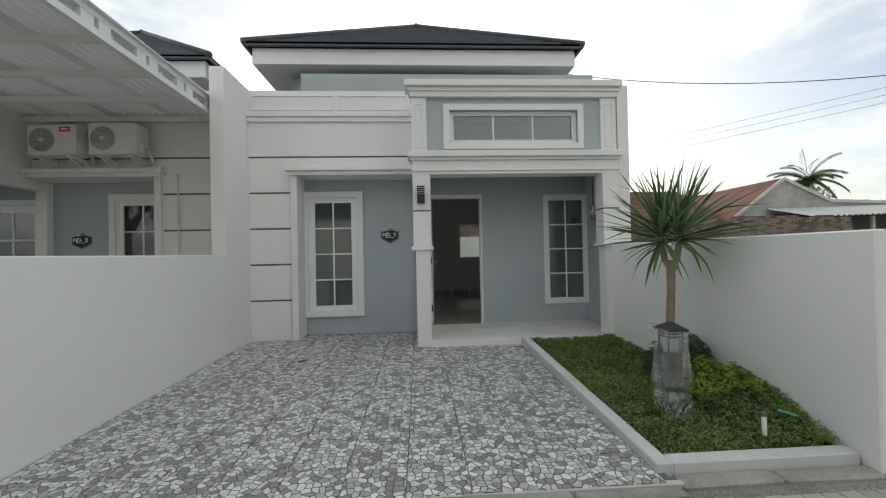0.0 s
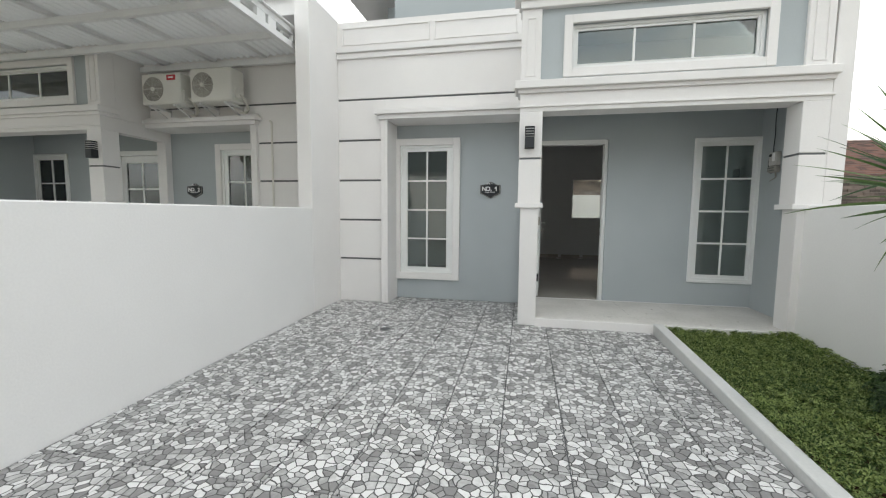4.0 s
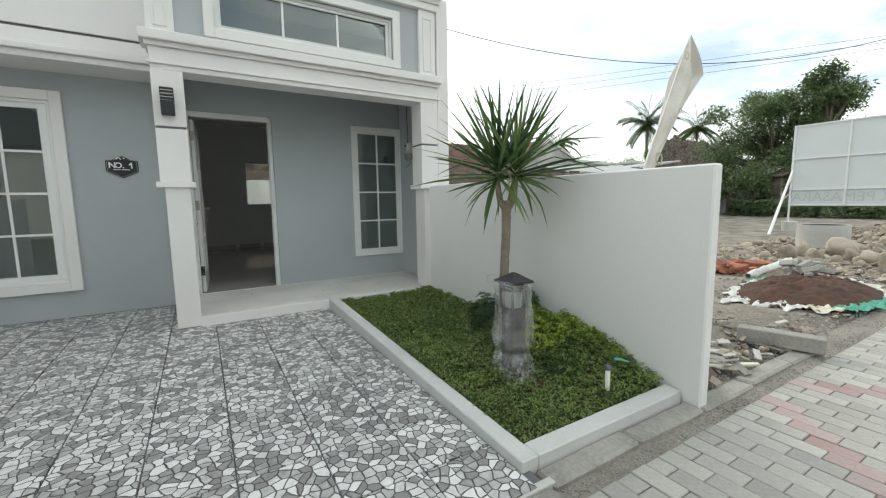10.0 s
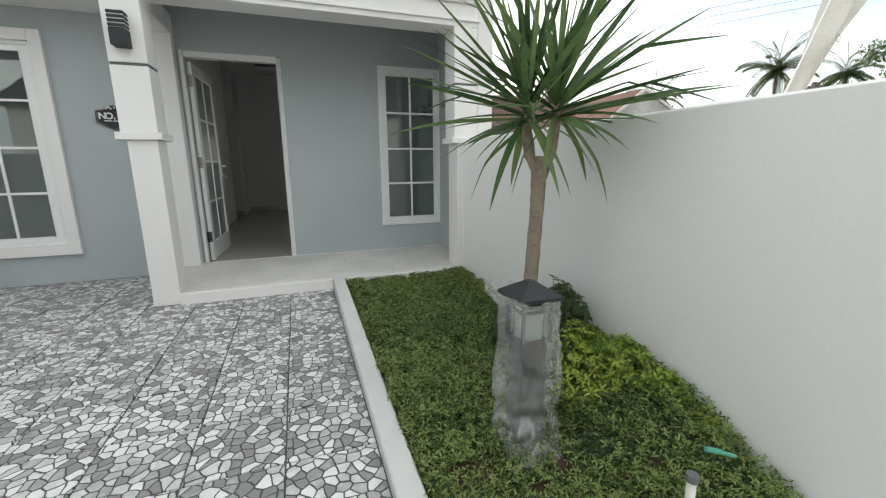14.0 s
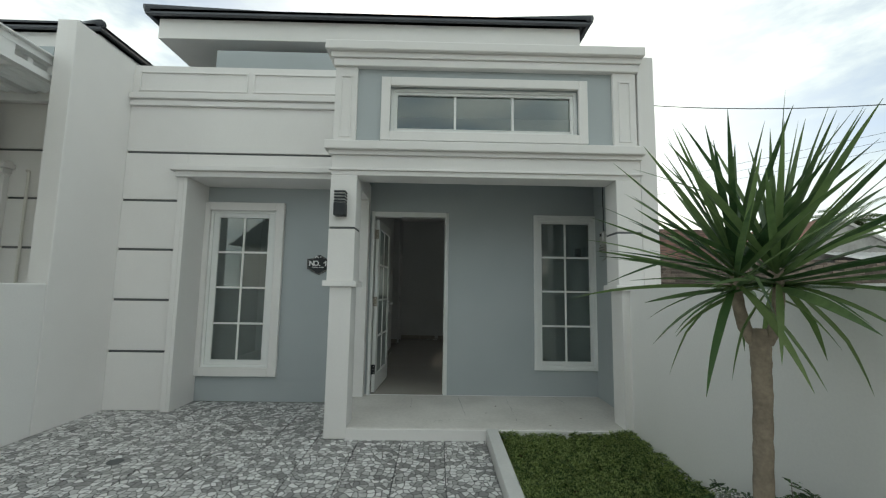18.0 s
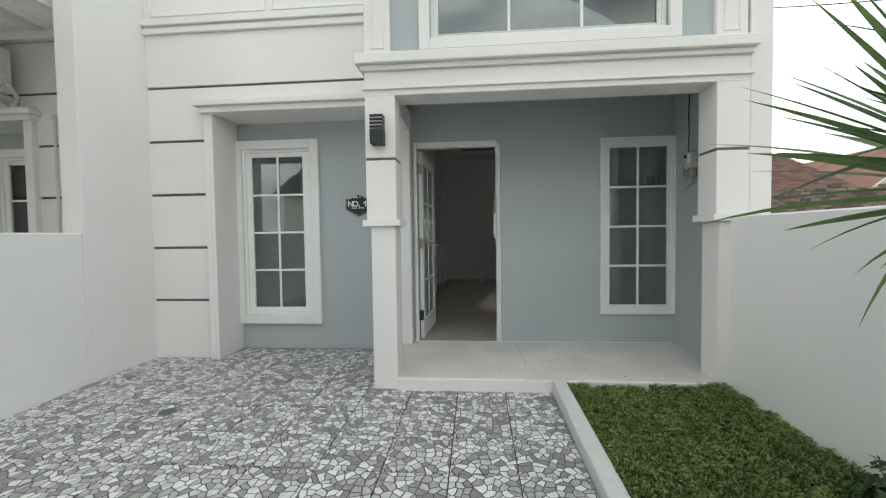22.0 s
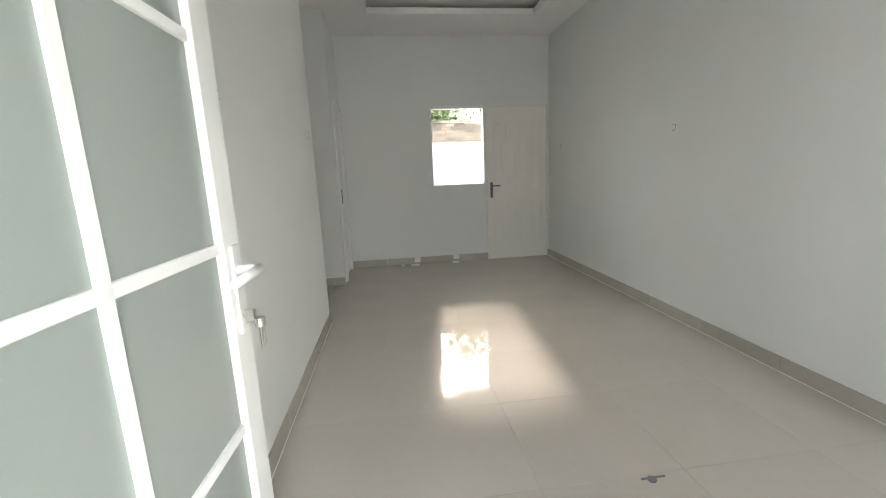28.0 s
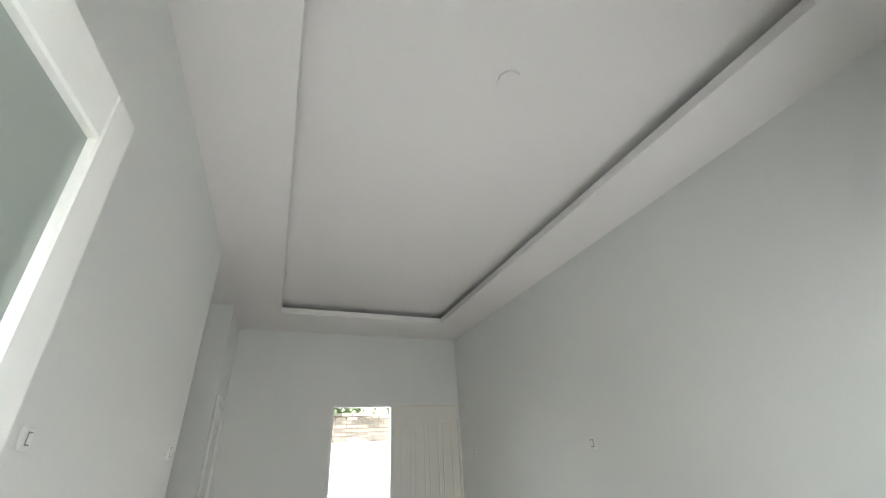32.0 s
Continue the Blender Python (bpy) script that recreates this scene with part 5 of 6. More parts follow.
# ---- crumbs of mortar left on the porch screed ----
def porch_crumbs():
    rng = random.Random(31)
    verts, faces = [], []

    def crumb(x, y, r):
        i0, z = len(verts), 0.0945
        k = 5
        verts.extend((x + r * math.cos(6.2832 * a / k) * rng.uniform(0.6, 1.2), y + r * math.sin(6.2832 * a / k) * rng.uniform(0.6, 1.2), z) for a in range(k))
        verts.append((x + 0.2 * r, y, z + 0.55 * r))
        faces.extend((i0 + a, i0 + (a + 1) % k, i0 + k) for a in range(k))

    for cx, sx, n in ((0.98, 0.10, 90), (1.28, 0.06, 40), (1.49, 0.07, 45)):
        for _ in range(n):
            crumb(rng.gauss(cx, sx), min(5.92, max(5.63, rng.gauss(5.78, 0.05))), rng.uniform(0.003, 0.008))
    for _ in range(26):
        crumb(rng.uniform(0.5, 2.7), rng.uniform(5.65, 6.62), rng.uniform(0.002, 0.005))
    tagged(new("mortar_crumbs", leaf_mesh("mortar_crumbs", verts, faces, CEMENT)), "dry cement crumbs scattered on the porch screed", "crumbs", "", "stuff")
    verts, faces = [], []
    for x, y, r in ((2.346, 5.906, 0.010), (1.462, 6.046, 0.009), (1.584, 6.278, 0.012), (1.992, 5.681, 0.011)):
        for _ in range(2):
            crumb(x + rng.uniform(-0.008, 0.008), y + rng.uniform(-0.008, 0.008), r * rng.uniform(0.6, 1.0))
    tagged(new("soil_crumbs", leaf_mesh("soil_crumbs", verts, faces, SOIL)), "few dark soil crumbs on the porch screed", "crumbs", "", "stuff")


porch_crumbs()


# ---- yard tiles ----
def yard_tiles():
    par = bpy.data.objects["floor_yard_bed"]
    me = to_mesh("tile", bbox(-0.1795, 0.1795, -0.1795, 0.1795, -0.012, 0.0, 0.003), PEBBLE)
    p = 0.366
    for i in range(-7, 5):
        for j in range(0, 13):
            xa, xb = -0.06 + p * i, -0.06 + p * (i + 1)
            yb, ya = 6.695 - p * j, 6.695 - p * (j + 1)
            if xa > 0.0 and yb > 5.60:
                yb = 5.585
            xa, xb, ya, yb = max(xa, -2.498), min(xb, 1.403), max(ya, 2.327), yb
            if xb - xa < 0.03 or yb - ya < 0.03:
                continue
            cx, cy = (xa + xb) / 2, (ya + yb) / 2
            if xb - xa > p - 0.001 and yb - ya > p - 0.001:
                o = new("tile", me)
            else:
                hx, hy = (xb - xa) / 2 - 0.0026, (yb - ya) / 2 - 0.0026
                o = new("tile", to_mesh("tile_cut", bbox(-hx, hx, -hy, hy, -0.012, 0.0, 0.003), PEBBLE))
            o.location = (cx, cy, fall(cy))
            o.rotation_euler = (0.0165 if cy < 5.8 else 0.0, 0, 0)
            o.parent = par


yard_tiles()


# ---- street pavers ----
def red_line(x):
    return 2.25 - 0.85 * abs((x - 0.51 + 1.425) % 2.85 - 1.425)


def pavers():
    par = bpy.data.objects["road"]
    me = [to_mesh("paver", bbox(-0.0513, 0.0513, -0.1033, 0.1033, -0.05, 0.0, 0.0035), m) for m in (PAVER, REDPAVER)]
    rest = [bmesh.new(), bmesh.new()]
    rng = random.Random(8)
    for i in range(-60, 190):
        x = 0.106 * i
        off = 0.105 if i % 2 else 0.0
        for j in range(15):
            y1 = 2.205 - off - 0.21 * j + (0.105 if j == 0 and off else 0)
            y0 = 2.205 - off - 0.21 * (j + 1)
            if j == 0 and off:
                y1 = 2.205
                y0 = 2.205 - 0.105 - 0.21
                y1, y0 = 2.205 - 0.105, 2.205 - 0.315
            y = (y0 + y1) / 2
            red = abs(y - red_line(x)) < 0.10
            z = -0.085 + rng.uniform(-0.0025, 0.0025)
            near = (1.5 < x < 5.6 and y > 1.30) or (-2.6 < x <= 1.5 and y > 1.77)
            if near:
                o = new("paver", me[red])
                o.location = (x, y, z)
                o.rotation_euler = (rng.uniform(-0.01, 0.01), rng.uniform(-0.01, 0.01), 0)
                o.parent = par
            else:
                box(rest[red], x - 0.0495, x + 0.0495, y - 0.1015, y + 0.1015, z - 0.03, z)
        if off:
            o = new("paver", bpy.data.meshes.get("half_paver") or to_mesh("half_paver", bbox(-0.0495, 0.0495, -0.049, 0.049, -0.05, 0.0, 0.005), PAVER))
            o.location = (x, 2.1535, -0.085)
            o.parent = par
            if not -2.6 < x < 5.6:
                bpy.data.objects.remove(o)
                box(rest[0], x - 0.0495, x + 0.0495, 2.104, 2.202, -0.11, -0.085)
    for k in (0, 1):
        o = part("far_pavers", rest[k], (PAVER, REDPAVER)[k], par)
        tagged(o, ("far grey street pavers", "far red zigzag street pavers")[k], kind="stuff")


pavers()


# ---- neighbour: carport roof, air conditioners, pipe ----
def carport():
    e = thing("carport_roof", (-2.75, 5.95, 3.20), "white steel carport roof with ribbed sheets over the neighbour's yard", "carport")
    y0, y1 = -1.0, 5.98
    def rise(y):
        return 3.24 + 0.012 * (5.87 - y)
    bm = bmesh.new()
    x = -2.80
    box(bm, x, x + 0.06, y0, y1, 3.20, 3.265)
    box(bm, x, x + 0.06, y0, y1, 3.36, 3.42)
    y, k = y1, 0
    while y > y0:
        solid_len, hole = (0.14, 0.34) if k % 2 else (0.14, 0.05)
        box(bm, x + 0.005, x + 0.055, y - solid_len, y, 3.26, 3.365)
        y -= solid_len + hole
        k += 1
    part("edge_beam", tilted(bm, lambda yy: rise(yy) - 3.24), STEEL, e, "white steel beam with cut-outs")
    part("edge_trim", tilted(bbox(-2.83, -2.70, y0, y1, 3.42, 3.436, 0.002), lambda yy: rise(yy) - 3.24), STEEL, e)
    for i in range(10):
        yy = 6.22 - 0.72 * i
        z = rise(yy) + 0.03
        part("purlin", bbox(-9.2, -2.80, yy - 0.025, yy + 0.025, z, z + 0.075, 0.003), STEEL, e)
    for xx in (-3.55, -4.35, -5.15, -5.95, -6.75, -7.55, -8.35):
        part("rafter", tilted(bbox(xx - 0.03, xx + 0.03, y0, 6.28, 3.346, 3.394, 0.003), lambda yy: rise(yy) - 3.24), STEEL, e)
    bm = bmesh.new()
    n = 62
    prev = None
    for i in range(n * 4 + 1):
        x = -9.2 + 6.42 * i / (n * 4)
        zz = 0.022 if i % 4 in (1, 2) else 0.0
        a = bm.verts.new((x, y0, rise(y0) + 0.155 + zz))
        b = bm.verts.new((x, 6.30, rise(6.30) + 0.155 + zz))
        if prev:
            bm.faces.new((prev[0], a, b, prev[1]))
        prev = (a, b)
    part("ribbed_sheet", bm, SHEET, e, "pale ribbed roof sheet")


carport()


def ac_unit(cx, badge, tall=0.42):
    e = thing("air_conditioner", (cx, 6.1, 2.71), "cream outdoor air conditioner unit on wall brackets" + (" with a red badge" if badge else ""), "air conditioner", "outdoor units")
    x0, x1, y0, y1, z0, z1 = cx - 0.32, cx + 0.32, 5.97 - (tall - 0.42), 6.22, 2.73, 2.73 + tall
    part("casing", bbox(x0, x1, y0, y1, z0, z1, 0.015), ACW, e)
    fx, fz = x0 + 0.20, (z0 + z1) / 2
    bm = bmesh.new()
    bmesh.ops.create_cone(bm, cap_ends=True, segments=32, radius1=0.165, radius2=0.165, depth=0.006, matrix=Matrix.Translation((fx, y0 - 0.002, fz)) @ Matrix.Rotation(radians(90), 4, "X"))
    part("fan_opening", bm, KERB, e, "grey fan opening")
    for r in (0.05, 0.067, 0.084, 0.101, 0.118, 0.135, 0.152, 0.165):
        bm = bmesh.new()
        pts = [(fx + r * math.cos(a * 0.2618), fz + r * math.sin(a * 0.2618)) for a in range(24)]
        for (xa, za), (xb, zb) in zip(pts, pts[1:] + pts[:1]):
            tube(bm, (xa, y0 - 0.012, za), (xb, y0 - 0.012, zb), 0.0014, seg=4, caps=False)
        part("grille_ring", bm, ACW, e)
    bm = bmesh.new()
    for k in range(8):
        a = k * 0.7854
        tube(bm, (fx + 0.03 * math.cos(a), y0 - 0.012, fz + 0.03 * math.sin(a)), (fx + 0.165 * math.cos(a), y0 - 0.012, fz + 0.165 * math.sin(a)), 0.0022, seg=4)
    part("grille_spokes", bm, ACW, e)
    bm = bmesh.new()
    bmesh.ops.create_cone(bm, cap_ends=True, segments=16, radius1=0.032, radius2=0.026, depth=0.016, matrix=Matrix.Translation((fx, y0 - 0.016, fz)) @ Matrix.Rotation(radians(90), 4, "X"))
    part("hub", bm, ACW, e)
    if badge:
        part("badge", bbox(x1 - 0.21, x1 - 0.07, y0 - 0.006, y0 + 0.001, z1 - 0.10, z1 - 0.03, 0.002), REDLOGO, e, "red maker's badge")
        part("badge_mark", bbox(x1 - 0.18, x1 - 0.10, y0 - 0.008, y0 - 0.004, z1 - 0.075, z1 - 0.055, 0), SIGNW, e)
    for s in (-0.2, 0.2):
        bm = bmesh.new()
        box(bm, cx + s - 0.015, cx + s + 0.015, 5.98, 6.33, 2.70, 2.73)
        tube(bm, (cx + s, 6.02, 2.70), (cx + s, 6.32, 2.58), 0.012, seg=6)
        box(bm, cx + s - 0.015, cx + s + 0.015, 6.31, 6.33, 2.56, 2.73)
        part("bracket", bm, STEEL, e, "white steel wall bracket")
    bm = bmesh.new()
    pts = [(x1, 6.1, 2.85), (x1 + 0.06, 6.12, 2.80), (x1 + 0.07, 6.2, 2.68), (x1 - 0.02, 6.26, 2.635), (x1 - 0.2, 6.29, 2.63)]
    for a, b in zip(pts, pts[1:]):
        tube(bm, a, b, 0.02, seg=8)
    part("pipe", bm, PIPEW, e, "white insulated pipe", True)
    part("valve_cover", bbox(x1, x1 + 0.02, 6.02, 6.18, 2.78, 2.92, 0.004), ACW, e)


ac_unit(-5.0, True)
ac_unit(-4.18, False, 0.44)
bm = bmesh.new()
tube(bm, (-3.50, 6.29, 0.0), (-3.50, 6.29, 2.50), 0.014, seg=8)
tube(bm, (-3.50, 6.29, 2.50), (-3.54, 6.31, 2.52), 0.016, seg=8)
single("drain_pipe", bm, PIPEW, "thin white drain pipe with a dark elbow on the neighbour's wall", "pipe")
solid("neighbour_yard", bbox(-9.5, -2.62, 1.9, 6.70, -0.1, -0.01, 0), CEMENT, "cement yard of the neighbouring house", "ground")
for nm, X_ in (("neighbour_door", -5.61),):
    ob = solid("door_neighbour", frame_bm(X_ - 1.115, X_ - 0.175, 0.09, 2.215, 6.672, 6.86, 0.055, 0.055, 0.012, 0.075, 0.004), UPVC, "closed white glazed door of the neighbouring house", "door")
    lf = part("leaf", frame_bm(X_ - 1.06, X_ - 0.23, 0.10, 2.14, 6.76, 6.80, 0.09, 0.09, 0.2, 0.11, 0.003), UPVC, ob)
    part("glazing_bar", bbox(X_ - 0.657, X_ - 0.633, 6.765, 6.795, 0.30, 2.03, 0.002), UPVC, lf)
    for k in range(4):
        if k:
            part("glazing_bar", bbox(X_ - 0.97, X_ - 0.32, 6.766, 6.794, 0.288 + 0.4325 * k, 0.312 + 0.4325 * k, 0.002), UPVC, lf)
        for a, b in ((-0.97, -0.645), (-0.645, -0.32)):
            part("pane", bbox(X_ + a, X_ + b, 6.778, 6.782, 0.30 + 0.4325 * k, 0.7325 + 0.4325 * k, 0), GLASS, lf, "tinted glass pane")


def curtain(x0, x1, y, z0, z1):
    """A gathered curtain hanging in soft folds behind a window."""
    bm = bmesh.new()
    prev = None
    n = int((x1 - x0) / 0.012)
    for i in range(n + 1):
        x = x0 + (x1 - x0) * i / n
        dy = 0.022 * math.sin(i * 0.62) + 0.012 * noise.noise(Vector((x * 6, y, 3)))
        a, b = bm.verts.new((x, y + dy, z0)), bm.verts.new((x, y + dy * 0.7, z1))
        if prev:
            bm.faces.new((prev[0], a, b, prev[1]))
        prev = (a, b)
    single("curtain", bm, CURTAIN, "pale grey-green curtain gathered behind the neighbour's window", "curtain", True, "neighbour's curtains")


curtain(-4.80, -3.75, 6.98, 0.085, 2.45)
curtain(-6.90, -5.65, 6.98, 0.085, 2.45)
curtain(-8.55, -7.65, 6.98, 0.085, 2.45)


# ---- building lot beside the house ----
def unit_ball(sub):
    bm = bmesh.new()
    bmesh.ops.create_icosphere(bm, subdivisions=sub, radius=1.0)
    bm.verts.index_update()
    out = [v.co.copy() for v in bm.verts], [[v.index for v in f.verts] for f in bm.faces]
    bm.free()
    return out


BALLS = {1: unit_ball(1), 2: unit_ball(2), 3: unit_ball(3)}


def rock(store, c, r, rng, squash=0.7, flat=False):
    """Add one uneven stone to the (vertices, faces) store."""
    c = Vector(c)
    turn = (rng.uniform(-0.5, 0.5), rng.uniform(-0.5, 0.5), rng.uniform(0, 6)) if flat else (rng.uniform(0, 6), rng.uniform(0, 6), rng.uniform(0, 6))
    size = (r * rng.uniform(1.0, 1.7), r, r * rng.uniform(0.25, 0.5)) if flat else (r, r * rng.uniform(0.7, 1.0), r * squash)
    m = Euler(turn).to_matrix() @ Matrix.Diagonal(size)
    vs, fs = BALLS[3 if r > 0.13 else 2 if r > 0.09 else 1]
    n0 = len(store[0])
    rough = 0.45 if flat else 0.3
    for v in vs:
        p = m @ v
        store[0].append(c + p * (1 + rough * noise.noise((p + c) * ((1.6 if flat else 1.5) / r)) + 0.12 * noise.noise((p + c) * 4.5 / r)))
    store[1].extend([[n0 + k for k in f] for f in fs])


def stones_mesh(name, store, mat):
    me = bpy.data.meshes.new(name)
    me.from_pydata(store[0], [], store[1])
    me.materials.append(mat)
    return me


def lot():
    rng = random.Random(21)
    spots = [(9.95, 4.40, 0.2), (11.2, 3.95, 0.30), (10.9, 4.4, 0.2), (11.9, 4.0, 0.22), (9.85, 2.95, 0.25), (10.6, 3.65, 0.17), (10.3, 4.1, 0.14)]
    for k in range(75):
        u = rng.random()
        x = 9.6 + 10 * u
        spots.append((x, 2.75 + rng.random() * (1.5 + 1.2 * u), rng.uniform(0.05, 0.14) * (1.0 if rng.random() < 0.85 else 1.6)))
    for x, y, r in spots:
        st = ([], [])
        rock(st, (x, y, -0.06 + heap(x, y) + r * 0.45), r, rng)
        me = stones_mesh("boulder", st, STONE)
        for pg in me.polygons:
            pg.use_smooth = True
        tagged(new("boulder", me), "rounded pale brown boulder lying on the lot", "stone", group="boulders on the lot")
    st = ([], [])
    for k in range(3200):
        x = rng.uniform(3.0, 9.0) if k < 1400 else rng.uniform(8.5, 24)
        y = 2.5 + rng.random() ** 1.4 * ((1.2 + 0.35 * x) if k < 1000 else 3.6)
        r = rng.uniform(0.006, 0.032) if x < 8.5 else rng.uniform(0.025, 0.10)
        rock(st, (x, y, -0.06 + heap(x, y) + r * 0.2), r, rng, 0.7, rng.random() > 0.45)
    tagged(new("rubble", stones_mesh("rubble", st, STONE)), "scattered small rubble, slabs and stones", "rubble", "", "stuff")
    # gravel and crumbs along the street edge
    st = ([], [])
    for k in range(6500):
        x = rng.uniform(1.4, 6.2) if k < 2600 else 2.8 + 8 * rng.random() ** 1.3
        y = rng.gauss(2.25, 0.03) if k < 1000 else rng.uniform(2.21, 2.62) if x > 2.75 else rng.gauss(2.25, 0.025)
        r = rng.uniform(0.003, 0.009)
        if k >= 2600:
            y = 2.45 + 1.6 * rng.random() ** 1.2
            r = rng.uniform(0.004, 0.016) * (1 + 0.08 * (x - 3))
        low = 0.06 * (1 - max(0.0, min(1.0, (y - 2.3) / 0.6)))
        rock(st, (x, y, (-0.097 if y < 2.42 else max(-0.097, -0.058 - low)) + r * 0.2), r, rng, 0.5)
    tagged(new("gravel", stones_mesh("gravel", st, KERB)), "dark gravel and crumbs along the street edge", "gravel", "", "stuff")
    # soil heap on sacking
    mx, my, ax, ay = 6.75, 3.08, 1.22, 0.66
    bm = bmesh.new()
    nr, ns = 30, 120
    rows = []
    for i in range(nr + 1):
        u = i / nr
        rows.append([bm.verts.new((mx + ax * u * math.cos(a) * (1 + 0.1 * math.sin(3 * a)), my + ay * u * math.sin(a),
                                   -0.05 + 0.19 * (1 - u ** 2) + (0.06 * noise.noise(Vector((u * 4 * math.cos(a), u * 4 * math.sin(a), 1))) + 0.045 * noise.noise(Vector((u * 13 * math.cos(a), u * 13 * math.sin(a), 3)))) * (1 - 0.6 * u)))
                     for a in (6.2832 * j / ns for j in range(ns))])
    for a, b in zip(rows[1:], rows[2:]):
        for j in range(ns):
            bm.faces.new((a[j], a[(j + 1) % ns], b[(j + 1) % ns], b[j]))
    c = bm.verts.new((mx, my, 0.11))
    for j in range(ns):
        bm.faces.new((c, rows[1][j], rows[1][(j + 1) % ns]))
    single("soil_mound", bm, REDSOIL, "low mound of red-brown soil on plastic sacking", "soil", True)
    for k in range(16):
        a0 = 6.2832 * k / 16 + rng.uniform(-0.2, 0.2)
        wide, reach = rng.uniform(0.6, 1.7), rng.uniform(0.45, 0.8)
        bm = bmesh.new()
        grid = []
        for i in range(37):
            a = a0 + reach * i / 36
            end = 0.25 + 0.75 * math.sin(math.pi * i / 36) ** 0.6 + 0.35 * noise.noise(Vector((i * 0.35, k, 4)))
            row = []
            for j in range(10):
                v = j / 9
                rad = 0.90 + wide * (0.16 + 0.22 * noise.noise(Vector((a * 6, k, 2)))) * v * end + 0.07 * noise.noise(Vector((a * 4, v * 2, k)))
                crumple = 0.05 * noise.noise(Vector((a * 9, v * 3 + k, 5))) + 0.04 * abs(noise.noise(Vector((a * 17, v * 4, k)))) + 0.006 * noise.noise(Vector((a * 60, v * 14, k)))
                row.append(bm.verts.new((mx + ax * rad * math.cos(a) * (1 + 0.1 * math.sin(3 * a)), my + ay * rad * math.sin(a), -0.045 + 0.012 * math.sin(math.pi * v) + crumple)))
            grid.append(row)
        for p, q in zip(grid, grid[1:]):
            for j in range(9):
                bm.faces.new((p[j], p[j + 1], q[j + 1], q[j]))
        tone = 1 if k in (10, 11, 2) else 2 if k in (0, 9, 13, 14) else 0
        single("plastic_sack", bm, (SACKW, SACKG, SACKC)[tone], ("crumpled white", "crumpled green", "crumpled cream")[tone] + " plastic sacking round the soil heap", "sack", True, "sacks round the soil")
    bm = bmesh.new()
    prev = None
    for i in range(24):
        u = i / 23
        c = Vector((6.85 + 1.35 * u, 3.80 - 0.03 * u, 0.03 + 0.12 * u))
        ring = [bm.verts.new(c + Vector((0, math.cos(q), math.sin(q))) * (0.05 + 0.03 * noise.noise(Vector((u * 9, q, 1))))) for q in (6.2832 * j / 10 for j in range(10))]
        if prev:
            for j in range(10):
                bm.faces.new((prev[j], prev[(j + 1) % 10], ring[(j + 1) % 10], ring[j]))
        prev = ring
    single("rolled_sack", bm, SACKW, "rolled white plastic sack behind the soil heap", "sack", True)
    for k in range(15):
        m = pose(7.35 + rng.uniform(-0.33, 0.33), 3.32 + rng.uniform(-0.18, 0.16), 0.12 + 0.06 * (k % 3), rng.uniform(-35, 35), rng.uniform(-35, 35), rng.uniform(0, 180))
        bm = bbox(-0.09, 0.09, -0.045, 0.045, -0.035, 0.035, 0.006)
        bmesh.ops.transform(bm, matrix=m, verts=bm.verts)
        single("paving_block", bm, PAVER, "loose grey paving block on the soil heap", "paving block", group="loose paving blocks")
    for k in range(30):
        m = pose(7.8 + rng.uniform(-0.55, 0.55), 4.25 + rng.uniform(-0.25, 0.3), -0.02 + 0.05 * (k % 3), rng.uniform(-15, 15), rng.uniform(-15, 15), rng.uniform(0, 180))
        bm = bbox(-0.1, 0.1, -0.05, 0.05, -0.025, 0.025, 0.004)
        bmesh.ops.transform(bm, matrix=m, verts=bm.verts)
        single("red_brick", bm, REDBRICK, "loose orange-red brick in a heap", "brick", group="loose bricks")
    # concrete post, planks, board, sack by the wall end
    bm = bbox(-0.28, 0.28, -0.065, 0.065, 0, 0.12, 0.008)
    bmesh.ops.transform(bm, matrix=pose(4.25, 2.50, -0.06, 0, 0, -72), verts=bm.verts)
    single("concrete_post", bm, KERB, "grey precast concrete post lying by the street", "concrete post")
    for k, (px, py, pz, lng, wid, turn, tip) in enumerate(((3.02, 2.80, 0.00, 0.34, 0.05, -20, 4), (3.10, 2.86, 0.05, 0.36, 0.035, -28, 2), (3.05, 2.95, 0.09, 0.30, 0.045, -12, -3),
                                                          (3.22, 2.58, -0.03, 0.42, 0.018, -24, 3), (3.30, 2.72, -0.03, 0.16, 0.03, -48, 0), (2.98, 2.62, 0.02, 0.22, 0.06, 12, 6),
                                                          (3.12, 3.05, 0.12, 0.28, 0.03, -38, 5), (3.42, 2.52, -0.05, 0.24, 0.014, -30, 0))):
        bm = bbox(-lng, lng, -wid, wid, 0, 0.016, 0.002)
        bmesh.ops.transform(bm, matrix=pose(px, py, pz, tip, tip * 0.8, turn), verts=bm.verts)
        single("plank", bm, (WOODP, KERB, SACKC)[(0, 0, 2, 2, 1, 1, 0, 2)[k]], ("weathered timber", "grey cement-stained", "pale painted")[(0, 0, 2, 2, 1, 1, 0, 2)[k]] + " plank in a scrap heap by the wall", "plank", group="scrap planks")
    for k in range(7):
        bm = bbox(-0.13, 0.13, -0.08, 0.08, -0.02, 0.02, 0.006)
        bmesh.ops.transform(bm, matrix=pose(2.98 + rng.uniform(0, 0.45), 2.56 + rng.uniform(0, 0.5), -0.05 + 0.03 * (k % 3), rng.uniform(-20, 20), rng.uniform(-20, 20), rng.uniform(0, 180)), verts=bm.verts)
        single("broken_slab", bm, KERB, "broken grey concrete slab in the scrap heap", "slab", group="broken slabs")
    chips = [bmesh.new(), bmesh.new(), bmesh.new()]
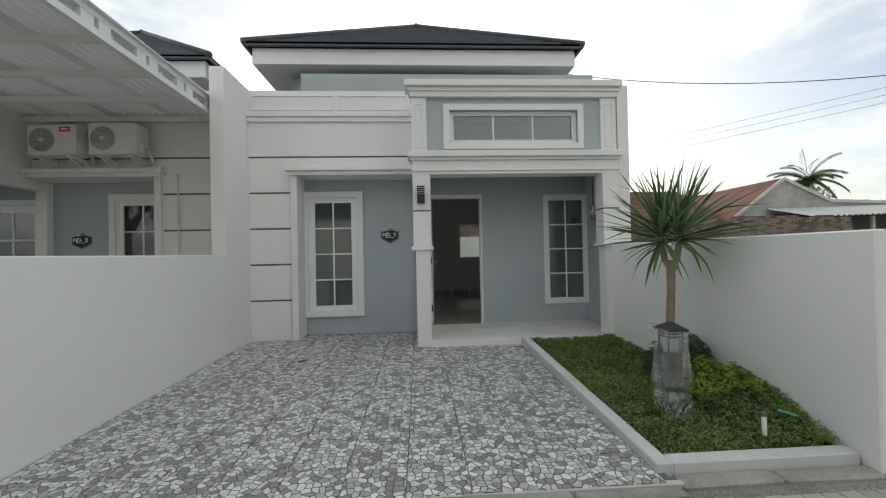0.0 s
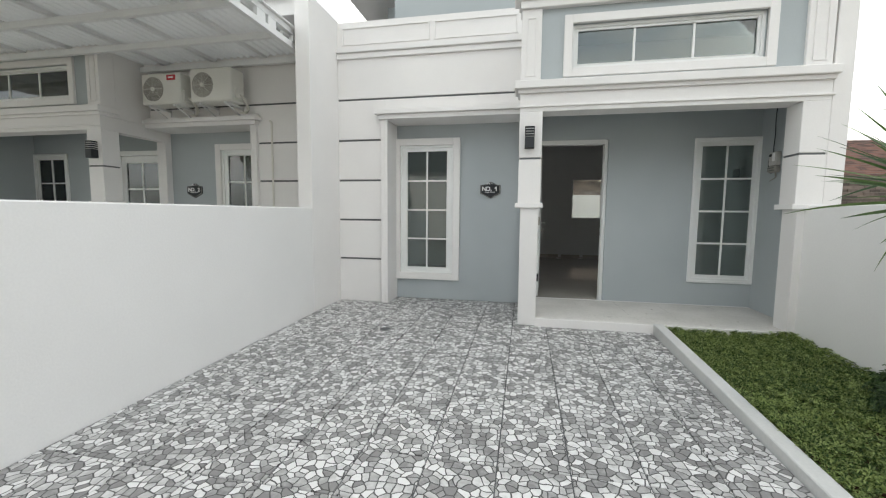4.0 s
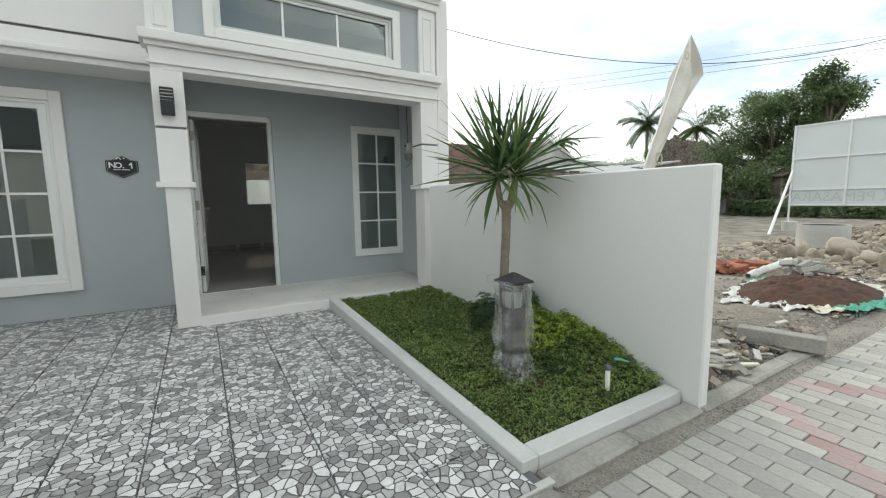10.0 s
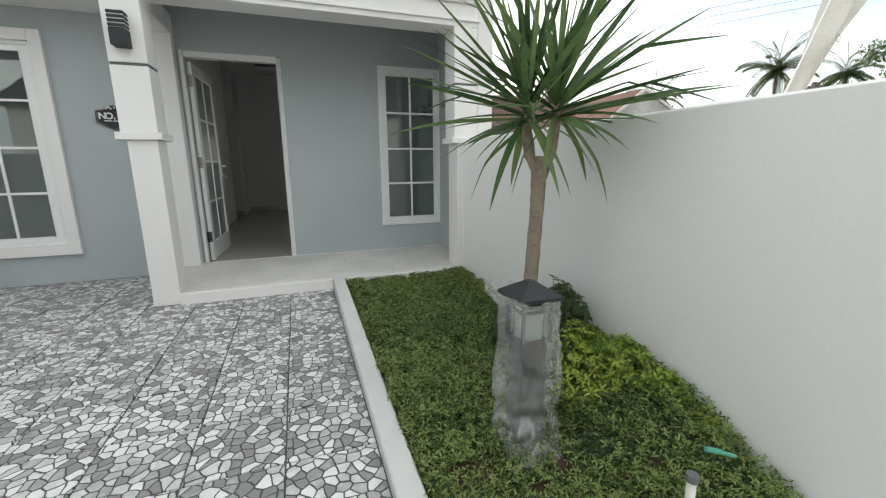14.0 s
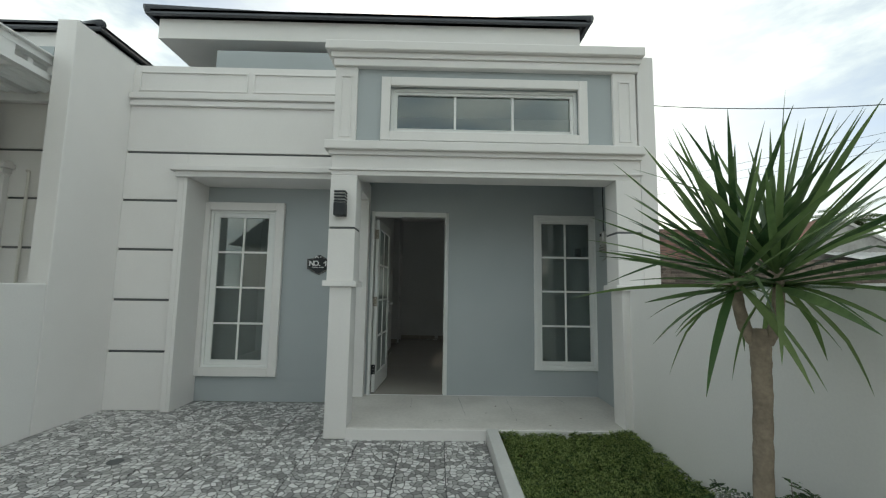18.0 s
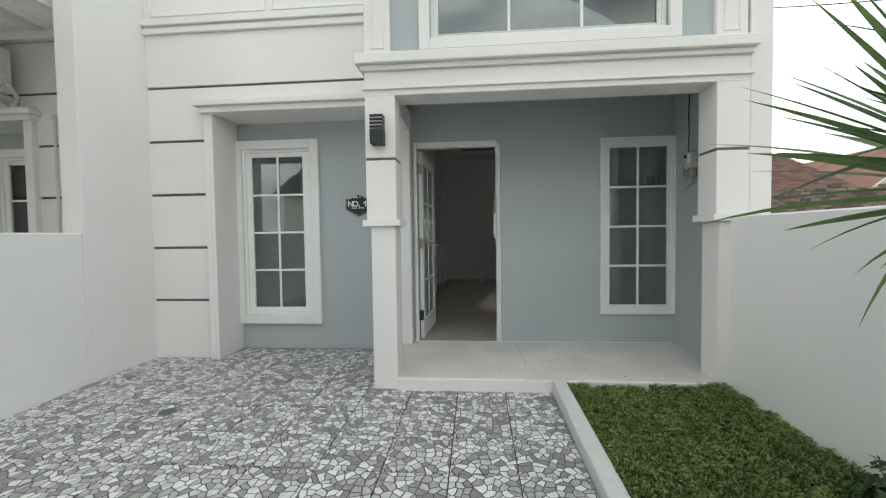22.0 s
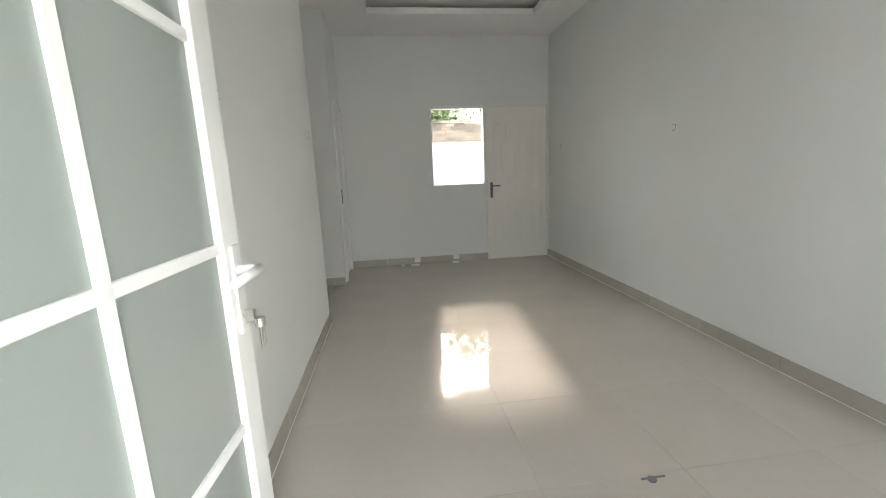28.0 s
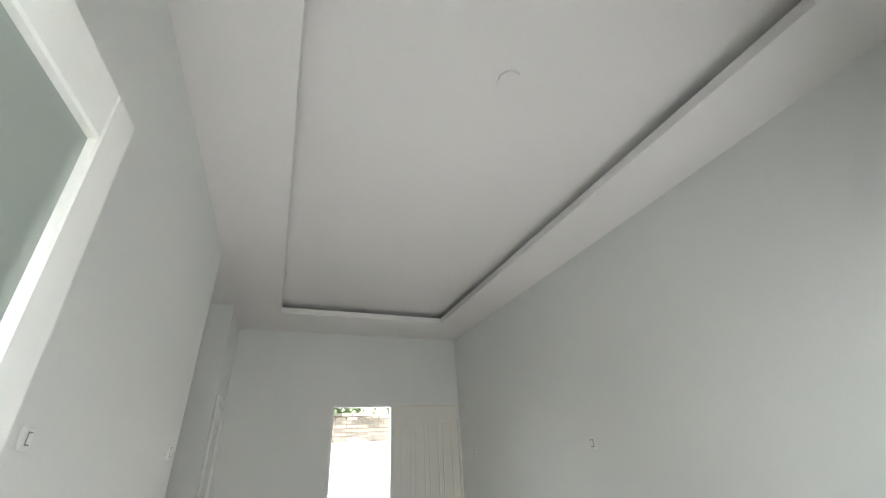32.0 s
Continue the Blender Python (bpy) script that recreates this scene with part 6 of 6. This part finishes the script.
    for k in range(170):
        x, y = 2.86 + abs(rng.gauss(0, 0.75)), rng.uniform(2.46, 3.5)
        m = pose(x, y, -0.045 + rng.uniform(0, 0.03), rng.uniform(-25, 25), rng.uniform(-25, 25), rng.uniform(0, 180))
        w = rng.uniform(0.01, 0.05)
        box(chips[k % 3], -w * rng.uniform(1, 3), w, -w * 0.6, w * 0.6, -0.006, 0.006, m)
    for bm, mat, txt in zip(chips, (WOODP, KERB, CEMENT), ("splintered wood", "broken concrete", "grey plaster")):
        solid("debris", bm, mat, "scattered chips of %s by the wall's end" % txt, "debris", "stuff")
    bm = prism(bmesh.new(), [(-0.20, 0.0), (0.22, 0.03), (-0.12, 0.30), (-0.20, 0.26)], -0.008, 0.008)
    bmesh.ops.transform(bm, matrix=pose(2.99, 2.44, -0.08, -14, 0, 8), verts=bm.verts)
    single("brown_board", bm, BROWNBOARD, "dark brown broken board leaning at the wall's end", "board")
    # thin plastic sheet thrown over the scrap
    bm = bmesh.new()
    rows = []
    for i in range(29):
        u = i / 28
        row = []
        for j in range(17):
            v = j / 16
            x, y = 2.92 + 0.85 * u + 0.08 * noise.noise(Vector((u * 3, v * 3, 1))), 2.92 + 0.50 * v + 0.10 * noise.noise(Vector((u * 2, v * 4, 8)))
            z = -0.03 + 0.20 * (1 - u) ** 0.8 * (0.6 + 0.4 * math.sin(3.1 * v)) + 0.05 * abs(noise.noise(Vector((u * 7, v * 9, 2)))) + 0.02 * noise.noise(Vector((u * 20, v * 20, 3)))
            row.append(bm.verts.new((x, y, z)))
        rows.append(row)
    for p, q in zip(rows, rows[1:]):
        for j in range(16):
            bm.faces.new((p[j], p[j + 1], q[j + 1], q[j]))
    single("plastic_sheet", bm, SACKW, "crumpled thin white plastic sheet over the scrap heap", "plastic sheet", True)
    # well ring
    e = thing("well_ring", (12.85, 4.72, -0.05), "precast concrete well ring standing on the lot", "well ring")
    bm = bmesh.new()
    for r in (0.48, 0.43):
        bmesh.ops.create_cone(bm, cap_ends=False, segments=40, radius1=r, radius2=r, depth=0.52, matrix=Matrix.Translation((12.85, 4.72, 0.22)))
    vs = [[bm.verts.new((12.85 + r * math.cos(6.2832 * i / 40), 4.72 + r * math.sin(6.2832 * i / 40), 0.481)) for i in range(40)] for r in (0.43, 0.482)]
    for i in range(40):
        bm.faces.new((vs[0][i], vs[1][i], vs[1][(i + 1) % 40], vs[0][(i + 1) % 40]))
    part("ring", bm, CEMENT, e, "", True)
    # inner tube in dark grey paints the shade inside the ring
    bm = bmesh.new()
    bmesh.ops.create_cone(bm, cap_ends=False, segments=40, radius1=0.425, radius2=0.425, depth=0.50, matrix=Matrix.Translation((12.85, 4.72, 0.22)))
    part("lining", bm, GROOVE, e, "inner face coloured dark for shade", True)
    # the fill is dark grey for the same painted shade
    bm = bmesh.new()
    bmesh.ops.create_cone(bm, cap_ends=True, segments=40, radius1=0.43, radius2=0.43, depth=0.02, matrix=Matrix.Translation((12.85, 4.72, 0.10)))
    part("inside", bm, GROOVE, e, "fill coloured dark for shade")
    bm = bmesh.new()
    tube(bm, (17.9, 7.05, -0.08), (17.9, 7.05, 0.28), 0.22, seg=20)
    single("concrete_drum", bm, CEMENT, "small concrete drum on the lot", "drum")


lot()


def billboard():
    e = thing("billboard", (22, 4.5, 0), "large white billboard seen from behind on a steel frame", "billboard")
    yl, yr, z0, z1 = 8.5, -3.0, 0.78, 4.05
    part("banner", bbox(22.0, 22.02, yr, yl, z0, z1, 0), BANNER, e, "pale translucent banner")
    for y in (8.47, 6.75, 5.1, 3.4, 1.7, 0.0, -1.7, -2.97):
        part("upright", bbox(21.93, 21.99, y - 0.03, y + 0.03, -0.05 if y in (8.47, 3.4, -1.7) else z0, z1, 0), STEEL, e)
    for z in (z0, 1.42, 2.7, z1):
        part("rail", bbox(21.94, 21.99, yr, yl, z - 0.025, z + 0.025, 0), STEEL, e)
    bm = text_bm("KANTOR PEMASARAN", 0.52, 0.002, "LEFT", 0.0)
    bmesh.ops.transform(bm, matrix=Matrix.Translation((21.975, 3.6, 1.10)) @ Matrix.Rotation(radians(90), 4, "Z") @ Matrix.Rotation(radians(90), 4, "X"), verts=bm.verts)
    part("lettering", bm, PALEINK, e, "pale lettering showing through from the front")
    bm = bmesh.new()
    tube(bm, (15.9, 6.9, -0.08), (21.95, 8.45, 2.2), 0.045, seg=8)
    part("brace", bm, STEEL, e, "white diagonal steel brace")


billboard()


# feather flag behind the wall
e = thing("feather_flag", (8.35, 7.0, -0.1), "faded white feather flag leaning on a pole", "flag")
bm = bmesh.new()
tube(bm, (8.33, 7.02, -0.1), (10.95, 7.02, 5.2), 0.02, 0.008, seg=6)
part("pole", bm, STEEL, e)
bm = bmesh.new()
prev = None
for i in range(41):
    u = i / 40
    x0, z = 9.20 + 1.75 * u, 1.65 + 3.5 * u
    w = (0.40 + 0.65 * u / 0.7) if u < 0.7 else 1.05 * (1 - (u - 0.7) / 0.3)
    row = []
    for j in range(9):
        v = j / 8
        row.append(bm.verts.new((x0 + w * v, 7.0 + w * (0.14 * math.sin(v * 8 + u * 3) + 0.06 * math.sin(v * 17 - u * 6)), z + 0.15 * v * w)))
    if prev:
        for j in range(8):
            bm.faces.new((prev[j], prev[j + 1], row[j + 1], row[j]))
    prev = row
cl = part("cloth", bm, FLAGM, e, "faded off-white cloth", True)
bm = bmesh.new()
for r0, cx, cz in ((0.15, 9.62, 2.08), (0.07, 10.42, 3.25), (0.10, 10.55, 4.55)):
    ring = [[bm.verts.new((cx + r * math.cos(a), 6.86, cz + r * math.sin(a))) for a in (6.2832 * k / 16 for k in range(16))] for r in (r0, r0 * 0.65)]
    for k in range(16):
        bm.faces.new((ring[0][k], ring[0][(k + 1) % 16], ring[1][(k + 1) % 16], ring[1][k]))
part("printed_mark", bm, WOODP, cl, "faded brown printed ring")


# ---- background buildings ----
def brick_wall(name, x0, x1, y, z0, z1, label, ragged=0.15, seed=1, courses=0.075):
    rng = random.Random(seed)
    ob = solid(name, bbox(x0, x1, y, y + 0.15, -0.1, z0, 0), RENDERED, label, "wall")
    bm = bmesh.new()
    z, k = z0, 0
    while z < z1 + ragged:
        x = x0 - (0.11 if k % 2 else 0)
        while x < x1:
            top = z1 + ragged * noise.noise(Vector((x * 0.9, seed, 0)))
            if z < top:
                dy = rng.uniform(-0.012, 0.012)
                box(bm, max(x, x0), min(x + 0.21, x1), y + dy, y + 0.13, z, z + courses - 0.012)
            x += 0.222
        z += courses
        k += 1
    o = part("bricks", bm, BRICKM, ob)
    tagged(o, "old weathered brown bricks", kind="stuff")
    part("mortar", bbox(x0, x1, y + 0.02, y + 0.12, z0, z1 - ragged, 0), SOIL, ob)


brick_wall("wall_brick_rear", -5.0, 9.0, 16.0, 1.2, 2.42, "old brown brick wall behind the back yard", 0.08, 2)
brick_wall("wall_brick_side", 4.6, 14.2, 12.5, 1.0, 2.2, "old brown brick wall beside the lot", 0.1, 5)
brick_wall("wall_brick_far", 33.0, 47.0, 21.5, 1.0, 6.2, "dark brick gable wall far off", 0.6, 7, 0.15)


def pitched(name, x0, x1, y0, y1, z0, z1, roofm, wallm, label):
    ob = tagged(new(name, to_mesh(name, bbox(x0, x1, y0, y1, -0.1, z0, 0), wallm)), label, "house")
    rows = 22
    for s in (0, 1):
        bm = bmesh.new()
        ym = (y0 + y1) / 2
        for k in range(rows):
            u0, u1 = k / rows, (k + 1) / rows
            ya = (y0 - 0.35) + (ym - y0 + 0.35) * u0 if s == 0 else (y1 + 0.35) + (ym - y1 - 0.35) * u0
            yb = (y0 - 0.35) + (ym - y0 + 0.35) * u1 if s == 0 else (y1 + 0.35) + (ym - y1 - 0.35) * u1
            za, zb = z0 - 0.15 + (z1 - z0 + 0.15) * u0, z0 - 0.15 + (z1 - z0 + 0.15) * u1
            n = 26
            for i in range(n):
                xa, xb = x0 - 0.3 + (x1 - x0 + 0.6) * i / n, x0 - 0.3 + (x1 - x0 + 0.6) * (i + 1) / n
                v = [bm.verts.new(p) for p in ((xa, ya, za + 0.014), (xb, ya, za + 0.014), (xb, yb, zb), (xa, yb, zb))]
                bm.faces.new(v)
        o = tagged(part("roof_slope", bm, roofm, ob), "rows of old clay tiles", kind="stuff")
    bm = bmesh.new()
    ym = (y0 + y1) / 2
    for ya in (y0 - 0.35, y1 + 0.35):
        v = [bm.verts.new(p) for p in ((x0 - 0.3, ya, z0 - 0.17), (x1 + 0.3, ya, z0 - 0.17), (x1 + 0.3, ym, z1 - 0.02), (x0 - 0.3, ym, z1 - 0.02))]
        bm.faces.new(v)
    part("roof_boarding", bm, BARK, ob)
    bm = bmesh.new()
    for x in (x0, x1 - 0.15):
        pts = [(y0, z0), ((y0 + y1) / 2, z1 - 0.05), (y1, z0)]
        f = [bm.verts.new((x, y, z)) for y, z in pts]
        b = [bm.verts.new((x + 0.15, y, z)) for y, z in pts]
        bm.faces.new(f)
        bm.faces.new(b[::-1])
    part("gable", bm, wallm, ob)
    return ob


pitched("tiled_house", 6.6, 11.5, 15.2, 20.5, 2.55, 3.88, CLAYROOF, BRICKM, "old house with a mossy clay tile roof behind the wall")
# grey gabled workshop with its gable to the street
ob = tagged(new("gabled_house", to_mesh("gabled_house", prism(bmesh.new(), [(12.2, -0.1), (18.6, -0.1), (18.6, 2.9), (16.1, 3.0), (14.3, 3.85), (12.2, 2.3)], 15.05, 20), RENDERED)), "grey rendered gabled house with rough walls", "house")
part("verge", bbox(14.25, 14.35, 15.0, 20.05, 3.84, 3.90, 0), KERB, ob)
for xa, xb, za, zb in ((11.8, 14.3, 2.05, 3.88), (14.3, 16.2, 3.88, 3.0), (16.2, 18.8, 3.0, 2.9)):
    part("roof_slope", prism(bmesh.new(), [(xa, za), (xb, zb), (xb, zb + 0.07), (xa, za + 0.07)], 15.08, 20.2), CLAYROOF, ob)
    part("verge_board", prism(bmesh.new(), [(xa, za - 0.03), (xb, zb - 0.03), (xb, zb + 0.09), (xa, za + 0.09)], 14.98, 15.07), CEMENT, ob, "pale cement verge")
# no hole here: a dark panel paints the doorway's shade
part("door_shade_panel", bbox(15.6, 16.4, 15.03, 15.06, -0.1, 2.0, 0), GROOVE, ob, "dark panel for the shade in an opening")
# open shed with a corrugated roof
ob = thing("shed", (16.2, 14.2, -0.1), "open shed with a pale corrugated sheet roof", "shed")
bm = bmesh.new()
prev = None
for i in range(121):
    x = 13.6 + 6.4 * i / 120
    dz = 0.03 * math.sin(i * 1.57)
    a, b = bm.verts.new((x, 13.2, 2.28 + dz + 0.02 * (x - 13.6))), bm.verts.new((x, 15.0, 2.72 + dz + 0.02 * (x - 13.6)))
    if prev:
        bm.faces.new((prev[0], a, b, prev[1]))
    prev = (a, b)
part("corrugated_roof", bm, ZINC, ob, "pale corrugated sheet", True)
for x in (14.0, 16.0, 18.0, 19.8):
    part("post", bbox(x - 0.05, x + 0.05, 13.35, 13.45, -0.1, 2.27, 0), WOODP, ob)
part("back_wall", bbox(13.8, 19.8, 14.85, 14.95, -0.1, 2.5, 0), GROOVE, ob, "dark back wall")
# low sheds below the coconut palms
ob = thing("far_shed", (26, 17.0, -0.1), "row of low sheds with rusty sheet roofs far off", "shed")
for k in range(5):
    x = 15.5 + 4.2 * k
    part("wall", bbox(x, x + 4.0, 17.0, 19.5, -0.1, 3.0, 0), (RENDERED, BRICKM)[k % 2], ob)
    part("roof", prism(bmesh.new(), [(x - 0.2, 3.0), (x + 4.2, 3.15 + 0.2 * (k % 3)), (x + 4.2, 3.25 + 0.2 * (k % 3)), (x - 0.2, 3.1)], 16.6, 19.8), ZINC, ob)
ob = thing("timber_shed", (32, 13.4, -0.1), "dark low timber shed with a sagging sheet roof under the tree", "shed")
part("wall", bbox(31.5, 33.5, 12.2, 15.2, -0.1, 2.3, 0), BARK, ob)
for k in range(4):
    part("roof_sheet", prism(bmesh.new(), [(30.9 + 0.1 * k, 2.35 + 0.12 * k), (33.8, 3.0 + 0.1 * k), (33.8, 3.05 + 0.1 * k), (30.9 + 0.1 * k, 2.4 + 0.12 * k)], 12.0 + 0.8 * k, 12.75 + 0.8 * k), ZINC if k == 1 else BARK, ob)
solid("road_far", bbox(23.4, 29.0, -14, 13, -0.13, -0.10, 0), ASPHALT, "pale grey road beyond the lot", "road")
# pale houses over the street
ob = tagged(new("opposite_house", to_mesh("opposite_house", bbox(-9, 9, -16, -9, -0.1, 3.4, 0), WHITE)), "plain pale house across the street", "house")
# doorways are dark panels on the solid wall, their shade painted
for x in (-6.5, -3.2, 0.6, 3.8, 6.6):
    part("door_shade_panel", bbox(x - 0.5, x + 0.5, -9.02, -8.98, 0, 2.2, 0), GROOVE, ob, "dark panel for the shade in an opening")
part("roof", prism(bmesh.new(), [(-9.4, 3.4), (9.4, 3.4), (7.0, 5.2), (-7.0, 5.2)], -16.4, -8.6), ROOF, ob)


# ---- trees ----
def tree(name, base, h, crown_r, n, label, seed, lobes=9, flat=0.8, low=0.45, leaf=0.012):
    rng = random.Random(seed)
    e = thing(name, base, label, "tree", "trees round the lot")
    b = Vector(base)
    tr = bmesh.new()
    top = b + Vector((0, 0, h * 0.45))
    tube(tr, b, top, h * 0.03, h * 0.02, 10)
    verts, faces = [], []
    for k in range(lobes):
        a = 2.4 * k + rng.uniform(-0.3, 0.3)
        up = low + (0.9 - low) * rng.random()
        rad = crown_r * rng.uniform(0.15, 0.85) * math.sqrt(max(0.1, 1 - ((up - 0.55) / 0.5) ** 2))
        c = b + Vector((rad * math.cos(a), rad * math.sin(a), h * up))
        tube(tr, top - Vector((0, 0, h * 0.15 * rng.random())), c, h * 0.012, h * 0.003, 6)
        r = crown_r * rng.uniform(0.2, 0.42) * min(1.0, (20 / lobes) ** 0.4)
        for _ in range(n // lobes):
            v = Vector((rng.gauss(0, 1), rng.gauss(0, 1), rng.gauss(0, 1))).normalized()
            q = 0.25 + 0.8 * rng.random() ** 0.6 + 0.45 * noise.noise(v * 2.6 + c)
            p = c + Vector((v.x * r, v.y * r, v.z * r * flat)) * q
            s = h * leaf * rng.uniform(0.7, 1.4)
            d = Vector((rng.uniform(-1, 1), rng.uniform(-1, 1), rng.uniform(-0.9, 0.3))).normalized()
            w = d.cross(Vector((rng.uniform(-0.6, 0.6), rng.uniform(-0.6, 0.6), 1))).normalized() * s * 0.5
            i0 = len(verts)
            verts += [p, p + d * s * 0.8 + w, p + d * s * 1.8, p + d * s * 0.8 - w]
            faces.append((i0, i0 + 1, i0 + 2, i0 + 3))
    part("trunk", tr, BARK, e, "", True)
    me = bpy.data.meshes.new("crown")
    me.from_pydata(verts, [], faces)
    me.materials.append(TREELEAF)
    cr = new("crown", me)
    cr.parent = e
    cr.matrix_parent_inverse = Matrix.Translation(-e.location)


def coconut(base, h, seed):
    rng = random.Random(seed)
    e = thing("coconut_palm", base, "tall coconut palm with drooping feathery fronds", "tree", "coconut palms")
    b = Vector(base)
    tr = bmesh.new()
    top = b + Vector((0.4, 0.2, h))
    tube(tr, b, b.lerp(top, 0.5) + Vector((0.15, 0, 0)), 0.17, 0.13, 8)
    tube(tr, b.lerp(top, 0.5) + Vector((0.15, 0, 0)), top, 0.13, 0.10, 8)
    part("trunk", tr, BARK, e, "", True)
    for k in range(26):
        bm = bmesh.new()
        az, el = k * 2.4 + rng.uniform(-0.2, 0.2), radians(rng.uniform(-30, 82))
        d = Vector((math.cos(az) * math.cos(el), math.sin(az) * math.cos(el), math.sin(el)))
        p, L, seg = top.copy(), rng.uniform(2.3, 3.2), 12
        for i in range(seg):
            q = p + d * L / seg
            tube(bm, p, q, 0.02, seg=4, caps=False)
            side = d.cross(Vector((0, 0, 1))).normalized()
            for s in (-1, 1):
                for m in range(3):
                    pp = p.lerp(q, m / 3)
                    leaflet(bm, pp, side * s + d * 0.5 + Vector((0, 0, -0.7)), Vector((0, 0, 1)), 0.72 * (1 - 0.6 * i / seg), 0.035)
            p, d = q, (d + Vector((0, 0, -0.115))).normalized()
        part("frond", bm, PALMLEAF, e)


tree("broad_tree", (35, 14.0, -0.1), 9.2, 5.6, 60000, "broad leafy green tree behind the billboard", 31, 70, 0.7, 0.16, 0.0095)
tree("broad_tree", (33.5, 11.0, -0.1), 10.6, 2.2, 9000, "tall thin leafy tree behind the billboard", 38, 14, 0.8, 0.55, 0.010)
tree("broad_tree", (30.5, 13.2, -0.1), 4.4, 2.4, 7000, "lower dark leafy bush beside the sheds", 32, 12, 0.9, 0.1, 0.02)
tree("broad_tree", (30.5, 22.0, -0.1), 5.6, 2.8, 7000, "dark leafy tree below the coconut palms", 43, 12, 0.8, 0.2)
tree("broad_tree", (44, 19, -0.1), 7.0, 4.0, 7000, "distant leafy green tree", 33, 12, 0.8, 0.2)
tree("broad_tree", (38, 25.5, -0.1), 6.2, 3.2, 6000, "dark leafy tree among the coconut palms", 39, 10, 0.8, 0.2)
tree("back_tree", (-0.5, 18.6, -0.1), 4.6, 2.6, 8000, "leafy tree behind the brick wall", 34, 12, 0.8, 0.3, 0.016)
tree("back_tree", (1.9, 18.2, -0.1), 4.2, 2.0, 7000, "leafy tree behind the brick wall", 40, 11, 0.8, 0.3, 0.016)
tree("back_tree", (4.2, 19.6, -0.1), 5.4, 2.8, 7000, "leafy tree behind the brick wall", 35, 11, 0.8, 0.3, 0.016)
tree("street_tree", (-14, -7, -0.1), 7.5, 3.2, 5000, "leafy tree across the street", 36, 10)
tree("street_tree", (13, -9, -0.1), 7.0, 3.2, 5000, "leafy tree across the street", 37, 10)
coconut((34.4, 23.2, -0.1), 7.8, 41)
coconut((43.0, 23.4, -0.1), 8.2, 42)
coconut((33.3, 32.8, -0.1), 7.2, 43)
def hedge():
    """Roadside weeds and bushes as one uneven band."""
    rng = random.Random(77)
    verts, faces = [], []
    for _ in range(9000):
        y = rng.uniform(-14, 14)
        top = 1.0 + 0.5 * noise.noise(Vector((y * 0.7, 0, 4)))
        p = Vector((29.8 + rng.gauss(0, 0.4), y, -0.1 + top * rng.random() ** 0.8))
        rosette(verts, faces, p, (rng.uniform(-1, 0.2), rng.uniform(-0.6, 0.6), 1), 4, 0.16, 0.035, rng, 0.4)
    tagged(new("hedge", leaf_mesh("hedge", verts, faces, TREELEAF)), "low green roadside hedge and weeds beyond the lot", "hedge", "", "stuff")


hedge()
for k, (cx, cy) in enumerate(((24, 26), (30, 30), (52, 24), (58, 10), (60, -5))):
    tree("far_tree", (cx, cy, -0.1), 5.0 + k % 3, 4.0, 3000, "distant tree on the skyline", 50 + k, 9, 0.6, 0.2, 0.02)

# ---- overhead wires ----
e = thing("overhead_wires", (20, 13, 6), "thin black overhead wires sagging across the sky", "wires")
for xa, ya, xb, yb, sag, r in ((9.43, 15.74, 26.76, 6.6, 1.26, 0.016), (20.1, 16.29, 26.5, 6.74, 0.0, 0.008), (21.13, 17.07, 28.26, 5.94, 0.0, 0.008), (22.29, 17.93, 29.6, 5.53, 0.0, 0.009)):
    bm = bmesh.new()
    lo, hi = (-0.25, 1.2) if sag else (-2.2, 1.8)
    pts = []
    for i in range(25):
        u = lo + (hi - lo) * i / 24
        pts.append((xa + (xb - xa) * u, ya + (yb - ya) * u, 8.0 - sag * 4 * u * (1 - u)))
    prev = None
    for x, y, z in pts:
        ring = [bm.verts.new((x + r * math.cos(q) * 0.6, y + r * math.cos(q) * 0.8, z + r * math.sin(q))) for q in (1.2566 * k for k in range(5))]
        if prev:
            for k in range(5):
                bm.faces.new((prev[k], prev[(k + 1) % 5], ring[(k + 1) % 5], ring[k]))
        prev = ring
    part("wire", bm, BLACK, e)
